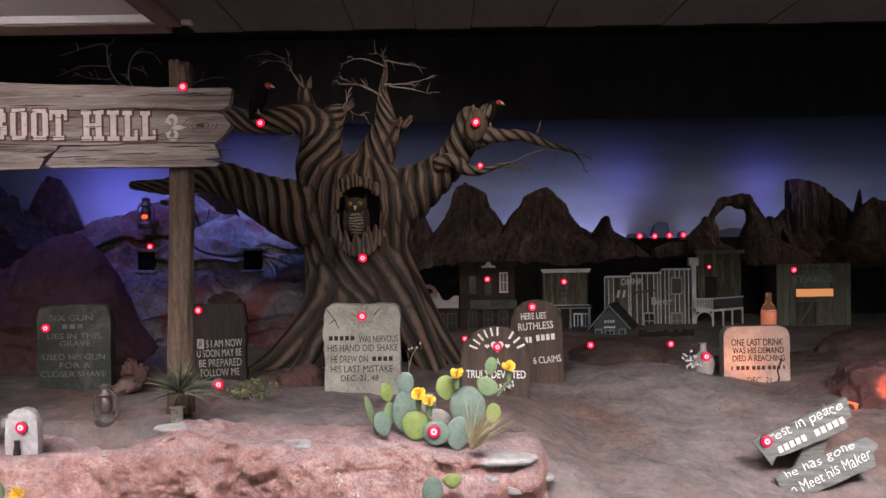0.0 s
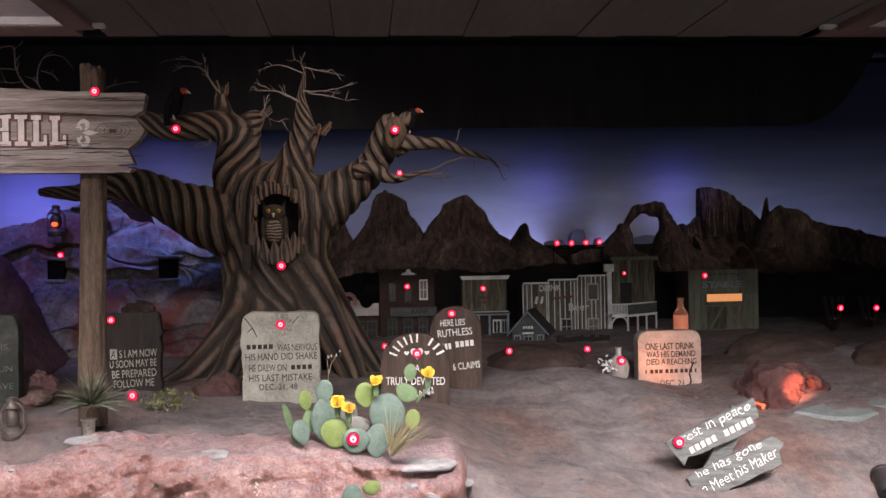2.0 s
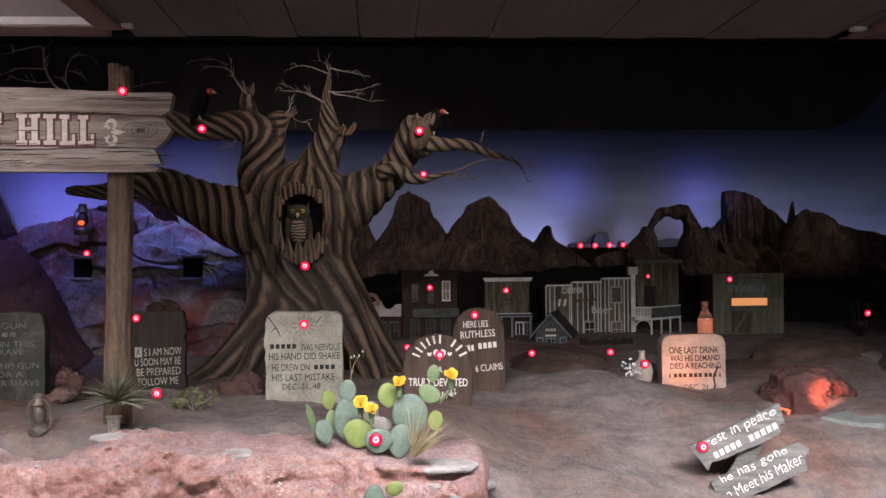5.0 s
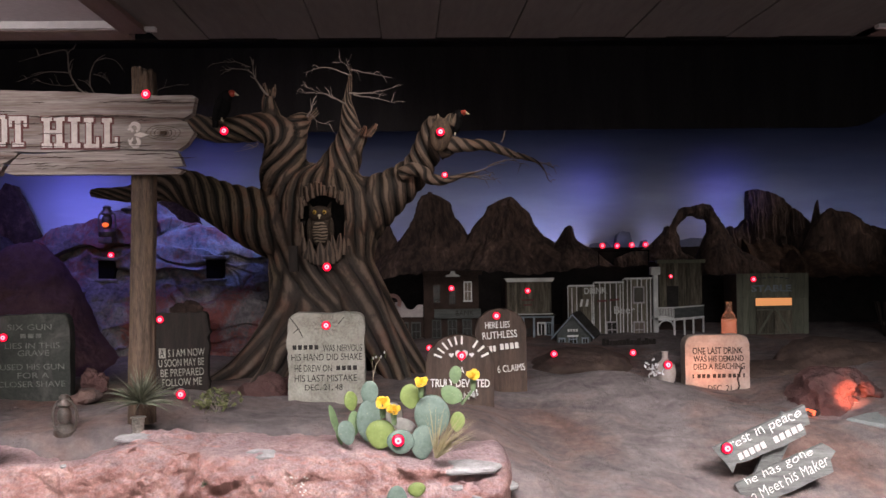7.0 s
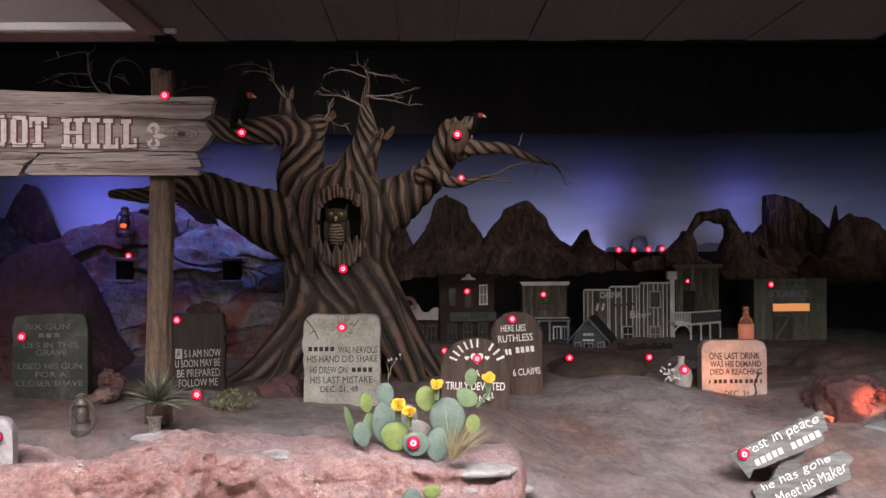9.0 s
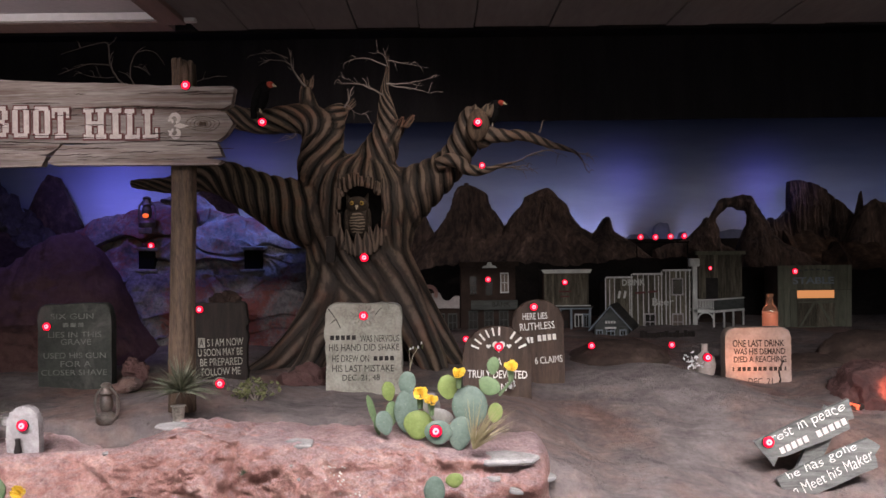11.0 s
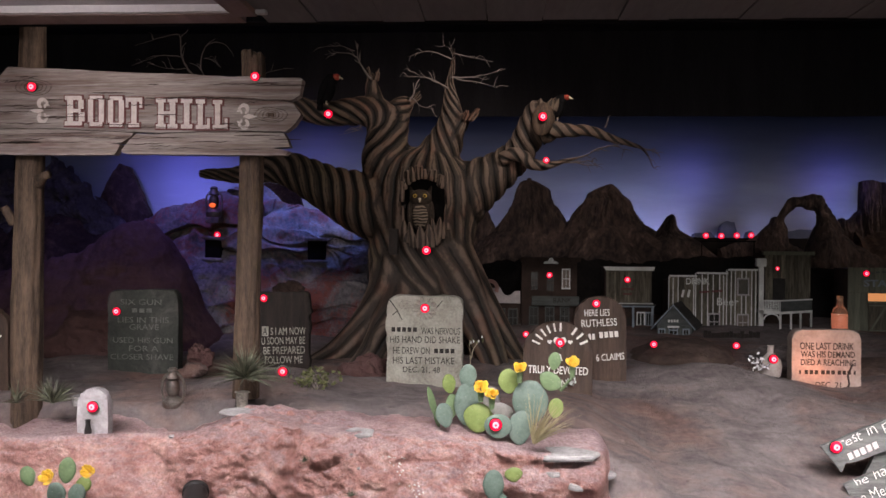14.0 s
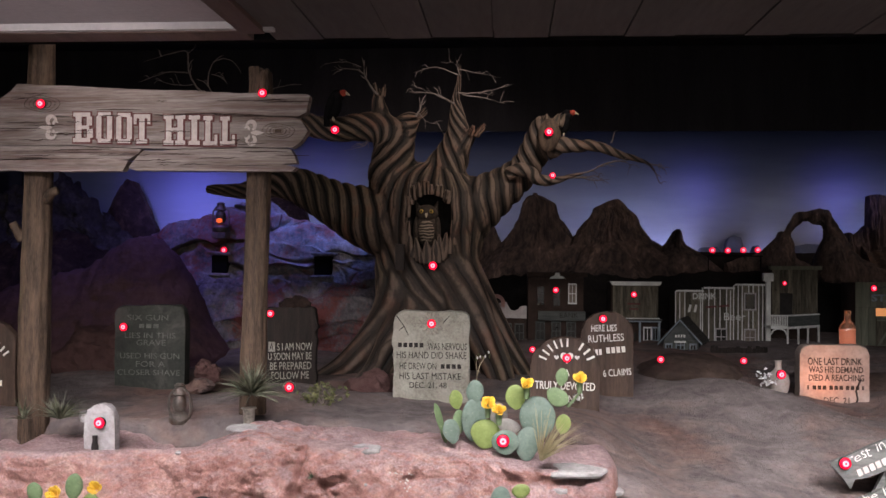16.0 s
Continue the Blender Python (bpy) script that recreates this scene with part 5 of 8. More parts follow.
# pale forked tips of the long branches
for points, radius, seed, count in (
        (((0.597, 5.85, 2.289), (0.612, 5.85, 2.318), (0.623, 5.85, 2.35)), 0.009, 21, 1),
        (((0.79, 5.83, 2.172), (0.875, 5.83, 2.144), (0.922, 5.83, 2.147)), 0.01, 22, 3),
        (((0.81, 5.82, 2.16), (0.911, 5.82, 2.13), (0.936, 5.82, 2.083)), 0.009, 23, 3),
        (((0.86, 5.81, 2.11), (0.889, 5.81, 2.044), (0.91, 5.81, 2.026)), 0.007, 24, 3),
        (((0.37, 5.74, 2.085), (0.452, 5.73, 2.1), (0.524, 5.72, 2.132), (0.607, 5.71, 2.166)), 0.009, 25, 4),
        (((0.5, 5.72, 2.125), (0.607, 5.71, 2.161), (0.675, 5.7, 2.153), (0.703, 5.7, 2.121)), 0.007, 26, 5),
        (((0.31, 5.75, 2.06), (0.427, 5.74, 2.066), (0.488, 5.73, 2.076), (0.53, 5.73, 2.047)), 0.009, 27, 4),
        (((0.4, 5.74, 2.066), (0.498, 5.73, 2.047), (0.58, 5.72, 2.054)), 0.005, 28, 4)):
    bm = bmesh.new()
    spray(bm, points, radius, seed, count, 0.07)
    part("twig", bm, TWIG, tree)

# splintered ends of the broken limbs
random.seed(31)
for end, r, way in ((Vector((-0.852, 5.93, 2.622)), 0.03, Vector((0.05, 0, 1))), (Vector((-0.24, 5.885, 2.357)), 0.03, Vector((0.5, -0.2, 0.8))), (Vector((-0.608, 6, 2.478)), 0.022, Vector((0.7, 0, 0.6))), (Vector((0.239, 5.85, 2.422)), 0.06, Vector((0.2, 0, 1)))):
    for k in range(6):
        a = 2 * math.pi * k / 6 + random.uniform(-0.3, 0.3)
        foot = end + Vector((math.cos(a), math.sin(a), 0)) * r * 0.75 - way * 0.025
        tip = foot + (way + Vector((0.3 * math.cos(a), 0.2 * math.sin(a), 0))).normalized() * random.uniform(0.05, 0.1)
        bm = bmesh.new()
        limb(bm, ((*foot, r * 0.5), (*((foot + tip) / 2), r * 0.38), (*tip, 0.004)), 3, 3, 0.15, 14, 4, 0.8, k, 0.6)
        part("splinter", bm, BARK, tree, angle=180)

# small shuttered door low on the bark
bm = boxed(-0.709, -0.654, 5.6, 5.66, 1.496, 1.653, bevel=0.006)
part("bark_hatch", bm, DARKWOOD, tree, "small dark wooden hatch")
bm = bmesh.new()
ball(bm, (0.212, 5.74, 2.324), (0.066, 0.035, 0.104), 24, 14, pose(0, 0, 0, 0, 6, 0))
part("cut_face", bm, POSTWOOD, tree, "smooth pale cut face")

# ---- lettering and target lamps ----
def text_mesh(text, bold=0.0):
    cu = bpy.data.curves.new("letters", "FONT")
    cu.body, cu.extrude, cu.offset, cu.resolution_u = text, 0.02, bold, 3
    ob = bpy.data.objects.new("letters", cu)
    me = bpy.data.meshes.new_from_object(ob)
    bpy.data.objects.remove(ob)
    bpy.data.curves.remove(cu)
    return me


def upright(x, y, z, tilt=0.0):
    """Text plane facing the viewers: local x along the line, local y up."""
    return Matrix.Translation((x, y, z)) @ pose(0, 0, 0, 90, 0, 0) @ pose(0, 0, 0, 0, 0, tilt)


def lettering(parent, text, x0, x1, z, h, y, material, tilt=0.0, bold=0.0, name="lettering", shaky=0.0):
    """A painted line of capital height h centred on z at its left end, from x0 to x1; each word is a part."""
    def extent(txt):
        me = text_mesh(txt, bold)
        xs, ys = [v.co.x for v in me.vertices], [v.co.y for v in me.vertices]
        return me, min(xs), max(xs), min(ys), max(ys)

    whole, left, right, low, top = extent(text)
    bpy.data.meshes.remove(whole)
    sx, sy = (x1 - x0) / (right - left) / max(0.5, math.cos(radians(tilt))), h / (top - low)
    done = ""
    for word in text.split(" "):
        done += word
        so_far, _, reach, _, _ = extent(done)
        bpy.data.meshes.remove(so_far)
        me, a, b, _, _ = extent(word)
        me.transform(upright(x0, y, z - h / 2, tilt) @ Matrix.Diagonal((sx, sy, 0.05, 1)) @ Matrix.Translation((reach - b - left, -low, 0)))
        for v in me.vertices:
            k = v.co.x / h * 1.3
            v.co += Vector((noise.noise(Vector((k, 0, v.co.z / h))), 0, 1.4 * noise.noise(Vector((k, 7, 0.6 * v.co.z / h))))) * shaky * h
        me.materials.clear()
        me.materials.append(material)
        hang(name, me, parent)
        done += " "


def bar(parent, x0, x1, z, h, y, material, tilt=0.0, pieces=1):
    """A row of plain painted bars, from x0 to x1."""
    full = (x1 - x0) / max(0.5, math.cos(radians(tilt)))
    step = full / (pieces - 0.3 if pieces > 1 else 1)
    for k in range(pieces):
        bm = bmesh.new()
        box(bm, k * step, k * step + step * (0.7 if pieces > 1 else 1), -h / 2, h / 2, -0.001, 0.001)
        bmesh.ops.transform(bm, matrix=upright(x0, y, z, tilt), verts=bm.verts)
        part("painted_bar", bm, material, parent, smooth=False)


def arc_bar(parent, cx, cz, radius, a0, a1, h, y, material, pieces):
    """A row of plain painted bars standing round an arch."""
    width = radius * radians(abs(a1 - a0)) / pieces * 0.3
    for k in range(pieces):
        a = radians(a0 + (a1 - a0) * (k + 0.5) / pieces)
        bm = bmesh.new()
        box(bm, -width / 2, width / 2, -0.001, 0.001, -h / 2, h / 2)
        bmesh.ops.transform(bm, matrix=Matrix.Translation((cx + radius * math.cos(a), y, cz + radius * math.sin(a))) @ Matrix.Rotation(math.pi / 2 - a, 4, "Y"), verts=bm.verts)
        part("painted_bar", bm, material, parent, smooth=False)


def disc_mesh(name, profile, material, seg=20):
    bm = lathe(bmesh.new(), (0, 0, 0), profile, seg)
    bmesh.ops.transform(bm, matrix=pose(0, 0, 0, 90), verts=bm.verts)
    return mesh_of(name, bm, material)


LAMP_MESHES = (disc_mesh("target_lamp", ((1.1, -0.5), (1.1, 0.05), (1.05, 0.1), (1.01, 0.0)), HOUSING),
               disc_mesh("lens", ((1.0, 0.0), (1.0, 0.12), (0.8, 0.3), (0.5, 0.36)), RED),
               disc_mesh("bulb", ((0.58, 0.28), (0.56, 0.4), (0.38, 0.47), (0.2, 0.44)), PINK),
               disc_mesh("bulb_tip", ((0.2, 0.4), (0.18, 0.47), (0.05, 0.48)), RED))


def target(parent, at, r=0.017):
    """A red shooting-target lamp on a thing, or a thing of its own on the ground."""
    housing = new("target_lamp", LAMP_MESHES[0])
    if parent is None:
        housing.location = at
        tagged(housing, "small round target lamp, glowing red", "target lamp", "shooting targets")
    else:
        housing.parent = parent
        housing.location = Vector(at) - BASES[parent.name]
        tagged(housing, "small round lamp, glowing red")
    housing.scale = (1.12 * r, 1.12 * r, 1.12 * r)
    for me in LAMP_MESHES[1:]:
        ob = new(me.name, me)
        ob.parent = housing
    return housing


# ---- the big sign on its posts ----
SIGN_Y = 4.2
sign = thing("boot_hill_sign", "weathered grey-brown board sign on two barked posts", "sign", (-2.242, 4.28, 0.78))


def plank(parent, outline, y0, y1, material, name="plank", seed=0.0, label=""):
    """A split board with ragged edges; outline (x, z), anticlockwise from the lower left."""
    pts = []
    n = len(outline)
    for i in range(n):
        a, b = outline[i], outline[(i + 1) % n]
        steps = max(1, int(math.hypot(b[0] - a[0], b[1] - a[1]) / 0.025))
        for k in range(steps):
            t = k / steps
            x, z = a[0] + (b[0] - a[0]) * t, a[1] + (b[1] - a[1]) * t
            pts.append((x + 0.004 * noise.noise(Vector((x * 30, z * 30, seed))), z + 0.005 * noise.noise(Vector((x * 14, z * 30, seed + 5)))))
    bm = bmesh.new()
    vs = plate(bm, pts, y0, y1)
    front = [f for f in bm.faces if len(f.verts) > 4]
    bmesh.ops.inset_region(bm, faces=front, thickness=0.004, depth=0.003)
    return part(name, bm, material, parent, label, angle=25)


T, B_ = SIGN_Y - 0.03, SIGN_Y + 0.03
plank(sign, ((-2.407, 2.222), (-1.985, 2.217), (-1.585, 2.224), (-1.269, 2.215), (-0.981, 2.211), (-0.943, 2.231), (-0.927, 2.303), (-0.941, 2.311), (-1.243, 2.315), (-1.454, 2.329), (-1.772, 2.339), (-2.067, 2.356), (-2.294, 2.365), (-2.327, 2.331), (-2.386, 2.29)), T, B_, SIGNWOOD, seed=1)
plank(sign, ((-2.45, 2.085), (-2.065, 2.084), (-1.584, 2.063), (-1.241, 2.073), (-1.006, 2.067), (-0.965, 2.098), (-0.934, 2.144), (-0.966, 2.19), (-1.007, 2.206), (-1.269, 2.211), (-1.585, 2.22), (-1.985, 2.213), (-2.396, 2.218), (-2.439, 2.164)), T - 0.003, B_, SIGNWOOD, seed=4)
plank(sign, ((-2.47, 1.967), (-2.118, 1.962), (-1.791, 1.964), (-1.775, 1.985), (-1.764, 2.011), (-1.85, 2.016), (-2.118, 2.019), (-2.416, 2.014), ), T - 0.004, B_ - 0.01, SIGNWOOD, seed=7)
plank(sign, ((-2.457, 2.017), (-2.118, 2.022), (-1.762, 2.014), (-1.711, 2.047), (-1.701, 2.063), (-2.065, 2.08), (-2.444, 2.081)), T - 0.006, B_ - 0.005, SIGNWOOD, seed=9)
plank(sign, ((-1.764, 1.982), (-1.729, 1.967), (-1.319, 1.964), (-1.006, 1.964), (-0.987, 1.977), (-1.058, 1.993), (-0.985, 2), (-0.996, 2.036), (-1.011, 2.062), (-1.241, 2.069), (-1.584, 2.059), (-1.69, 2.058), (-1.717, 2.037)), T - 0.002, B_ - 0.004, SIGNWOOD, seed=11)

# wood knots
for kx, kz, kr in ((-2.17, 2.272, 0.045), (-1.07, 2.144, 0.04)):
    bm = bmesh.new()
    for rad, thick in ((1.5, 0.0013), (1.1, 0.001), (0.75, 0.0016), (0.45, 0.0012), (0.22, 0.005)):
        ring = [(kx + kr * rad * 1.25 * math.cos(a), T - 0.006, kz + kr * rad * 0.55 * math.sin(a) + 0.003 * math.sin(3 * a + rad)) for a in [2 * math.pi * k / 30 for k in range(31)]]
        for a, b in zip(ring, ring[1:]):
            rod(bm, a, b, thick, None, 5)
    part("knot", bm, POSTWOOD, sign, "dark brown wood knot")

# weather cracks along the grain
random.seed(12)
for k in range(60):
    cx_, ln = random.uniform(-2.347, -1), random.uniform(0.05, 0.26)
    cz_ = 2.307 - random.choice((0.02, 0.035, 0.085, 0.1, 0.125, 0.15, 0.175, 0.2, 0.225, 0.26, 0.28, 0.3, 0.32)) + random.uniform(-0.01, 0.01) - 0.02 * (cx_ + 1.0)
    bm = bmesh.new()
    n = 10
    h = random.uniform(0.0005, 0.0024)
    mid = [(cx_ - ln / 2 + ln * i / n, cz_ + 0.006 * noise.noise(Vector((cx_ * 9 + i * 0.5, k, 0)))) for i in range(n + 1)]
    pts = [(x, z - h * math.sin(math.pi * i / n)) for i, (x, z) in enumerate(mid)] + [(x, z + h * math.sin(math.pi * i / n) + 0.0004) for i, (x, z) in reversed(list(enumerate(mid)))]
    plate(bm, pts, T - 0.0103, T - 0.004)
    part("crack", bm, CRACKWOOD, sign, "dark weather crack", smooth=False)

SLAB_LETTERS = {
    "B": ((0.12, 0.42, 0.14, 0.86), (0, 0.86, 0.86, 1), (0, 0.86, 0, 0.14), (0.42, 0.8, 0.44, 0.56), (0.68, 0.95, 0.56, 0.86), (0.7, 1, 0.14, 0.44)),
    "O": ((0, 0.32, 0.13, 0.87), (0.68, 1, 0.13, 0.87), (0.1, 0.9, 0.87, 1), (0.1, 0.9, 0, 0.13)),
    "T": ((0, 1, 0.86, 1), (0, 0.17, 0.66, 0.86), (0.83, 1, 0.66, 0.86), (0.34, 0.66, 0.14, 0.86), (0.18, 0.82, 0, 0.14)),
    "H": ((0.1, 0.36, 0.14, 0.86), (0.64, 0.9, 0.14, 0.86), (0, 0.46, 0.86, 1), (0.54, 1, 0.86, 1), (0, 0.46, 0, 0.14), (0.54, 1, 0, 0.14), (0.36, 0.64, 0.43, 0.57)),
    "I": ((0.25, 0.75, 0.14, 0.86), (0, 1, 0.86, 1), (0, 1, 0, 0.14)),
    "L": ((0.14, 0.5, 0.14, 0.86), (0, 0.64, 0.86, 1), (0, 1, 0, 0.14), (0.8, 1, 0.14, 0.36)),
}


def slab_letter(ch, x0, x1, z0, z1):
    for grow, y, material, nm in ((0.005, T - 0.008, MAROON, "letter_edge"), (0.0, T - 0.0095, CREAM, "letter")):
        bm = bmesh.new()
        for a, b, c, d in SLAB_LETTERS[ch]:
            w, h = x1 - x0, z1 - z0
            box(bm, x0 + a * w - grow, x0 + b * w + grow + grow * 0.6, y, y + 0.004, z0 + c * h - grow - grow * 0.6, z0 + d * h + grow)
        part(nm, bm, material, sign, smooth=False)


for ch, x0, x1, z0, z1 in (
        ("B", -2.021, -1.928, 2.096, 2.231), ("O", -1.912, -1.838, 2.093, 2.231),
        ("O", -1.819, -1.745, 2.091, 2.228), ("T", -1.737, -1.66, 2.088, 2.222),
        ("H", -1.597, -1.497, 2.083, 2.219), ("I", -1.481, -1.429, 2.082, 2.216),
        ("L", -1.413, -1.348, 2.08, 2.213), ("L", -1.335, -1.267, 2.08, 2.21)):
    slab_letter(ch, x0, x1, z0, z1)


def fleur(x, z, s, flip):
    """A painted scroll ornament: a pointed leaf between pairs of curls."""
    def painted(outline, parent, name):
        bm = bmesh.new()
        plate(bm, [(x + flip * s * px, z + s * pz) for px, pz in outline], T - 0.009, T - 0.004)
        return part(name, bm, CREAM, parent, smooth=False)

    def curl(cx, cz, r, a0, a1, w):
        ring = [(radians(a0 + (a1 - a0) * k / 14), w * (0.25 + math.sin(math.pi * (0.12 + 0.8 * k / 14)))) for k in range(15)]
        return [(cx + (r + g) * math.cos(a), cz + (r + g) * math.sin(a)) for a, g in ring] + [(cx + (r - g) * math.cos(a), cz + (r - g) * math.sin(a)) for a, g in reversed(ring)]

    first = painted([(-1.0, 0), (-0.6, -0.14), (-0.3, -0.2), (0.1, -0.06), (0.1, 0.06), (-0.3, 0.2), (-0.6, 0.14)], sign, "scroll_ornament")
    for side in (1, -1):
        for cx, cz, r, a0, a1, w in ((0.08, 0.56, 0.33, 250, 10, 0.13), (0.42, 0.3, 0.17, 210, 20, 0.08)):
            pts = curl(cx, cz, r, a0, a1, w)
            painted([(px, pz * side) for px, pz in pts], first, "curl")
        painted([(0.42 + 0.11 * math.cos(a), side * (0.66 + 0.13 * math.sin(a))) for a in [2 * math.pi * k / 12 for k in range(12)]], first, "curl_end")


fleur(-2.129, 2.164, 0.057, 1)
fleur(-1.189, 2.136, 0.057, -1)


def post(points, name="post"):
    bm = bmesh.new()
    limb(bm, points, 11, 1.5, 0.06, 66, 12, 2.0, 70)
    return part(name, bm, POSTWOOD, sign, "round wooden post with bark grain", angle=180)


post(((*(-2.272, 4.3, 0.672), 0.07), (*(-2.267, 4.3, 0.793), 0.068), (*(-2.267, 4.3, 1.073), 0.07), (*(-2.263, 4.3, 1.502), 0.067), (*(-2.255, 4.3, 1.903), 0.062), (*(-2.247, 4.3, 2.252), 0.06), (*(-2.242, 4.3, 2.627), 0.058), (*(-2.241, 4.3, 2.761), 0.058)))
post(((*(-1.216, 4.3, 0.847), 0.062), (*(-1.214, 4.3, 0.95), 0.06), (*(-1.21, 4.3, 1.184), 0.058), (*(-1.202, 4.3, 1.521), 0.055), (*(-1.194, 4.3, 1.858), 0.056), (*(-1.189, 4.3, 2.143), 0.054), (*(-1.185, 4.3, 2.376), 0.053), (*(-1.187, 4.3, 2.407), 0.05)))
for k, pts in enumerate((((-2.32, 4.28, 1.648), (-2.337, 4.26, 1.693), (-2.354, 4.25, 1.727)), ((-2.206, 4.28, 1.835), (-2.164, 4.25, 1.868), (-2.134, 4.24, 1.878)))):
    bm = bmesh.new()
    limb(bm, tuple((*p, 0.024 - 0.003 * i) for i, p in enumerate(pts)), 5, 2, 0.05, 18, 5)
    part("branch_stub", bm, POSTWOOD, sign, angle=180)
random.seed(4)
for k in range(11):
    a = 2 * math.pi * k / 11
    foot = Vector((-1.187 + 0.036 * math.cos(a), 4.3 + 0.036 * math.sin(a), 2.38))
    tip = foot + Vector((0.008 * math.cos(a), 0.006 * math.sin(a), random.uniform(0.05, 0.085)))
    bm = bmesh.new()
    limb(bm, ((*foot, 0.015), (*foot.lerp(tip, 0.5), 0.014), (*foot.lerp(tip, 0.85), 0.012), (*tip, 0.006)), 3, 3, 0.15, 12, 4, 0.6, k, 0.5)
    part("splinter", bm, POSTWOOD, sign, angle=180)
target(sign, (-1.142, 4.16, 2.315))
target(sign, (-2.173, 4.155, 2.271), 0.018)

# ---- grave markers ----
def tablet(name, label, category, x0, x1, z0, z1, y, thick, material, crown=0.0, round_=0.03, tilt=0.0, seed=0.0, rough=0.004, material_name="slab"):
    """An upright slab; crown: how far its top arches, as a share of its width."""
    w = (x1 - x0) / 2
    cx = (x0 + x1) / 2
    pts = [(x0, z0), (x1, z0)]
    if crown:
        h = crown * 2 * w
        zs = z1 - h
        pts += [(cx + w * math.cos(a), zs + h * math.sin(a)) for a in [math.pi * k / 22 for k in range(23)]]
    else:
        pts += [(x1 - round_ + round_ * math.cos(a), z1 - round_ + round_ * math.sin(a)) for a in [math.pi / 2 * k / 6 for k in range(7)]]
        pts += [(x0 + round_ - round_ * math.sin(a), z1 - round_ + round_ * math.cos(a)) for a in [math.pi / 2 * k / 6 for k in range(7)]]
    fine = []
    for i, a in enumerate(pts):
        b = pts[(i + 1) % len(pts)]
        steps = max(1, int(math.hypot(b[0] - a[0], b[1] - a[1]) / 0.03))
        for k in range(steps):
            x, z = a[0] + (b[0] - a[0]) * k / steps, a[1] + (b[1] - a[1]) * k / steps
            fine.append((x + rough * fractal(x * 12, z * 12, seed), z + rough * fractal(x * 12, z * 12, seed + 7)))
    ob = thing(name, label, category, (cx, y + thick / 2, z0), "grave markers")
    bm = bmesh.new()
    plate(bm, fine, y, y + thick)
    caps = [f for f in bm.faces if len(f.verts) > 4]
    bmesh.ops.bevel(bm, geom=list({e for f in caps for e in f.edges}), offset=min(0.012, thick * 0.3), segments=3, affect="EDGES", profile=0.5)
    part(material_name, bm, material, ob, angle=30)
    return ob


# pale stone
Y = 5.0
stone = tablet("grave_stone", "pale grey carved grave stone with dark cut letters", "grave stone", -0.643, -0.236, 0.7, 1.288, Y, 0.1, STONE, 0, 0.05, seed=1, rough=0.008)
bar(stone, -0.617, -0.481, 1.106, 0.024, Y - 0.002, INK, 0, 5)
lettering(stone, "WAS NERVOUS", -0.457, -0.249, 1.1, 0.036, Y - 0.002, INK)
lettering(stone, "HIS HAND DID SHAKE", -0.624, -0.25, 1.053, 0.036, Y - 0.002, INK)
lettering(stone, "HE DREW ON", -0.607, -0.411, 0.994, 0.036, Y - 0.002, INK)
bar(stone, -0.387, -0.278, 0.994, 0.024, Y - 0.002, INK, 0, 4)
lettering(stone, "HIS LAST MISTAKE", -0.608, -0.279, 0.941, 0.036, Y - 0.002, INK)
lettering(stone, "DEC. 21, 48", -0.554, -0.355, 0.89, 0.036, Y - 0.002, INK)
rx, rz = -0.437, 1.222
for k in range(13):
    a = 2 * math.pi * k / 13
    bm = bmesh.new()
    ball(bm, (rx + 0.048 * math.cos(a), Y - 0.001, rz + 0.048 * math.sin(a)), (0.018, 0.012, 0.011), 10, 6, pose(0, 0, 0, 0, -math.degrees(a), 0))
    part("petal", bm, STONE, stone, "carved stone petal")
for cx_, cz_ in ((-0.543, 1.232), (-0.308, 1.214)):
    bm = bmesh.new()
    for k in range(16):
        a0, a1 = 0.7 * k, 0.7 * (k + 1)
        r0, r1 = 0.05 - 0.0026 * k, 0.05 - 0.0026 * (k + 1)
        rod(bm, (cx_ + r0 * math.cos(a0), Y - 0.002, cz_ + 0.6 * r0 * math.sin(a0)), (cx_ + r1 * math.cos(a1), Y - 0.002, cz_ + 0.6 * r1 * math.sin(a1)), 0.004, None, 5)
    part("carved_scroll", bm, STONE, stone)
bm = bmesh.new()
for a, b in (((-0.626, 4.998, 1.261), (-0.585, 4.998, 1.206)), ((-0.585, 4.998, 1.206), (-0.562, 4.998, 1.158)), ((-0.585, 4.998, 1.206), (-0.613, 4.998, 1.182))):
    rod(bm, a, b, 0.003, 0.002, 5)
part("crack", bm, INK, stone, "dark crack in the stone")
bm = bmesh.new()
rod(bm, (-0.38, 4.998, 1.221), (-0.343, 4.998, 1.263), 0.003, 0.002, 5)
part("crack", bm, INK, stone, "dark crack in the stone")
target(stone, (rx, Y - 0.012, rz), 0.02)

# drinker's stone, lit orange
Y = 5.72
stone = tablet("grave_stone", "tan cracked grave stone lit orange from below", "grave stone", 1.704, 2.107, 0.7, 1.067, Y, 0.1, WARMSTONE, 0, 0.055, seed=5, rough=0.003)
lettering(stone, "ONE LAST DRINK", 1.75, 2.064, 0.971, 0.042, Y - 0.002, INK, 0, 0.012, shaky=0.06)
lettering(stone, "WAS HIS DEMAND", 1.756, 2.07, 0.922, 0.038, Y - 0.002, INK, 0, 0.012, shaky=0.06)
lettering(stone, "DIED A REACHING", 1.756, 2.077, 0.874, 0.038, Y - 0.002, INK, 0, 0.012, shaky=0.06)
for a, b in ((1.748, 1.758), (1.779, 1.858), (1.876, 1.955), (1.972, 2.048), (2.065, 2.076)):
    bar(stone, a, b, 0.815, 0.024, Y - 0.002, INK, 0, 3)
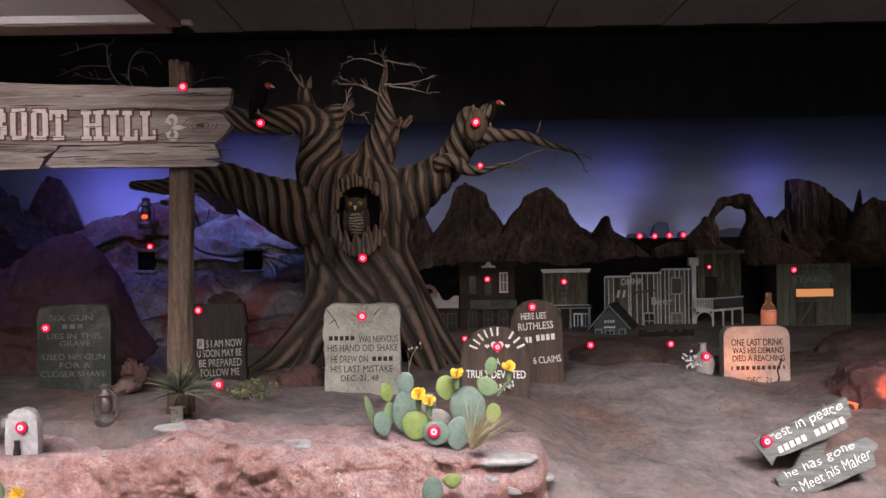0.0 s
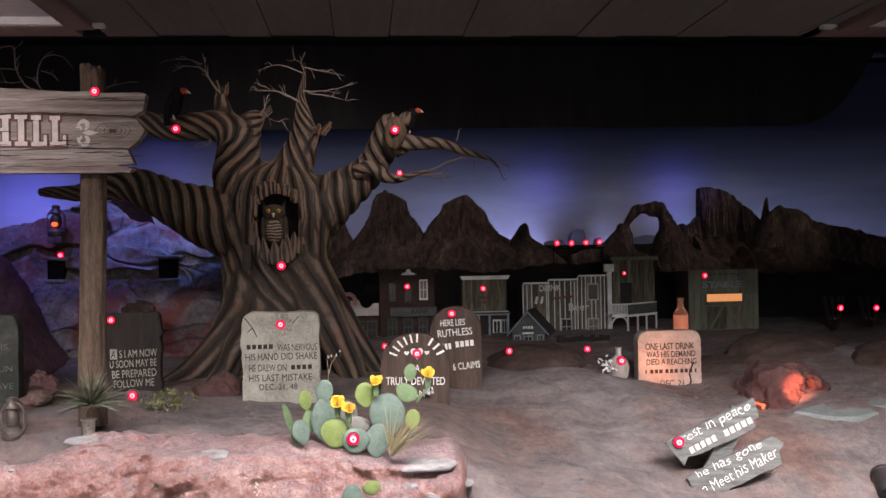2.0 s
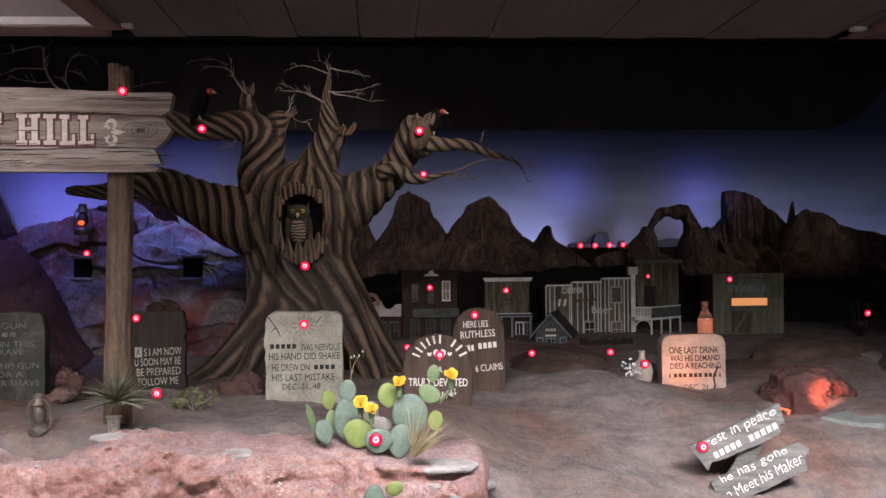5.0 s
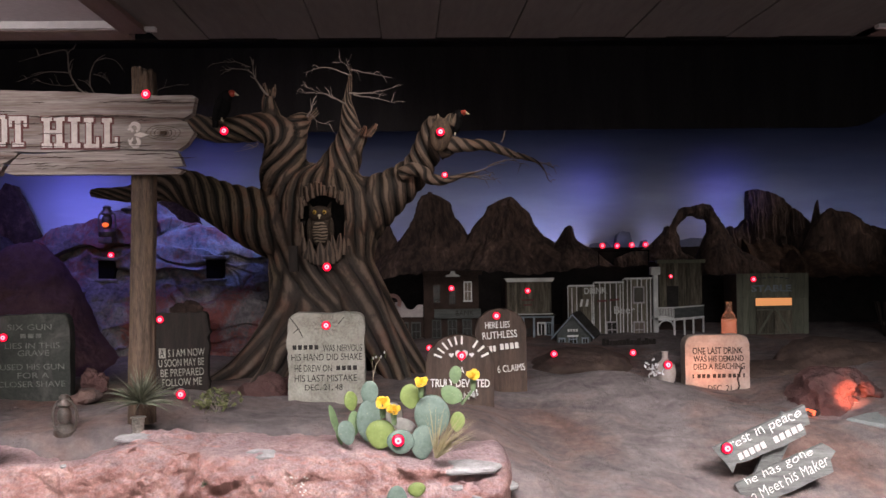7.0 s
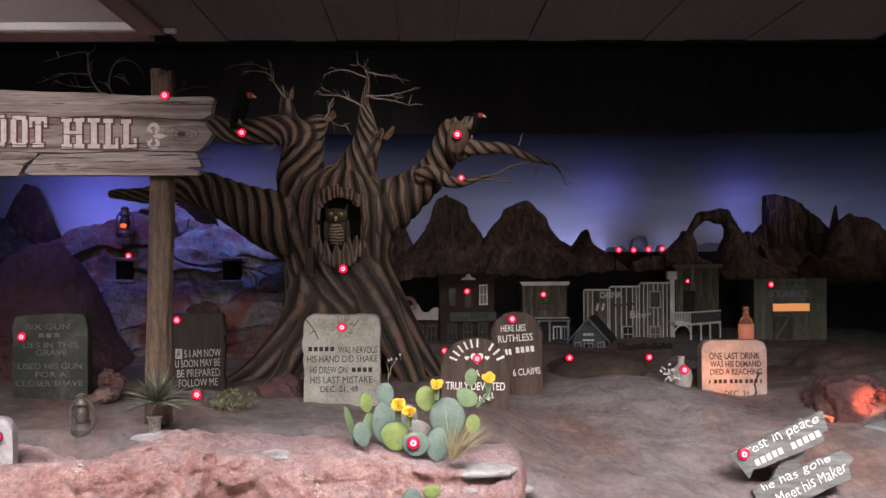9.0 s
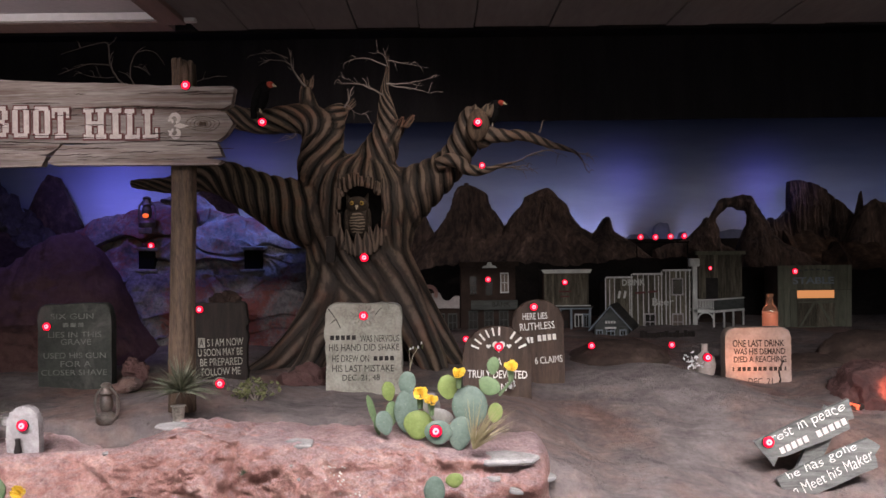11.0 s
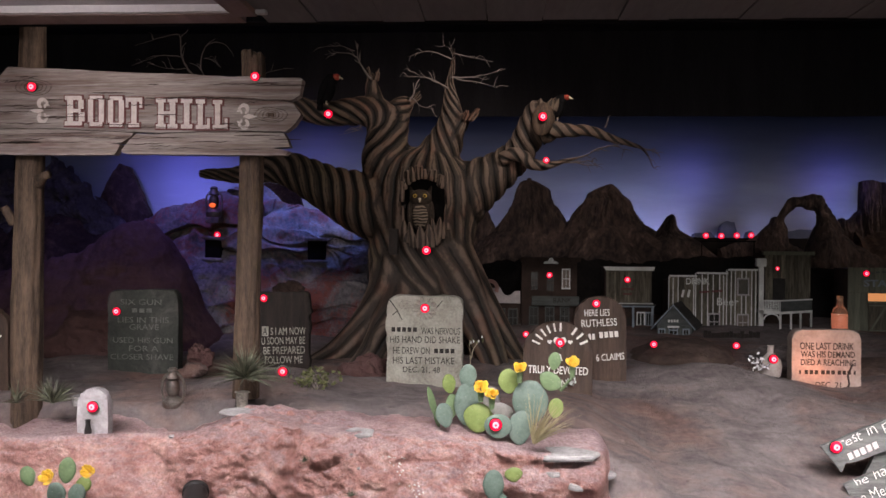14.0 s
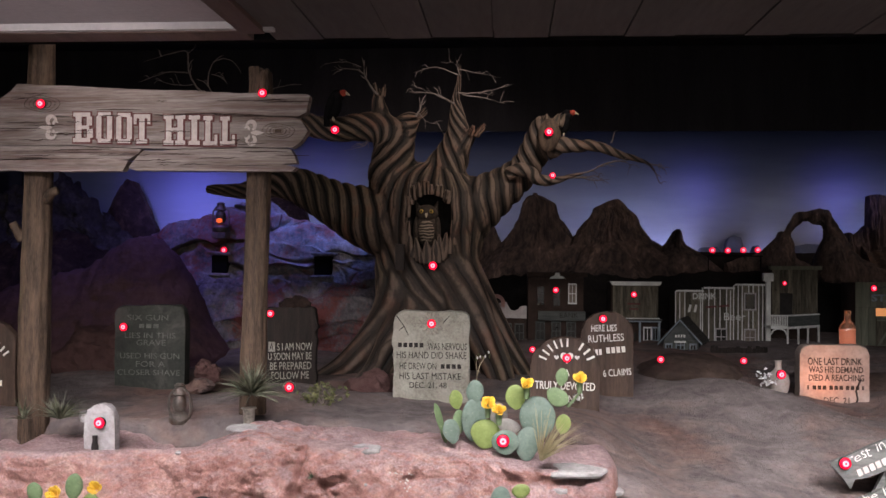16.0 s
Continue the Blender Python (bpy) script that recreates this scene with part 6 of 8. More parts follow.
lettering(stone, "DEC. 21", 1.844, 1.992, 0.739, 0.038, Y - 0.002, INK)
bm = bmesh.new()
for a, b in (((2.059, 5.718, 0.868), (2.03, 5.718, 0.8)), ((2.03, 5.718, 0.8), (2.04, 5.718, 0.748)), ((2.04, 5.718, 0.748), (2.015, 5.718, 0.679))):
    rod(bm, a, b, 0.006, 0.005, 5)
part("crack", bm, INK, stone, "dark crack in the stone")

# dark green stone behind
Y = 5.25
stone = tablet("grave_stone", "dark green-black grave stone with faded letters", "grave stone", -2.284, -1.873, 0.74, 1.288, Y, 0.08, DARKSTONE, 0, 0.05, seed=9, rough=0.006)
lettering(stone, "SIX GUN", -2.21, -1.97, 1.219, 0.032, Y - 0.002, DULLWHITE)
bar(stone, -2.141, -2.027, 1.171, 0.024, Y - 0.002, DULLWHITE, 0, 3)
for txt, a, b, z in (("LIES IN THIS", -2.225, -1.927, 1.117), ("GRAVE", -2.156, -1.985, 1.076), ("USED HIS GUN", -2.252, -1.904, 1), ("FOR A", -2.158, -1.987, 0.953), ("CLOSER SHAVE", -2.267, -1.899, 0.905)):
    lettering(stone, txt, a, b, z, 0.032, Y - 0.002, DULLWHITE)
target(stone, (-2.227, 5.235, 1.165), 0.02)

# dark wooden marker by the post
Y = 5.3
marker = tablet("grave_marker", "dark wooden grave marker with painted white verse", "grave marker", -1.435, -1.122, 0.74, 1.282, Y, 0.05, DARKWOOD, 0.0, 0.02, seed=12, rough=0.012, material_name="board")
for txt, a, b, z in (("S I AM NOW", -1.348, -1.144, 1.056), ("U SOON MAY BE", -1.4, -1.148, 1), ("BE PREPARED", -1.389, -1.149, 0.945), ("FOLLOW ME", -1.38, -1.162, 0.891)):
    lettering(marker, txt, a, b, z, 0.042, Y - 0.002, STONE, 2.0)
bar(marker, -1.399, -1.361, 1.057, 0.056, Y - 0.003, STONE)
lettering(marker, "A", -1.393, -1.368, 1.057, 0.042, Y - 0.0055, INK)
target(marker, (-1.386, 5.285, 1.247), 0.018)

# brown marker with the hearts, half sunk in the ground
Y = 4.9
marker = tablet("grave_marker", "brown wooden grave marker with painted hearts, half sunk", "grave marker", 0.087, 0.445, 0.55, 1.168, Y, 0.05, BROWNWOOD, 0.42, seed=15, rough=0.002, material_name="board")
hx, hz = 0.275, 1.005
arc_bar(marker, hx, hz, 0.135, 163, 82, 0.044, Y - 0.002, WHITE, 6)
arc_bar(marker, hx, hz, 0.135, 65, 16, 0.044, Y - 0.002, WHITE, 3)
for cx_, s in ((0.222, 0.013), (0.275, 0.034), (0.328, 0.013)):
    zc = 1.062
    pts = []
    for k in range(24):
        t = 2 * math.pi * k / 24
        pts.append((cx_ + s * math.sin(t) ** 3, zc + s * (13 * math.cos(t) - 5 * math.cos(2 * t) - 2 * math.cos(3 * t) - math.cos(4 * t)) / 16))
    bm = bmesh.new()
    plate(bm, pts, Y - 0.003, Y - 0.001)
    part("painted_heart", bm, WHITE, marker, smooth=False)
lettering(marker, "A", 0.265, 0.289, 0.982, 0.036, Y - 0.002, WHITE)
lettering(marker, "TRULY DEVOTED", 0.11, 0.421, 0.919, 0.042, Y - 0.002, WHITE, -1.5, 0.012)
lettering(marker, "MAN", 0.219, 0.313, 0.849, 0.036, Y - 0.002, WHITE, -1.5)
target(marker, (hx, Y - 0.012, 1.059), 0.019)

# tall brown marker behind it
Y = 5.15
marker = tablet("grave_marker", "tall brown wooden grave marker with round top", "grave marker", 0.367, 0.65, 0.6, 1.287, Y, 0.05, BROWNWOOD, 0.42, seed=19, rough=0.004, material_name="board")
lettering(marker, "HERE LIES", 0.423, 0.559, 1.195, 0.036, Y - 0.002, WHITE, 2)
lettering(marker, "RUTHLESS", 0.408, 0.599, 1.136, 0.04, Y - 0.002, WHITE, 4)
bar(marker, 0.384, 0.479, 1.059, 0.032, Y - 0.002, WHITE, 5, 5)
bar(marker, 0.504, 0.605, 1.075, 0.032, Y - 0.002, WHITE, 5, 4)
lettering(marker, "6 CLAIMS", 0.489, 0.64, 0.951, 0.038, Y - 0.002, WHITE, 5)
target(marker, (0.484, 5.135, 1.248), 0.018)

# small white marker on the ledge
marker = tablet("small_marker", "small white rounded grave marker on the ledge", "grave marker", -1.874, -1.737, 0.64, 0.929, 3.98, 0.05, WHITESTONE, 0.45, seed=22, rough=0.004)
target(marker, (-1.799, 3.965, 0.851), 0.02)
bm = bmesh.new()
lathe(bm, (-1.814, 3.955, 0.728), ((0.014, 0), (0.016, 0.02), (0.01, 0.05), (0.012, 0.07)), 12)
part("socket", bm, HOUSING, marker, "black lamp socket")

# brown marker at the edge of the scene
Y = 4.6
marker = tablet("grave_marker", "brown wooden grave marker with white letters", "grave marker", -2.827, -2.523, 0.6, 1.246, Y, 0.05, BROWNWOOD, 0.42, seed=25, material_name="board")
arc_bar(marker, -2.676, 0.999, 0.13, 120, 30, 0.036, Y - 0.002, WHITE, 7)
bar(marker, -2.782, -2.591, 0.925, 0.028, Y - 0.002, WHITE, 0, 6)

# two crossed planks on a leaning stake
Y = 4.3
wooden = thing("plank_marker", "two tilted grey planks with white hand-painted words", "grave marker", (1.697, 4.33, 0.481), "grave markers")
bm = bmesh.new()
box(bm, -0.045, 0.045, -0.012, 0.012, -0.35, 0.2)
bmesh.ops.transform(bm, matrix=Matrix.Translation((1.704, 4.34, 0.636)) @ pose(0, 0, 0, 8, 22, 0), verts=bm.verts)
part("stake", bm, GREYWOOD, wooden, "grey wooden stake")
plank(wooden, ((1.495, 0.56), (1.511, 0.606), (1.571, 0.616), (1.688, 0.661), (1.845, 0.731), (1.832, 0.767), (1.861, 0.777), (1.836, 0.866), (1.638, 0.781), (1.405, 0.675)), Y - 0.012, Y + 0.012, GREYWOOD, seed=31)
plank(wooden, ((1.565, 0.392), (1.763, 0.467), (1.967, 0.557), (1.952, 0.615), (1.979, 0.653), (1.922, 0.688), (1.713, 0.603), (1.504, 0.505), (1.529, 0.45)), Y - 0.018, Y + 0.006, GREYWOOD, seed=34)
TILT = 25
lettering(wooden, "rest in peace", 1.496, 1.825, 0.684, 0.058, Y - 0.016, WHITE, TILT, -0.012, shaky=0.16)
bar(wooden, 1.521, 1.647, 0.632, 0.03, Y - 0.016, CREAM, TILT, 5)
bar(wooden, 1.689, 1.822, 0.707, 0.03, Y - 0.016, CREAM, TILT, 5)
lettering(wooden, "he has gone", 1.561, 1.875, 0.512, 0.054, Y - 0.022, WHITE, TILT, -0.012, shaky=0.16)
lettering(wooden, "to Meet his Maker", 1.565, 1.947, 0.439, 0.05, Y - 0.022, WHITE, TILT, -0.012, shaky=0.16)
target(wooden, (1.464, 4.275, 0.677), 0.022)

# lamps on the tree and loose on the ground
target(tree, (-1.094, 5.68, 2.351), 0.022)
target(tree, (0.21, 5.68, 2.334), 0.022)
target(tree, (-0.481, 5.6, 1.524), 0.022)
target(tree, (0.232, 5.66, 2.07), 0.016)
for at in ((0.981, 6.3, 0.905), (1.569, 6.5, 0.882), (0.151, 6.9, 0.9)):
    target(None, at, 0.02)
rail = thing("target_rail", "thin black rail carrying four red target lamps", "rail", (1.934, 8.35, 0.803), "shooting targets")
rail_z = 1.615
part("bar", boxed(1.713, 2.185, 8.35, 8.37, rail_z - 0.026, rail_z - 0.016), VELVET, rail)
for rx in (1.723, 2.174):
    part("upright", boxed(rx - 0.004, rx + 0.004, 8.371, 8.377, 0.8, rail_z - 0.016), VELVET, rail)
for at in ((1.75, 8.34, 1.643), (1.883, 8.34, 1.641), (2.016, 8.34, 1.645), (2.139, 8.34, 1.648)):
    target(rail, at, 0.022)

# ---- arch ----
arch = thing("rock_arch", "brown natural rock arch with sloping foot", "rock arch", (2.682, 8.8, 0.8))


def rough_tube(bm, points, seg=28, steps=9, rough=0.4, seed=0.0):
    path = smooth_path(points, steps)
    up = Vector((0, -1, 0.01))
    rows = []
    for i, p in enumerate(path):
        c = Vector(p[:3])
        d = (Vector(path[min(len(path) - 1, i + 1)][:3]) - Vector(path[max(0, i - 1)][:3])).normalized()
        side = d.cross(up).normalized()
        up = side.cross(d).normalized()
        row = []
        for k in range(seg):
            th = 2 * math.pi * k / seg
            n = side * math.cos(th) + up * math.sin(th)
            q = c + n * p[3]
            row.append(bm.verts.new(c + n * p[3] * (1 + rough * fractal(q.x * 11, q.y * 11, q.z * 8 + seed, 4))))
        rows.append(row)
    for a, b in zip(rows, rows[1:]):
        for k in range(seg):
            bm.faces.new((a[k], a[(k + 1) % seg], b[(k + 1) % seg], b[k]))
    bm.faces.new(rows[0])
    bm.faces.new(rows[-1])
    return bm


bm = rough_tube(bmesh.new(), ((*(2.433, 8.85, 1.459), 0.181), (*(2.519, 8.85, 1.642), 0.091), (*(2.526, 8.85, 1.784), 0.048), (*(2.572, 8.85, 1.87), 0.035), (*(2.65, 8.85, 1.946), 0.048), (*(2.762, 8.85, 1.961), 0.053), (*(2.867, 8.85, 1.955), 0.069), (*(2.922, 8.85, 1.878), 0.064), (*(2.954, 8.85, 1.768), 0.085), (*(2.969, 8.85, 1.67), 0.107), (*(2.978, 8.85, 1.533), 0.155), (*(3.01, 8.85, 1.396), 0.213)), seed=4)
part("span", bm, MESA, arch, angle=180)
part("west_foot", relief_hill(((1.994, 1.53), (2.241, 1.607), (2.34, 1.66), (2.446, 1.762), (2.491, 1.815), (2.545, 1.793), (2.582, 1.663), (2.625, 1.587), (2.724, 1.526), (2.872, 1.453)), 0.8, 8.85, 0.3, 0.08, 7, 0.02, 61, 100, 40), MESA, arch, angle=60)
part("east_foot", relief_hill(((2.751, 1.429), (2.786, 1.563), (2.82, 1.68), (2.865, 1.766), (2.932, 1.808), (2.997, 1.764), (3.018, 1.694), (3.17, 1.596), (3.35, 1.486), (3.537, 1.403), (3.719, 1.335)), 0.8, 8.78, 0.4, 0.12, 6, 0.025, 67, 110, 40), MESA, arch, angle=60)

# ---- the model town ----
def front(name, label, x0, x1, z0, z1, y, depth, material, group="model town"):
    ob = thing(name, label, "building", ((x0 + x1) / 2, y + depth / 2, z0), group)
    part("wall", boxed(x0, x1, y, y + depth, z0, z1, bevel=0.004), material, ob)
    return ob


def boards(ob, x0, x1, z0, z1, y, material, width=0.045, seed=0, name="board", rag=0.012, batten=False):
    random.seed(seed)
    x = x0
    while x < x1 - 0.008:
        w = min(width * random.uniform(0.75, 1.25), x1 - x)
        part(name, boxed(x + 0.0015, x + w - 0.0015, y - 0.008 - random.uniform(0, 0.003), y - 0.0005, z0, z1 + random.uniform(-rag, rag)), material, ob, smooth=False)
        if batten and random.random() < 0.9:
            part("batten", boxed(x - 0.004, x + 0.003, y - 0.016, y - 0.0112, z0, z1 + random.uniform(-rag, rag)), TOWNTRIM, ob, smooth=False)
        x += w


def window(ob, x, z, w, h, y, frame_material, pane_material, bars=True):
    pane = part("window", boxed(x - w / 2, x + w / 2, y - 0.013, y - 0.0045, z - h / 2, z + h / 2), pane_material, ob, smooth=False)
    t = 0.008
    for a, b, c, d in ((-w / 2 - t, w / 2 + t, h / 2, h / 2 + t * 1.4), (-w / 2 - t * 1.3, w / 2 + t * 1.3, -h / 2 - t * 1.5, -h / 2), (-w / 2 - t, -w / 2, -h / 2, h / 2), (w / 2, w / 2 + t, -h / 2, h / 2)):
        part("window_frame", boxed(x + a, x + b, y - 0.022, y - 0.0095, z + c, z + d), frame_material, pane, smooth=False)
    if bars:
        part("glazing_bar", boxed(x - 0.002, x + 0.002, y - 0.018, y - 0.0132, z - h / 2, z + h / 2), frame_material, pane, smooth=False)
        part("glazing_bar", boxed(x - w / 2, x - 0.0021, y - 0.018, y - 0.0132, z - 0.003, z + 0.003), frame_material, pane, smooth=False)
        part("glazing_bar", boxed(x + 0.0021, x + w / 2, y - 0.018, y - 0.0132, z - 0.003, z + 0.003), frame_material, pane, smooth=False)
    return pane


# mission front
Y = 7.55
mission = front("mission", "small adobe mission with white scalloped parapet", -0.158, 0.125, 0.72, 1.087, Y, 0.25, TOWNBRICK)
pts = [(-0.108, 1.087), (0.119, 1.084), (0.12, 1.183), (0.079, 1.184)] + [(0.02 + 0.045 * math.cos(a), 1.185 - 0.04 * math.sin(a)) for a in [math.pi * k / 8 for k in range(1, 8)]] + [(-0.042, 1.213), (-0.106, 1.205)]
bm = bmesh.new()
plate(bm, pts, Y - 0.03, Y - 0.001)
part("parapet", bm, ADOBE, mission, "white scalloped parapet", smooth=False)
bm = bmesh.new()
ring = [radians(-30 + 240 * k / 20) for k in range(21)]
rx, rz = -0.124, 1.205
plate(bm, [(rx + 0.072 * math.cos(a), rz + 0.072 * math.sin(a)) for a in ring] + [(rx + 0.042 * math.cos(a), rz + 0.042 * math.sin(a)) for a in reversed(ring)], Y - 0.06, Y - 0.031)
part("bell_arch", bm, TERRACOTTA, mission, "pink bell arch", smooth=False)
part("bell_wall", boxed(rx - 0.05, rx + 0.04, Y - 0.029, Y + 0.02, 0.9, rz + 0.02), TOWNBRICK, mission)
for wx in (-0.037, 0.062):
    window(mission, wx, 0.968, 0.06, 0.13, Y, BLUEGREY, DARKPANE)
target(mission, (-0.124, 7.48, 1.171), 0.022)

# two-storey brick hotel
Y = 7.5
hotel = front("hotel", "dark brick two-storey hotel with a sign band", 0.128, 0.567, 0.72, 1.433, Y, 0.3, TOWNBRICK)
part("cornice", boxed(0.119, 0.594, Y - 0.03, Y + 0.02, 1.419, 1.456, bevel=0.004), TOWNBRICK, hotel)
bm = bmesh.new()
px, pz = 0.359, 1.406
plate(bm, [(px - 0.06, pz), (px + 0.06, pz), (px + 0.05, pz + 0.015), (px + 0.022, pz + 0.022), (px + 0.014, pz + 0.045), (px - 0.014, pz + 0.045), (px - 0.022, pz + 0.022), (px - 0.05, pz + 0.015)], Y - 0.045, Y - 0.031)
part("pediment", bm, TOWNTRIM, hotel, "small pale pediment", smooth=False)
for wx, wz in ((0.23, 1.268), (0.356, 1.257), (0.479, 1.286)):
    window(hotel, wx, wz, 0.05, 0.14, Y, TOWNTRIM if wx > px else TOWNBRICK, DIMPANE if wx > px else DARKPANE)
for wx in (0.226, 0.352, 0.47):
    window(hotel, wx, 0.99, 0.06, 0.13, Y, BLUEGREY, DARKPANE)
part("sign_band", boxed(0.209, 0.58, Y - 0.05, Y - 0.014, 1.075, 1.148, bevel=0.003), BLUEGREY, hotel, "blue-grey sign band")
lettering(hotel, "BANK", 0.379, 0.523, 1.115, 0.04, Y - 0.052, INK, 2)
target(hotel, (0.347, 7.46, 1.315), 0.02)

# general store with a wide cornice
store = front("store", "grey boarded store with a tall false front", 0.784, 1.151, 0.72, 1.378, Y, 0.3, TOWNBRICK)
boards(store, 0.796, 1.153, 1.098, 1.36, Y, TOWNWOOD, 0.03, 3, rag=0.001)
bm = bmesh.new()
zt = 1.387
plate(bm, [(0.792, zt - 0.03), (1.159, zt - 0.03), (1.173, zt), (0.77, zt)], Y - 0.05, Y - 0.013)
part("cornice", bm, TOWNTRIM, store, "pale projecting cornice", smooth=False)
part("ledge", boxed(0.843, 1.159, Y - 0.05, Y - 0.002, 1.084, 1.1), TOWNTRIM, store)
part("doorway", boxed(0.935, 0.985, Y - 0.006, Y - 0.001, 0.826, 0.98), INK, store, "dark doorway")
window(store, 1.068, 0.925, 0.05, 0.19, Y, TOWNTRIM, DARKPANE)
window(store, 1.128, 0.925, 0.034, 0.19, Y, BLUETRIM, DARKPANE)
window(store, 0.868, 0.95, 0.05, 0.16, Y, BLUETRIM, DARKPANE)
for px in (0.812, 0.916, 1.002, 1.152):
    part("porch_post", boxed(px - 0.008, px + 0.008, Y - 0.07, Y - 0.056, 0.74, 1.07, bevel=0.002), BLUETRIM, store, "thin blue-grey porch post")
part("porch_beam", boxed(0.8, 1.165, Y - 0.072, Y - 0.052, 1.071, 1.083), BLUETRIM, store)
part("porch_roof", boxed(0.79, 1.175, Y - 0.085, Y - 0.0505, 1.0835, 1.095), ROOFING, store, "dark porch roof")
part("step", boxed(0.8, 1.165, Y - 0.09, Y - 0.014, 0.72, 0.8), BLUEGREY, store, "low boarded step")
for bz, bw in ((1.211, 0.1), (1.171, 0.07)):
    bar(store, 0.961 - bw / 2, 0.961 + bw / 2, bz, 0.012, Y - 0.014, MAROON)
target(store, (0.959, 7.47, 1.285), 0.02)

# small gabled cabin, its roof running back at a slant
Y = 7.2
cx, wl = 1.277, 0.13
cabin = thing("cabin", "small gabled cabin with blue-grey boards and shingled roof", "building", (cx, 7.35, 0.85), "model town")
zb, ze, zp = 0.78, 0.958, 1.1
SLANT = Matrix(((1, 0.36, 0, -0.36 * Y), (0, 1, 0, 0), (0, 0, 1, 0), (0, 0, 0, 1)))


def cabin_part(name, bm, material, label=""):
    bmesh.ops.transform(bm, matrix=SLANT, verts=bm.verts)
    return part(name, bm, material, cabin, label, smooth=False)


bm = bmesh.new()
plate(bm, [(cx - wl, zb), (cx + wl, zb), (cx + wl, ze), (cx, zp), (cx - wl, ze)], Y, Y + 0.32)
cabin_part("wall", bm, BLUEGREY)
for sgn in (-1, 1):
    bm = bmesh.new()
    plate(bm, [(cx, zp + 0.004), (cx, zp + 0.02), (cx + sgn * (wl + 0.035), ze - 0.022), (cx + sgn * (wl + 0.035), ze - 0.038)], Y - 0.04, Y + 0.33)
    slope = cabin_part("roof_slope", bm, ROOFING, "dark shingled roof slope")
    for k in range(6):
        t0, t1 = k / 6, (k + 1) / 6 + 0.03
        bm = bmesh.new()
        plate(bm, [(cx + sgn * (wl + 0.035) * t0, zp + 0.022 - (zp - ze + 0.042) * t0), (cx + sgn * (wl + 0.035) * t1, zp + 0.027 - (zp - ze + 0.042) * t1), (cx + sgn * (wl + 0.035) * t1, zp + 0.0225 - (zp - ze + 0.042) * t1), (cx + sgn * (wl + 0.035) * t0, zp + 0.0205 - (zp - ze + 0.042) * t0)], Y - 0.042, Y + 0.328)
        bmesh.ops.transform(bm, matrix=SLANT, verts=bm.verts)
        part("shingle_course", bm, ROOFING, slope, smooth=False)
    bm = bmesh.new()
    plate(bm, [(cx, zp + 0.004), (cx, zp + 0.016), (cx + sgn * (wl + 0.035), ze - 0.026), (cx + sgn * (wl + 0.035), ze - 0.038)], Y - 0.052, Y - 0.043)
    cabin_part("bargeboard", bm, BLUETRIM)
random.seed(9)
x = cx - wl + 0.004
while x < cx + wl - 0.02:
    w = random.uniform(0.022, 0.034)
    cabin_part("board", boxed(x, x + w - 0.004, Y - 0.009 - random.uniform(0, 0.003), Y - 0.0005, zb, ze - 0.008), DIMBOARD)
    x += w
cabin_part("name_board", boxed(cx - 0.055, cx + 0.05, Y - 0.03, Y - 0.013, ze + 0.012, ze + 0.05), BLUEGREY, "small blue-grey name board")
for k in range(4):
    cabin_part("painted_bar", boxed(cx - 0.04 + 0.021 * k, cx - 0.026 + 0.021 * k, Y - 0.034, Y - 0.0305, ze + 0.02, ze + 0.04), DIMTRIM)
cabin_part("lintel", boxed(cx - 0.045, cx + 0.04, Y - 0.026, Y - 0.0125, ze - 0.022, ze - 0.008), TOWNTRIM)
door = cabin_part("door", boxed(cx - 0.035, cx + 0.03, Y - 0.018, Y - 0.012, zb, ze - 0.024), DARKPANE, "glazed cabin door")
for k in range(4):
    bm = boxed(cx - 0.035, cx + 0.03, Y - 0.023, Y - 0.0185, zb + 0.03 + 0.035 * k, zb + 0.038 + 0.035 * k)
    bmesh.ops.transform(bm, matrix=SLANT, verts=bm.verts)
    part("glazing_bar", bm, BLUETRIM, door, smooth=False)
for wx in (-0.035, -0.002, 0.026):
    bm = boxed(cx + wx, cx + wx + 0.006, Y - 0.0275, Y - 0.0235, zb, ze - 0.025)
    bmesh.ops.transform(bm, matrix=SLANT, verts=bm.verts)
    part("glazing_bar", bm, BLUETRIM, door, smooth=False)
for wx in (-0.095, 0.085):
    window(cabin, cx + wx, ze - 0.075, 0.036, 0.075, Y - 0.006, BLUETRIM, DARKPANE)

# saloon with a stepped boarded side
Y = 7.5
saloon = front("saloon", "grey plank saloon with stepped top and pale window frames", 1.286, 1.969, 0.72, 1.281, Y, 0.3, TOWNBRICK)
part("wall", boxed(1.501, 1.976, Y + 0.0005, Y + 0.29, 1.177, 1.313), TOWNBRICK, saloon)
boards(saloon, 1.286, 1.494, 0.76, 1.313, Y, TOWNWOOD, 0.04, 1, batten=True)
boards(saloon, 1.494, 1.734, 0.76, 1.336, Y, TOWNWOOD, 0.04, 2, batten=True)
boards(saloon, 1.734, 1.969, 0.76, 1.364, Y, TOWNWOOD, 0.04, 3, rag=0.003, batten=True)
for a, b, z in ((1.289, 1.502, 1.317), (1.502, 1.742, 1.341), (1.742, 1.987, 1.369)):
    part("top_rail", boxed(a, b, Y - 0.02, Y - 0.0125, z - 0.006, z + 0.008), TOWNTRIM, saloon, smooth=False)
for wx, wz, pm in ((1.858, 1.238, DARKPANE), (1.637, 0.96, DARKPANE), (1.858, 0.957, DIMPANE)):
    window(saloon, wx, wz, 0.075, 0.115, Y - 0.006, ADOBE, pm, wz < 1.1)
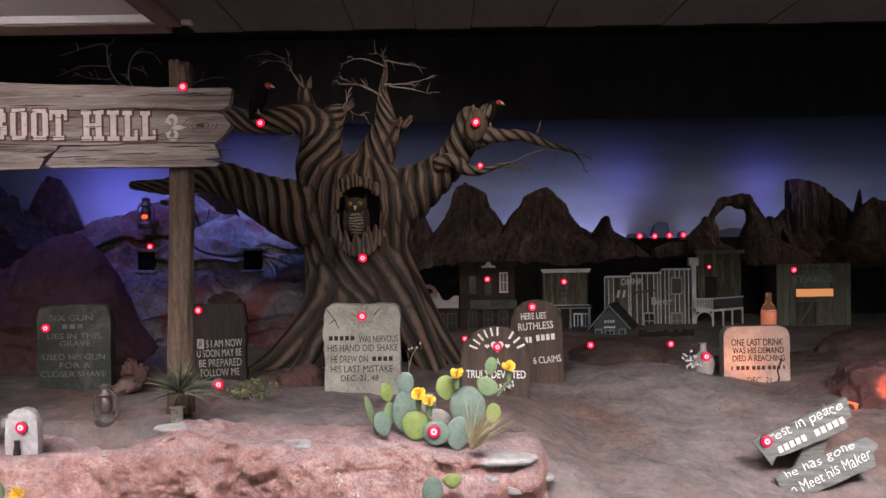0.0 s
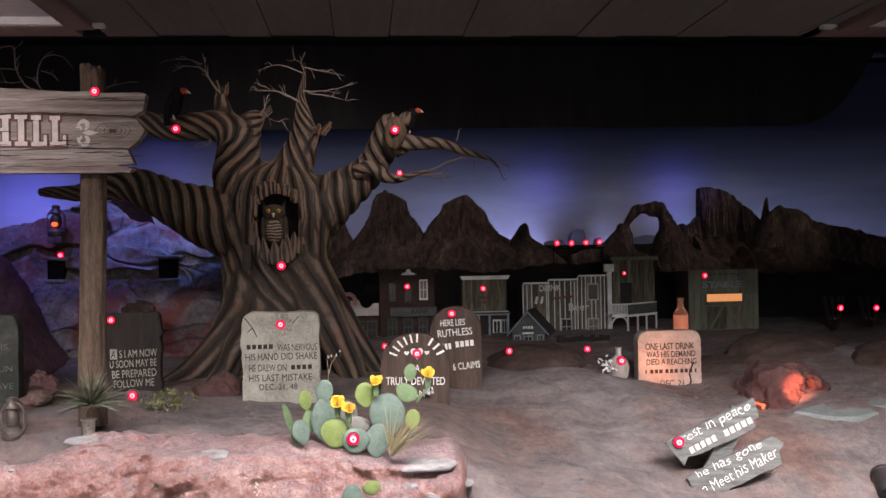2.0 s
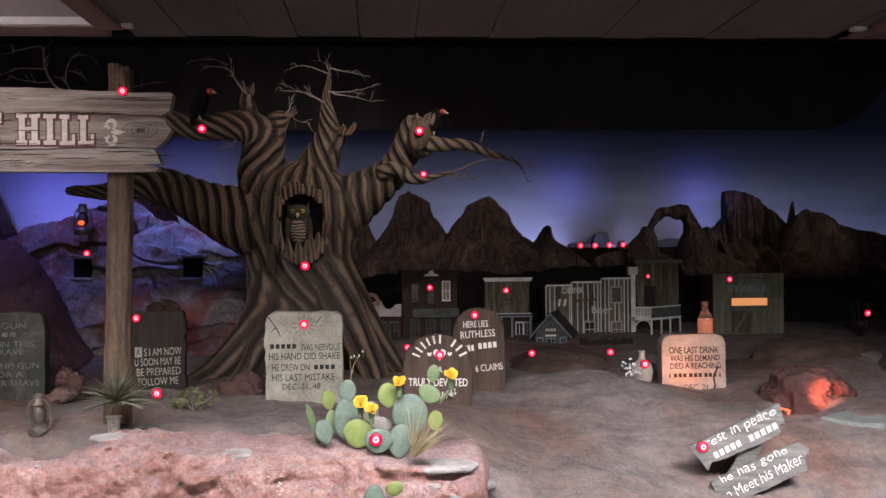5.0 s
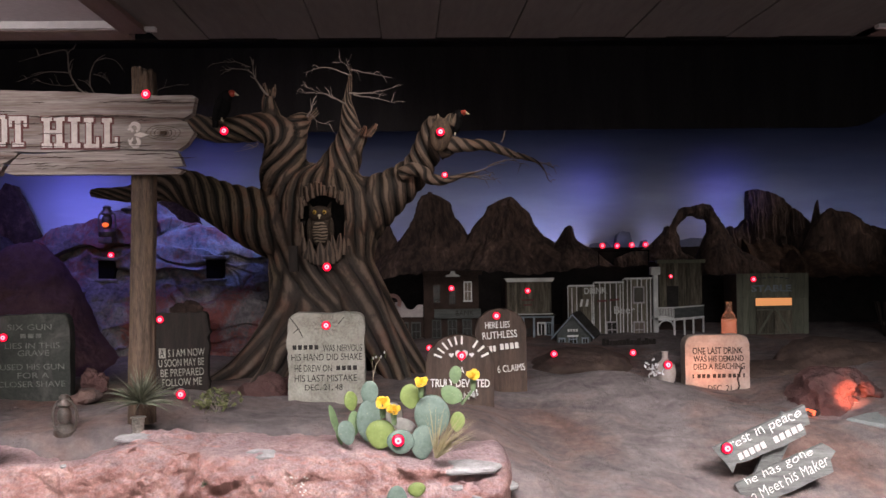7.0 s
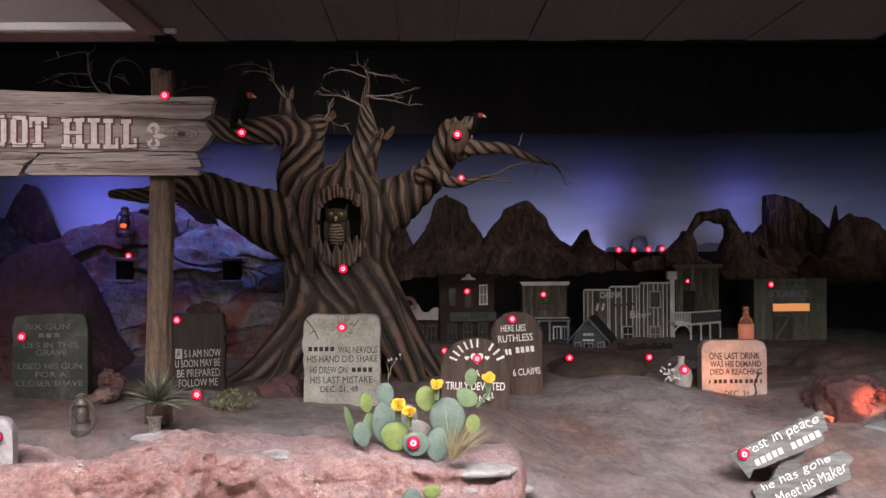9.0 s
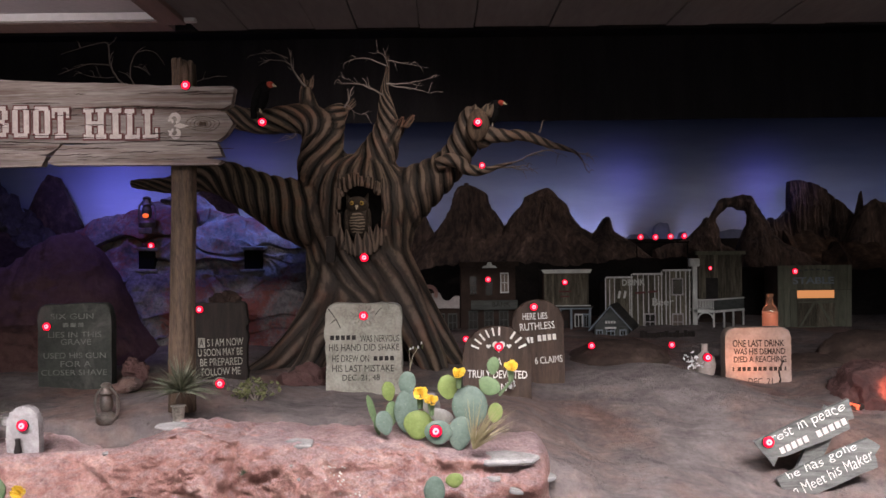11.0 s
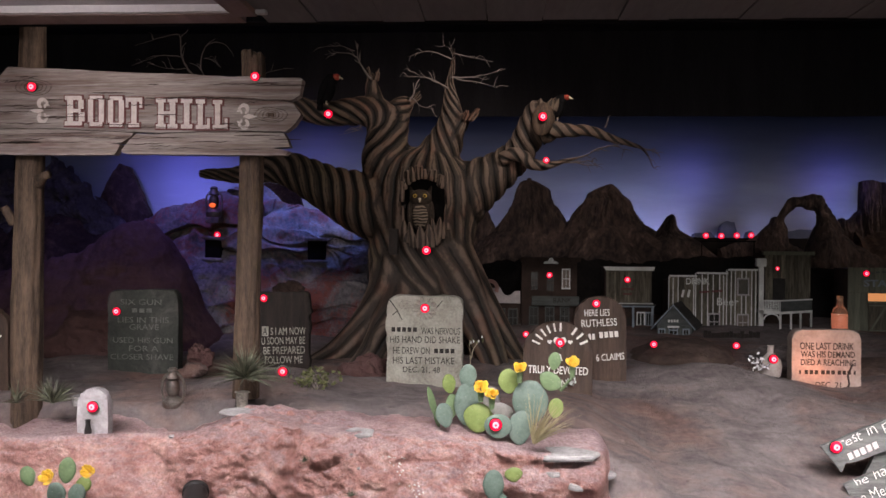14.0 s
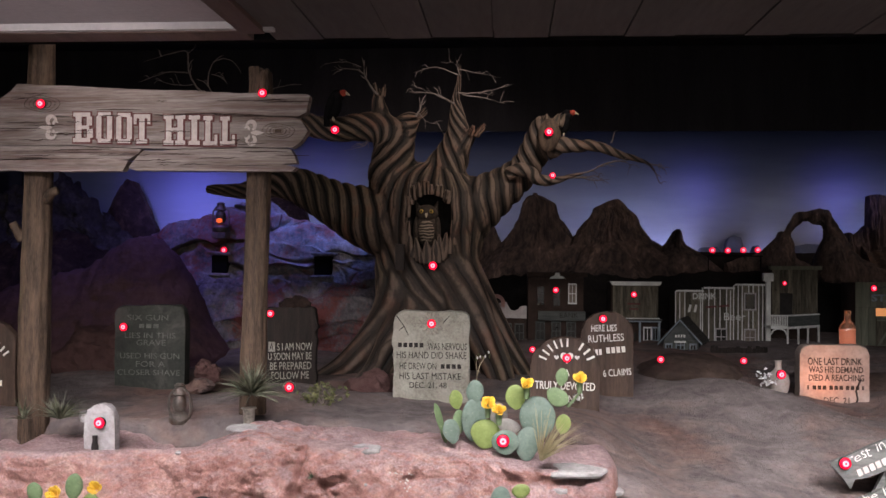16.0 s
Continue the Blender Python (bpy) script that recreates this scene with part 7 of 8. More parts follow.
lettering(saloon, "DRINK", 1.418, 1.599, 1.276, 0.05, Y - 0.0178, DIMTRIM, 1, 0.02)
lettering(saloon, "Beer", 1.659, 1.826, 1.119, 0.06, Y - 0.0178, DIMTRIM, 0)
for k in range(2):
    bar(saloon, 1.52 + 0.1 * k, 1.6 + 0.1 * k, 1.19 + 0.008 * k, 0.016, Y - 0.017, MAROON, 5)
    bar(saloon, 1.385 + 0.045 * k, 1.403 + 0.045 * k, 1.182, 0.06, Y - 0.0178, DIMTRIM, -12)
part("corner_post", boxed(1.973, 2.01, Y - 0.05, Y - 0.013, 0.76, 1.398, bevel=0.003), TOWNTRIM, saloon, "pale corner post")
part("post_cap", boxed(1.951, 2.028, Y - 0.06, Y - 0.002, 1.398, 1.462, bevel=0.006), TOWNTRIM, saloon)

# house with a balcony
house = front("balcony_house", "tall dark boarded house with a pale railed balcony", 2.046, 2.408, 0.72, 1.502, 7.6, 0.3, TOWNBRICK)
Y = 7.6
boards(house, 2.057, 2.41, 1.126, 1.502, Y, TOWNWOOD, 0.03, 6, rag=0.001)
part("cornice", boxed(2.033, 2.427, Y - 0.05, Y + 0.01, 1.488, 1.516), STABLEWOOD, house)
part("dark_door", boxed(2.116, 2.212, Y - 0.017, Y - 0.0125, 1.118, 1.302), INK, house)
zf, zr = 1.058, 1.134
bx0, bx1 = 1.978, 2.421
corner = 2.107
part("balcony_floor", boxed(bx0, corner, 7.34, 7.598, zf - 0.02, zf), TOWNTRIM, house)
part("hand_rail", boxed(bx0, corner, 7.34, 7.352, zr, zr + 0.01), TOWNTRIM, house)
for k in range(11):
    x = bx0 + (corner - bx0 - 0.006) * k / 10
    part("baluster", boxed(x, x + 0.006, 7.343, 7.349, zf, zr), TOWNTRIM, house, smooth=False)


def slanted(name, x0, x1, z0, z1, thick, material, label=""):
    """A piece of the side porch, which runs back from the corner."""
    bm = boxed(x0, x1, 0, thick, z0, z1)
    for v in bm.verts:
        v.co.y += 7.338 + 0.235 * (v.co.x - corner) / (bx1 - corner)
    return part(name, bm, material, house, label, smooth=False)


slanted("side_rail", corner + 0.002, bx1, zr, zr + 0.01, 0.014, TOWNTRIM)
slanted("side_floor", corner + 0.002, bx1, zf - 0.022, zf - 0.004, 0.014, TOWNTRIM)
n = 9
for k in range(n):
    w = (bx1 - corner - 0.006) / n
    slanted("parapet_board", corner + 0.004 + w * k, corner + 0.002 + w * (k + 1), zf - 0.003, zr - 0.001, 0.008, BLUEGREY)
for share in (0.0, 0.33, 0.63, 0.97):
    x = corner + (bx1 - corner) * share
    slanted("balcony_post", x - 0.008, x + 0.008, 0.76, zf - 0.0225, 0.014, TOWNTRIM, "pale balcony post")
bm = bmesh.new()
ax, az = 2.043, 0.993
ring = [math.pi * k / 12 for k in range(13)]
plate(bm, [(ax + 0.062 * math.cos(a), az + 0.05 * math.sin(a)) for a in ring] + [(ax + 0.052 * math.cos(a), az + 0.04 * math.sin(a)) for a in reversed(ring)], 7.345, 7.355)
part("porch_arch", bm, TOWNTRIM, house, smooth=False)
target(house, (2.144, 7.56, 1.381), 0.014)

# low board fence below the saloon
fence = thing("board_fence", "low dark board fence before the saloon", "fence", (1.685, 7.1, 0.8), "model town")
random.seed(8)
x = 1.479
while x < 1.89:
    w = random.uniform(0.025, 0.04)
    part("fence_board", boxed(x, x + w - 0.003, 7.1, 7.112, 0.72, 0.915 + random.uniform(-0.012, 0.012)), DARKWOOD, fence, smooth=False)
    x += w
part("fence_rail", boxed(1.479, x, 7.113, 7.125, 0.88, 0.9), DARKWOOD, fence)

# stable
Y = 7.4
sx0, sx1, sz0, sz1 = 2.627, 3.212, 0.74, 1.399
stable = front("stable", "green-grey boarded stable with a lamplit slot", sx0, sx1, sz0, sz1 - 0.01, Y, 0.3, TOWNBRICK)
dx0, dx1 = 2.781, 3.075
zslot0, zslot1, zd = 1.14, 1.203, 1.127
boards(stable, sx0, dx0, 0.76, zslot1, Y, STABLEWOOD, 0.05, 11, rag=0)
boards(stable, dx1, sx1, 0.76, zslot1, Y, STABLEWOOD, 0.05, 12, rag=0)
boards(stable, sx0, sx1, zslot1 + 0.002, sz1, Y, STABLEWOOD, 0.055, 13, rag=0.001)
part("lamplit_slot", boxed(dx0 - 0.012, dx1, Y - 0.004, Y - 0.001, zslot0, zslot1 - 0.002), LITPANE, stable, "opening glowing with warm lamplight")
part("lintel", boxed(dx0 - 0.015, dx1 + 0.01, Y - 0.02, Y - 0.012, zd - 0.004, zslot0 - 0.001), STABLEWOOD, stable)
mid = (dx0 + dx1) / 2
for a, b, flip in ((dx0 + 0.002, mid - 0.002, 1), (mid + 0.002, dx1 - 0.002, -1)):
    door = part("stable_door", boxed(a, b, Y - 0.014, Y - 0.002, 0.77, zd - 0.005), TOWNWOOD, stable, "grey braced stable door")
    zl, zh = 0.908, zd - 0.012
    bm = bmesh.new()
    lo, hi = (a, b) if flip > 0 else (b, a)
    plate(bm, [(lo, zl), (lo + flip * 0.018, zl), (hi, zh), (hi - flip * 0.018, zh)], Y - 0.021, Y - 0.0145)
    part("brace", bm, STABLEWOOD, door, smooth=False)
    for z in (zl, zh - 0.012):
        part("ledger", boxed(a, b, Y - 0.0235, Y - 0.0212, z, z + 0.012), STABLEWOOD, door, smooth=False)
lettering(stable, "STABLE", 2.745, 3.07, 1.279, 0.055, Y - 0.0125, BLUETRIM, 0, 0.03)
for k in range(6):
    a = radians(125 - 14 * k)
    bar(stable, 2.92 + 0.2 * math.cos(a) - 0.015, 2.92 + 0.2 * math.cos(a) + 0.015, 1.351 + 0.05 * math.sin(a) - 0.035, 0.012, Y - 0.0125, BLUEGREY, 0)
target(stable, (2.756, 7.37, 1.354), 0.02)

# slatted buckets with lamps on the dark slope
for bx in ((3.769, 7.2, 1.083), (4.066, 7.2, 1.076)):
    bucket = thing("slatted_bucket", "flared grey slatted bucket with a red lamp", "bucket", (bx[0], 7.22, bx[2] - 0.16), "shooting targets")
    for k in range(9):
        a = math.pi * 2 * k / 9
        bm = bmesh.new()
        rod(bm, (bx[0] + 0.03 * math.cos(a), 7.24 + 0.03 * math.sin(a), bx[2] - 0.16), (bx[0] + 0.085 * math.cos(a), 7.24 + 0.07 * math.sin(a), bx[2] + 0.085), 0.008, 0.011, 6)
        part("slat", bm, DARKWOOD, bucket)
    part("band", lathe(bmesh.new(), (bx[0], 7.24, bx[2] - 0.1), ((0.034, 0), (0.042, 0.0), (0.046, 0.02), (0.034, 0.02))), IRON, bucket)
    part("post", boxed(bx[0] - 0.02, bx[0] + 0.02, 7.22, 7.26, 0.8, bx[2] - 0.15), DARKWOOD, bucket)
    target(bucket, (bx[0], 7.13, bx[2]), 0.022)

# ---- birds ----
def vulture(at, face, s=1.0):
    """A hunched black bird in one plain mesh with a coloured head."""
    ob = thing("vulture", "hunched black vulture with a bald red head", "bird", at, "birds in the tree")
    x, y, z = at
    bm = bmesh.new()
    ball(bm, (x, y, z + 0.1 * s), (0.06 * s, 0.055 * s, 0.1 * s), 20, 14, pose(0, 0, 0, 0, 14 * face, 0))
    ball(bm, (x + face * 0.03 * s, y - 0.01, z + 0.17 * s), (0.05 * s, 0.045 * s, 0.05 * s), 16, 10)
    part("body", bm, FEATHER, ob)
    for sgn in (-1, 1):
        bm = bmesh.new()
        ball(bm, (x - face * 0.02 * s, y + sgn * 0.045 * s, z + 0.1 * s), (0.03 * s, 0.02 * s, 0.1 * s), 14, 10, pose(0, 0, 0, 0, 18 * face, 0))
        part("wing", bm, FEATHER, ob)
        bm = bmesh.new()
        rod(bm, (x, y + sgn * 0.022 * s, z - 0.005), (x, y + sgn * 0.022 * s, z + 0.04 * s), 0.006 * s, 0.008 * s, 8)
        part("leg", bm, HORN, ob)
    bm = bmesh.new()
    box(bm, x - face * 0.05 * s - 0.02 * s, x - face * 0.05 * s + 0.02 * s, y - 0.025 * s, y + 0.025 * s, z - 0.05 * s, z + 0.05 * s, bevel=0.008)
    part("tail", bm, FEATHER, ob)
    bm = bmesh.new()
    ball(bm, (x + face * 0.075 * s, y - 0.025, z + 0.19 * s), (0.03 * s, 0.024 * s, 0.024 * s), 14, 10)
    rod(bm, (x + face * 0.04 * s, y - 0.015, z + 0.18 * s), (x + face * 0.07 * s, y - 0.02, z + 0.19 * s), 0.02 * s, 0.018 * s, 10)
    part("head", bm, REDSKIN, ob, "bald red head")
    bm = bmesh.new()
    rod(bm, (x + face * 0.095 * s, y - 0.03, z + 0.188 * s), (x + face * 0.125 * s, y - 0.033, z + 0.172 * s), 0.012 * s, 0.003 * s, 8)
    part("beak", bm, HORN, ob, "pale hooked beak")
    return ob


vulture((0.31, 5.9, 2.343), 1, 0.72)
vulture((-1.115, 5.74, 2.421), 1, 0.85)

# owl in the hollow
ox, oy, oz = (-0.534, 5.8, 1.651)
owl = thing("owl", "small brown owl with yellow eyes in the tree hollow", "bird", (ox, oy, oz), "birds in the tree")
bm = bmesh.new()
ball(bm, (ox, oy, oz + 0.1), (0.072, 0.06, 0.11), 24, 16)
part("body", bm, OWLCOAT, owl)
bm = bmesh.new()
ball(bm, (ox, oy - 0.02, oz + 0.09), (0.055, 0.05, 0.085), 24, 16)
part("breast", bm, OWLBREAST, owl, "barred pale breast")
bm = bmesh.new()
ball(bm, (ox, oy - 0.015, oz + 0.195), (0.07, 0.055, 0.055), 24, 16)
for sgn in (-1, 1):
    rod(bm, (ox + sgn * 0.05, oy - 0.02, oz + 0.22), (ox + sgn * 0.068, oy - 0.02, oz + 0.27), 0.02, 0.003, 8)
head = part("head", bm, OWLCOAT, owl)
for sgn in (-1, 1):
    bm = bmesh.new()
    ball(bm, (ox + sgn * 0.03, oy - 0.062, oz + 0.205), (0.013, 0.01, 0.013), 14, 10)
    part("eye", bm, EYE, head, "round yellow eye")
    bm = bmesh.new()
    ball(bm, (ox + sgn * 0.03, oy - 0.0715, oz + 0.205), (0.006, 0.004, 0.006), 10, 8)
    part("pupil", bm, INK, head)
    bm = bmesh.new()
    ball(bm, (ox + sgn * 0.066, oy - 0.01, oz + 0.09), (0.02, 0.045, 0.085), 16, 12)
    part("wing", bm, OWLCOAT, owl)
bm = bmesh.new()
rod(bm, (ox, oy - 0.07, oz + 0.19), (ox, oy - 0.078, oz + 0.165), 0.01, 0.003, 8)
part("beak", bm, HORN, head)

# ---- lanterns, cup, bottle, jug ----
def lantern(at, s, lit, label):
    ob = thing("lantern", label, "lantern", at)
    x, y, z = at
    part("tank", lathe(bmesh.new(), (x, y, z), ((0.045 * s, 0), (0.05 * s, 0.008 * s), (0.05 * s, 0.03 * s), (0.035 * s, 0.045 * s), (0.022 * s, 0.055 * s))), IRON, ob)
    part("chimney", lathe(bmesh.new(), (x, y, z + 0.058 * s), ((0.022 * s, 0), (0.033 * s, 0.025 * s), (0.03 * s, 0.055 * s), (0.02 * s, 0.075 * s))), IRON, ob, "sooty chimney")
    if lit:
        bm = bmesh.new()
        ball(bm, (x, y - 0.03 * s, z + 0.072 * s), (0.02 * s, 0.012 * s, 0.014 * s), 16, 10)
        part("flame", bm, FLAME, ob, "orange flame")
    part("hood", lathe(bmesh.new(), (x, y, z + 0.134 * s), ((0.03 * s, 0), (0.034 * s, 0.006 * s), (0.022 * s, 0.022 * s), (0.022 * s, 0.04 * s), (0.027 * s, 0.044 * s), (0.014 * s, 0.055 * s))), IRON, ob)
    for sgn in (-1, 1):
        bm = bmesh.new()
        for a, b in (((0.045, 0.03), (0.052, 0.07)), ((0.052, 0.07), (0.048, 0.13)), ((0.048, 0.13), (0.025, 0.16))):
            rod(bm, (x + sgn * a[0] * s, y, z + a[1] * s), (x + sgn * b[0] * s, y, z + b[1] * s), 0.005 * s, None, 6)
        part("side_tube", bm, IRON, ob)
    return ob


old = lantern((-1.58, 4.35, 0.785), 1.0, False, "rusty iron hurricane lantern with a wire handle")
bm = bmesh.new()
lx, ly, lz = (-1.553, 4.28, 0.886)
pts = [(lx + 0.058 * math.sin(2 * math.pi * k / 28), ly - 0.01 * math.cos(2 * math.pi * k / 28), lz + 0.08 * math.cos(2 * math.pi * k / 28)) for k in range(29)]
for a, b in zip(pts, pts[1:]):
    rod(bm, a, b, 0.003, None, 6)
part("wire_handle", bm, IRON, old, "thin wire handle")
lantern((-2.308, 7.3, 1.756), 1.28, True, "dark lantern with an orange flame on the cliff")
part("lantern_ledge", boxed(-2.362, -2.252, 7.24, 7.5, 1.708, 1.756, bevel=0.01), DWELLING, dwellings)
target(dwellings, (-2.277, 7.29, 1.615), 0.022)

cup = thing("tin_cup", "dented tarnished tin tumbler on a slate slab", "cup", (-1.19, 4.15, 0.818))
x, y, z = (-1.19, 4.15, 0.818)
part("body", lathe(bmesh.new(), (x, y, z), ((0.021, 0), (0.024, 0.004), (0.027, 0.072), (0.03, 0.076), (0.026, 0.076), (0.022, 0.01))), TIN, cup)
part("rim", lathe(bmesh.new(), (x, y, z + 0.074), ((0.028, 0), (0.034, 0.002), (0.034, 0.006), (0.028, 0.007))), TIN, cup)

globe = thing("globe_lamp", "small round globe lamp, glowing red", "target lamp", (-1.137, 4.7, 0.881), "shooting targets")
bm = bmesh.new()
ball(bm, (-1.137, 4.7, 0.91), (0.034, 0.034, 0.034), 20, 14)
part("globe", bm, TIN, globe)
target(globe, (-1.127, 4.663, 0.918), 0.02)

bottle = thing("whisky_bottle", "amber glass bottle half full behind the stone", "bottle", (2.096, 6.05, 0.992))
x, y, z = (2.096, 6.05, 0.992)
h = 1.254 - z
part("glass", lathe(bmesh.new(), (x, y, z), ((0.045, 0), (0.049, 0.006), (0.049, h * 0.58), (0.038, h * 0.68), (0.02, h * 0.76), (0.018, h * 0.93), (0.023, h * 0.94), (0.023, h * 0.99), (0.016, h))), AMBER, bottle)
part("liquor", lathe(bmesh.new(), (x, y, z + 0.008), ((0.042, 0), (0.045, 0.004), (0.045, h * 0.5), (0.037, h * 0.51))), LIQUOR, bottle, "orange liquor glowing in place of backlight")
part("stand", lathe(bmesh.new(), (x, y, 0.74), ((0.09, 0), (0.085, z - 0.742), (0.06, z - 0.7405))), HILL, bottle)

jug = thing("clay_jug", "small pale clay jug with a red lamp", "jug", (1.573, 5.7, 0.785))
x, y, z = (1.573, 5.7, 0.785)
part("body", lathe(bmesh.new(), (x, y, z - 0.02), ((0.035, 0), (0.058, 0.03), (0.066, 0.08), (0.058, 0.125), (0.025, 0.155), (0.018, 0.17), (0.018, 0.205), (0.024, 0.21), (0.012, 0.212))), CLAY, jug)
target(jug, (x, y - 0.066, 0.899), 0.022)

# ---- plants ----
def pad(parent, at, rx, rz, lean, material, turn=0.0, thick=0.35):
    bm = bmesh.new()
    vs = ball(bm, (0, 0, 0), (1, 1, 1), 22, 14)
    for v in vs:
        taper = 1 - 0.22 * max(0, -v.co.z)
        v.co = Vector((v.co.x * rx * taper, math.copysign(abs(v.co.y) ** 0.7, v.co.y) * min(rx, rz) * thick, v.co.z * rz)) * (1 + 0.05 * noise.noise(v.co * 2 + Vector(at) * 9))
    bmesh.ops.transform(bm, matrix=Matrix.Translation(at) @ pose(0, 0, 0, 0, lean, turn), verts=bm.verts)
    return part("pad", bm, material, parent, angle=180)


def blossom(parent, at, r, seed, material=None):
    """A ruffled cup of overlapping petals."""
    random.seed(seed)
    head = None
    for ring, count in ((1.0, 7), (0.62, 5)):
        for k in range(count):
            a = 2 * math.pi * (k + 0.5 * ring) / count + random.uniform(-0.2, 0.2)
            flare = random.uniform(0.55, 0.85) * ring
            bm = bmesh.new()

            def petal(u, v, a=a, flare=flare):
                w = (u - 0.5) * 2.5 * math.sin(math.pi * (0.25 + 0.6 * v))
                out = flare * (0.25 + 0.75 * v ** 0.8) * r
                rise = r * (1.25 * v - 0.35 * v * v) + 0.12 * r * math.sin(9 * u + seed + a) * v
                c, s = math.cos(a + w * 0.55), math.sin(a + w * 0.55)
                return (at[0] + out * c, at[1] - 0.75 * rise + 0.35 * out * s, at[2] + 0.85 * out * s + 0.45 * rise - 0.2 * r)

            sheet(bm, 6, 6, petal)
            ob = part("petal", bm, material or PETAL, head or parent, angle=180) if head else part("blossom", bm, material or PETAL, parent, "yellow ruffled blossom" if material is None else "white blossom", angle=180)
            mod = ob.modifiers.new("thickness", "SOLIDIFY")
            mod.thickness = 0.0015
            head = head or ob
    return head


TEAL, GREEN, LIME, GREY = PADS
pear = thing("prickly_pear", "prickly pear cactus with grey-green pads and yellow blossoms", "cactus", (-0.069, 3.85, 0.77))
for at, rx, rz, lean, m, turn in (
        ((-0.17, 3.88, 0.91), 0.052, 0.085, 4, TEAL, 10), ((-0.166, 3.88, 1.023), 0.036, 0.05, 8, TEAL, -10), ((-0.245, 3.9, 0.988), 0.03, 0.04, -12, LIME, 25), ((-0.12, 3.81, 0.864), 0.06, 0.058, 6, LIME, -5),
        ((-0.039, 3.75, 0.843), 0.056, 0.048, 0, TEAL, 0), ((0.049, 3.77, 0.835), 0.05, 0.066, 6, TEAL, 10), ((0.092, 3.87, 0.922), 0.074, 0.088, -4, TEAL, 0), ((0.002, 3.88, 1.006), 0.042, 0.05, -8, LIME, 8),
        ((0.172, 3.86, 1.011), 0.048, 0.036, 32, GREEN, -5), ((0.191, 3.88, 1.092), 0.026, 0.036, 6, GREEN, 10), ((0.196, 3.86, 0.901), 0.031, 0.04, 10, LIME, -12), ((-0.311, 3.86, 0.916), 0.02, 0.072, -24, GREEN, 55),
        ((-0.257, 3.81, 0.873), 0.036, 0.05, -14, TEAL, 20), ((-0.233, 3.91, 0.894), 0.03, 0.05, 0, GREEN, 30), ((-0.291, 3.85, 0.855), 0.018, 0.045, -28, GREEN, 60), ((-0.025, 3.91, 0.881), 0.055, 0.028, 20, GREY, 10), ((-0.069, 4, 0.907), 0.04, 0.055, 0, GREY, -20)):
    pad(pear, at, rx * 1.02, rz * 1.04, lean, m, turn, 0.17)
for k, (at, r) in enumerate((((-0.11, 3.79, 0.994), 0.042), ((-0.065, 3.77, 0.969), 0.036), ((0.047, 3.83, 1.068), 0.037), ((0.261, 3.84, 1.092), 0.038))):
    blossom(pear, at, r, k)
    bm = bmesh.new()
    rod(bm, (at[0], at[1] + 0.005, at[2] - 0.06), (at[0], at[1], at[2] - 0.012), 0.01, 0.014, 8)
    part("stem", bm, PADS[1], pear)
bm = bmesh.new()
rod(bm, ((0.262, 3.86, 1.084)[0], 3.865, 1.084 - 0.055), (0.215, 3.88, 0.97), 0.005, 0.007, 8)
part("stem", bm, PADS[1], pear)
target(pear, (-0.048, 3.73, 0.854), 0.021)

low = thing("young_prickly_pear", "young prickly pear pads at the foot of the ledge", "cactus", (-0.024, 3.55, 0.598))
pad(low, (-0.054, 3.56, 0.656), 0.041, 0.06, 0, TEAL, 5)
pad(low, (0.022, 3.57, 0.697), 0.035, 0.028, -8, LIME, 5)
pad(low, (-0.033, 3.57, 0.581), 0.04, 0.05, 0, TEAL, -10)
bush = thing("blooming_prickly_pear", "prickly pear with yellow blossoms below the ledge", "cactus", (-1.714, 3.5, 0.597))
for at, rx, rz, lean, m in (((-1.699, 3.52, 0.686), 0.034, 0.052, 6, PADS[1]), ((-1.741, 3.52, 0.591), 0.036, 0.05, -10, PADS[0]), ((-1.844, 3.5, 0.666), 0.03, 0.04, -18, PADS[1]), ((-1.67, 3.54, 0.588), 0.034, 0.045, 16, PADS[0]), ((-1.648, 3.55, 0.623), 0.03, 0.034, 30, PADS[2])):
    pad(bush, at, rx, rz, lean, m, 5)
for k, at in enumerate(((-1.744, 3.47, 0.671), (-1.598, 3.5, 0.687))):
    blossom(bush, at, 0.04, 20 + k)


def blades(parent, at, count, length, width, spread, material, seed, name="leaf", up=0.5, lean=(0, 0, 0)):
    """A rosette of narrow bent leaves."""
    random.seed(seed)
    for k in range(count):
        a = random.uniform(0, 2 * math.pi)
        e = random.uniform(up * 0.35, 1.35)
        ln = length * random.uniform(0.6, 1.0)
        d = Vector((math.cos(a) * math.cos(e) * spread, math.sin(a) * math.cos(e) * 0.8 * spread, math.sin(e))) + Vector(lean)
        d.normalize()
        side = (Matrix.Rotation(random.uniform(-1.2, 1.2), 3, d) @ d.cross(Vector((0, 0, 1)))).normalized()
        bm = bmesh.new()

        def leaf(u, v, d=d, side=side, ln=ln):
            w = width * (1 - v) ** 0.7 * (0.6 + 0.8 * math.sin(math.pi * min(1, v * 1.4 + 0.2)))
            p = Vector(at) + d * ln * v + Vector((0, 0, -0.22 * ln * v * v)) + side * (u - 0.5) * w
            p.z += 0.25 * w * abs(u - 0.5)
            return p

        sheet(bm, 2, 6, leaf)
        part(name, bm, material, parent, angle=180)


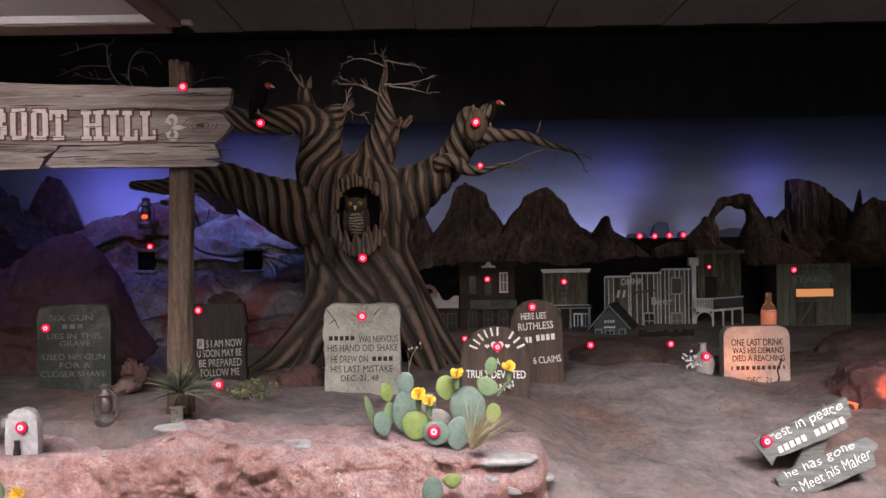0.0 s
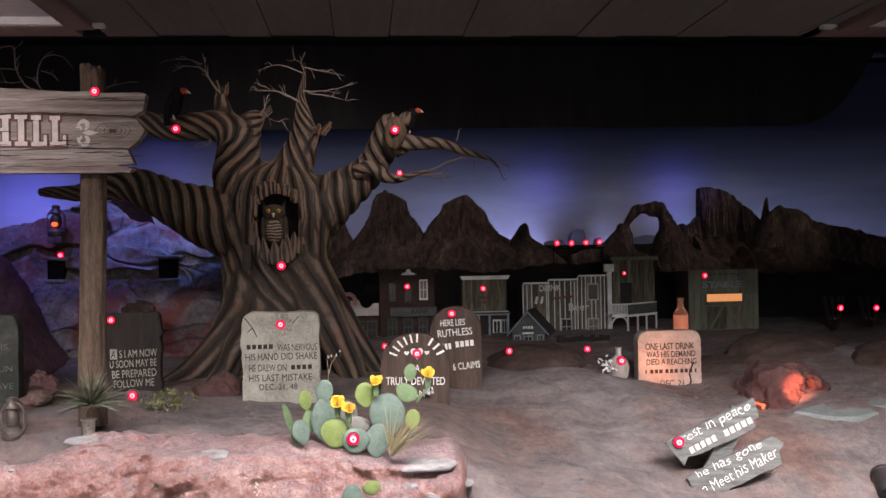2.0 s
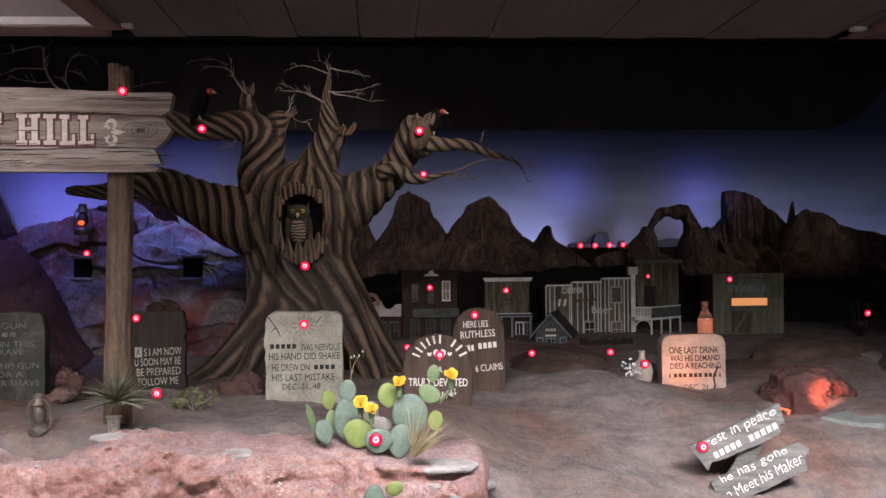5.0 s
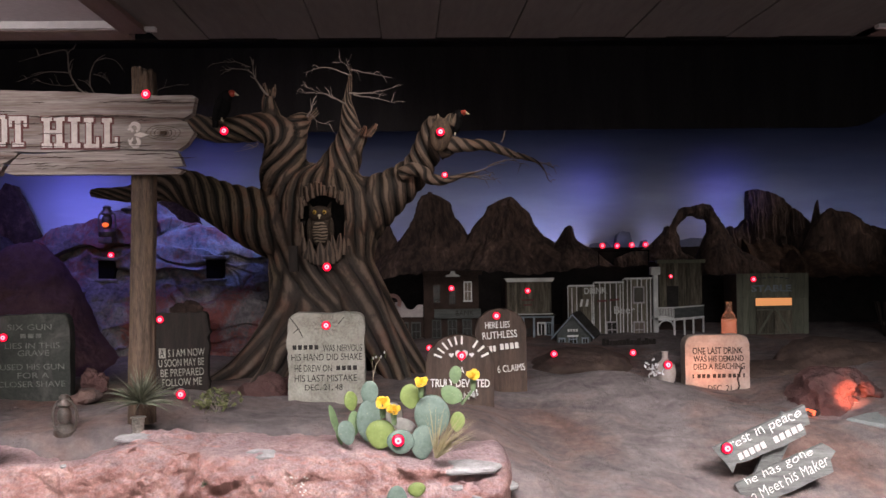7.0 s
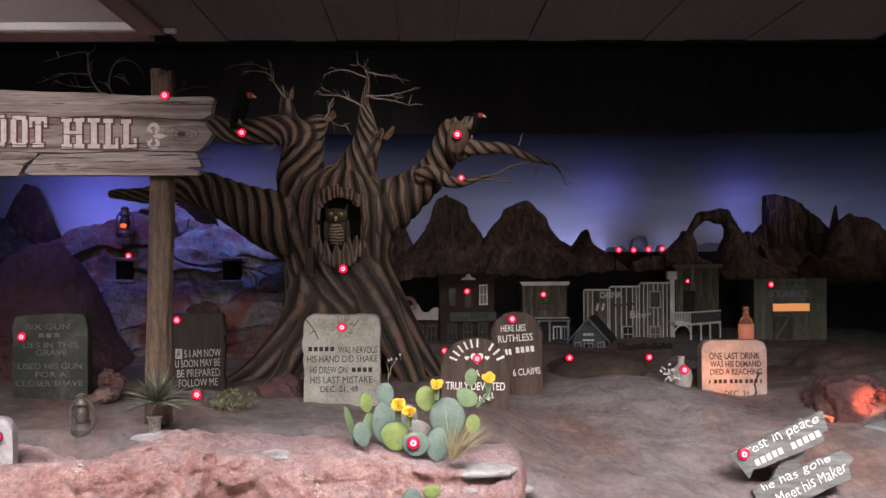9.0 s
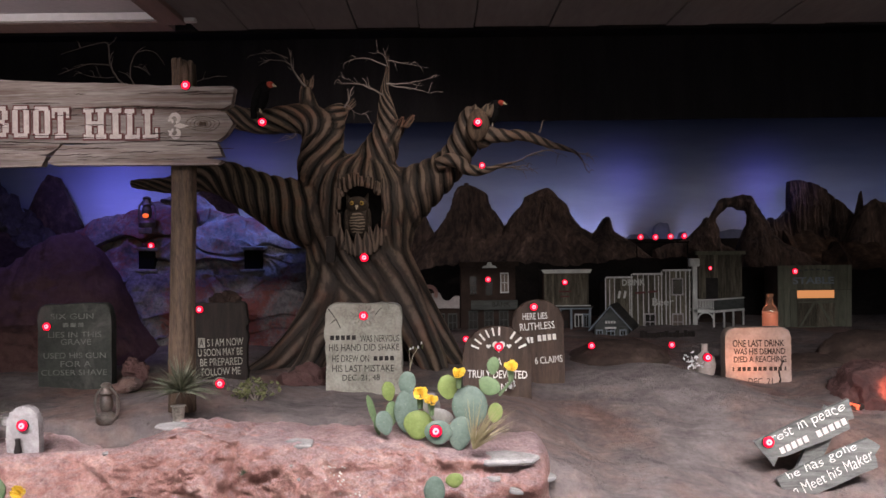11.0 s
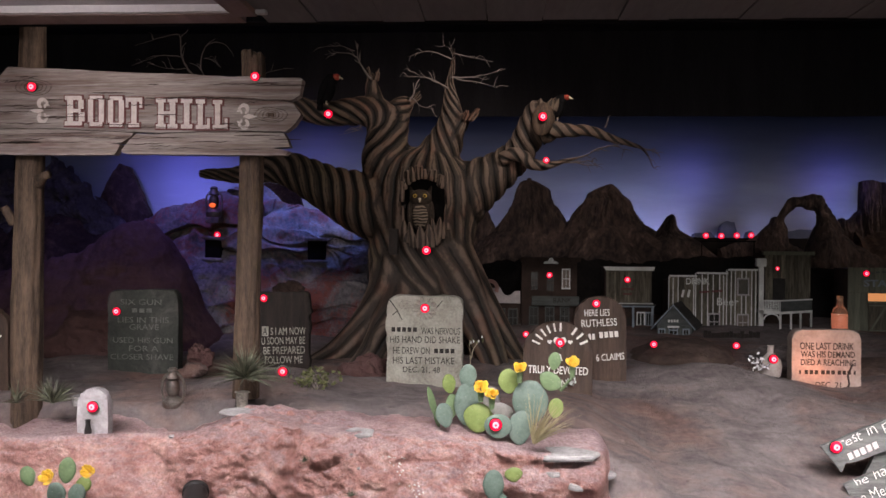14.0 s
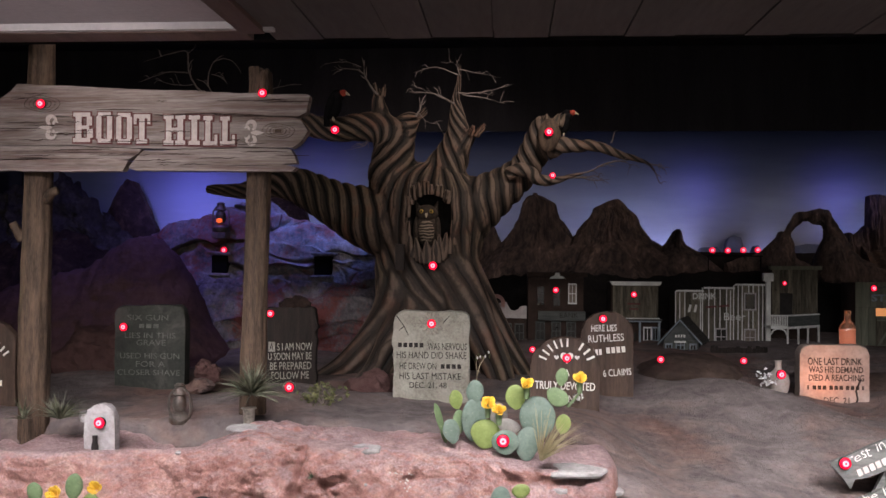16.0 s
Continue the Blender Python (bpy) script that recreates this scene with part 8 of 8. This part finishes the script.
yucca = thing("yucca", "spiky pale green yucca at the post's foot", "yucca", (-1.173, 4.17, 0.93), "yuccas")
blades(yucca, (-1.163, 4.1, 0.966), 210, 0.23, 0.0095, 1.05, YUCCA, 1, up=0.1)
yucca = thing("yucca", "spiky grey-green yucca behind the ledge", "yucca", (-2.086, 4.2, 0.806), "yuccas")
blades(yucca, (-2.052, 4.12, 0.836), 110, 0.19, 0.007, 0.9, YUCCA, 2, up=0.6)
yucca = thing("yucca", "sparse dark yucca in shadow", "yucca", (-2.269, 4.2, 0.81), "yuccas")
blades(yucca, (-2.222, 4.12, 0.833), 16, 0.17, 0.009, 1.0, YUCCA, 3)
tuft = thing("grass_tuft", "dry straw-coloured grass tuft beside the cactus", "grass", (0.128, 3.74, 0.818))
blades(tuft, (0.098, 3.68, 0.791), 55, 0.3, 0.0042, 1.0, GRASS, 4, "blade", 1.6, (0.5, -0.1, 1.1))
blades(tuft, (0.103, 3.68, 0.79), 40, 0.28, 0.0042, 1.0, GRASS, 14, "blade", 1.4, (1.5, -0.1, 0.9))
tuft = thing("weed_tuft", "small green weed growing from the rock", "weed", (-0.801, 3.66, 0.701))
blades(tuft, (-0.796, 3.64, 0.712), 18, 0.04, 0.006, 1.0, YUCCA, 6)
tuft = thing("weed_tuft", "small green weed low on the rock", "weed", (-0.605, 3.6, 0.604))
blades(tuft, (-0.605, 3.6, 0.591), 20, 0.055, 0.006, 1.0, YUCCA, 7)


def shrub(at, size, count, material, seed, label, name="small_shrub"):
    ob = thing(name, label, "shrub", at)
    random.seed(seed)
    for k in range(9):
        tip = Vector(at) + Vector((random.uniform(-1, 1) * size, random.uniform(-0.6, 0.6) * size, random.uniform(0.5, 1.2) * size))
        bm = bmesh.new()
        twig(bm, (Vector(at), (Vector(at) + tip) / 2 + Vector((0.1 * size, 0, 0.15 * size)), tip), 0.003, 0.001)
        stem = part("stem", bm, TWIG, ob)
        for j in range(count):
            c = Vector(at).lerp(tip, random.uniform(0.45, 1.05)) + Vector([random.uniform(-1, 1) * 0.22 * size for _ in range(3)])
            bm = bmesh.new()
            sheet(bm, 2, 3, lambda u, v: ((u - 0.5) * 0.013 * math.sin(math.pi * (0.15 + 0.8 * v)), 0.003 * (u - 0.5) ** 2 * 4, (v - 0.5) * 0.022))
            bmesh.ops.transform(bm, matrix=Matrix.Translation(c) @ Euler([random.uniform(0, 6.3) for _ in range(3)]).to_matrix().to_4x4(), verts=bm.verts)
            part("leaf", bm, material, stem, angle=180)
    return ob


shrub((-0.931, 4.56, 0.84), 0.11, 17, LEAF, 3, "small yellow-green shrub below the tree")
shrub((1.473, 5.62, 0.812), 0.085, 5, WHITEPETAL, 5, "sprig of small white flowers beside the jug", "flower_sprig")
shrub((0.342, 4.85, 0.84), 0.04, 3, WHITEPETAL, 8, "tiny white flowers before the marker", "flower_sprig")
weed = thing("thin_weed", "thin tall weed with tiny pale buds beside the tree root", "weed", (-0.212, 5.3, 0.747))
random.seed(9)
for pts in (((-0.212, 5.3, 0.728), (-0.203, 5.3, 0.875), (-0.207, 5.3, 1.022)), ((-0.231, 5.3, 0.728), (-0.242, 5.3, 0.876), (-0.311, 5.3, 0.966)), ((-0.203, 5.3, 0.907), (-0.182, 5.3, 0.977), (-0.156, 5.3, 1.028))):
    bm = bmesh.new()
    twig(bm, pts, 0.003, 0.0014)
    stem = part("stem", bm, HORN, weed)
    for k in range(5):
        bm = bmesh.new()
        ball(bm, Vector(pts[2]) + Vector((random.uniform(-0.03, 0.03), random.uniform(-0.02, 0.02), random.uniform(-0.03, 0.02))), (0.005, 0.005, 0.008), 8, 6)
        part("bud", bm, WHITEPETAL if k % 2 else LEAF, stem)

# rocks beside the dark grave stone
boulder("rock", (-1.724, 5.2, 0.913), (0.075, 0.07, 0.065), HILL, "brown rock beside the dark grave stone", 21, 0.35)
boulder("rock", (-1.732, 5.1, 0.85), (0.07, 0.05, 0.04), GROUND, "greenish brown rock below the brown one", 23, 0.35)

# spotlight can at the front edge
def lamp_can(at, turn):
    ob = thing("spotlight", "black cylindrical stage spotlight at the front edge", "spotlight", at, "spotlights")
    bm = bmesh.new()
    lathe(bm, (0, 0, 0), ((0.03, 0), (0.045, 0.015), (0.047, 0.12), (0.052, 0.125), (0.052, 0.14), (0.042, 0.14), (0.04, 0.03)))
    bmesh.ops.transform(bm, matrix=Matrix.Translation(at) @ pose(0, 0, 0, -70, 0, turn), verts=bm.verts)
    part("can", bm, HOUSING, ob)
    part("stem", boxed(at[0] - 0.01, at[0] + 0.01, at[1] - 0.01, at[1] + 0.01, 0.3, at[2]), HOUSING, ob)


lamp_can((2.101, 3.6, 0.58), -20)
lamp_can((-1.193, 3.5, 0.542), 15)
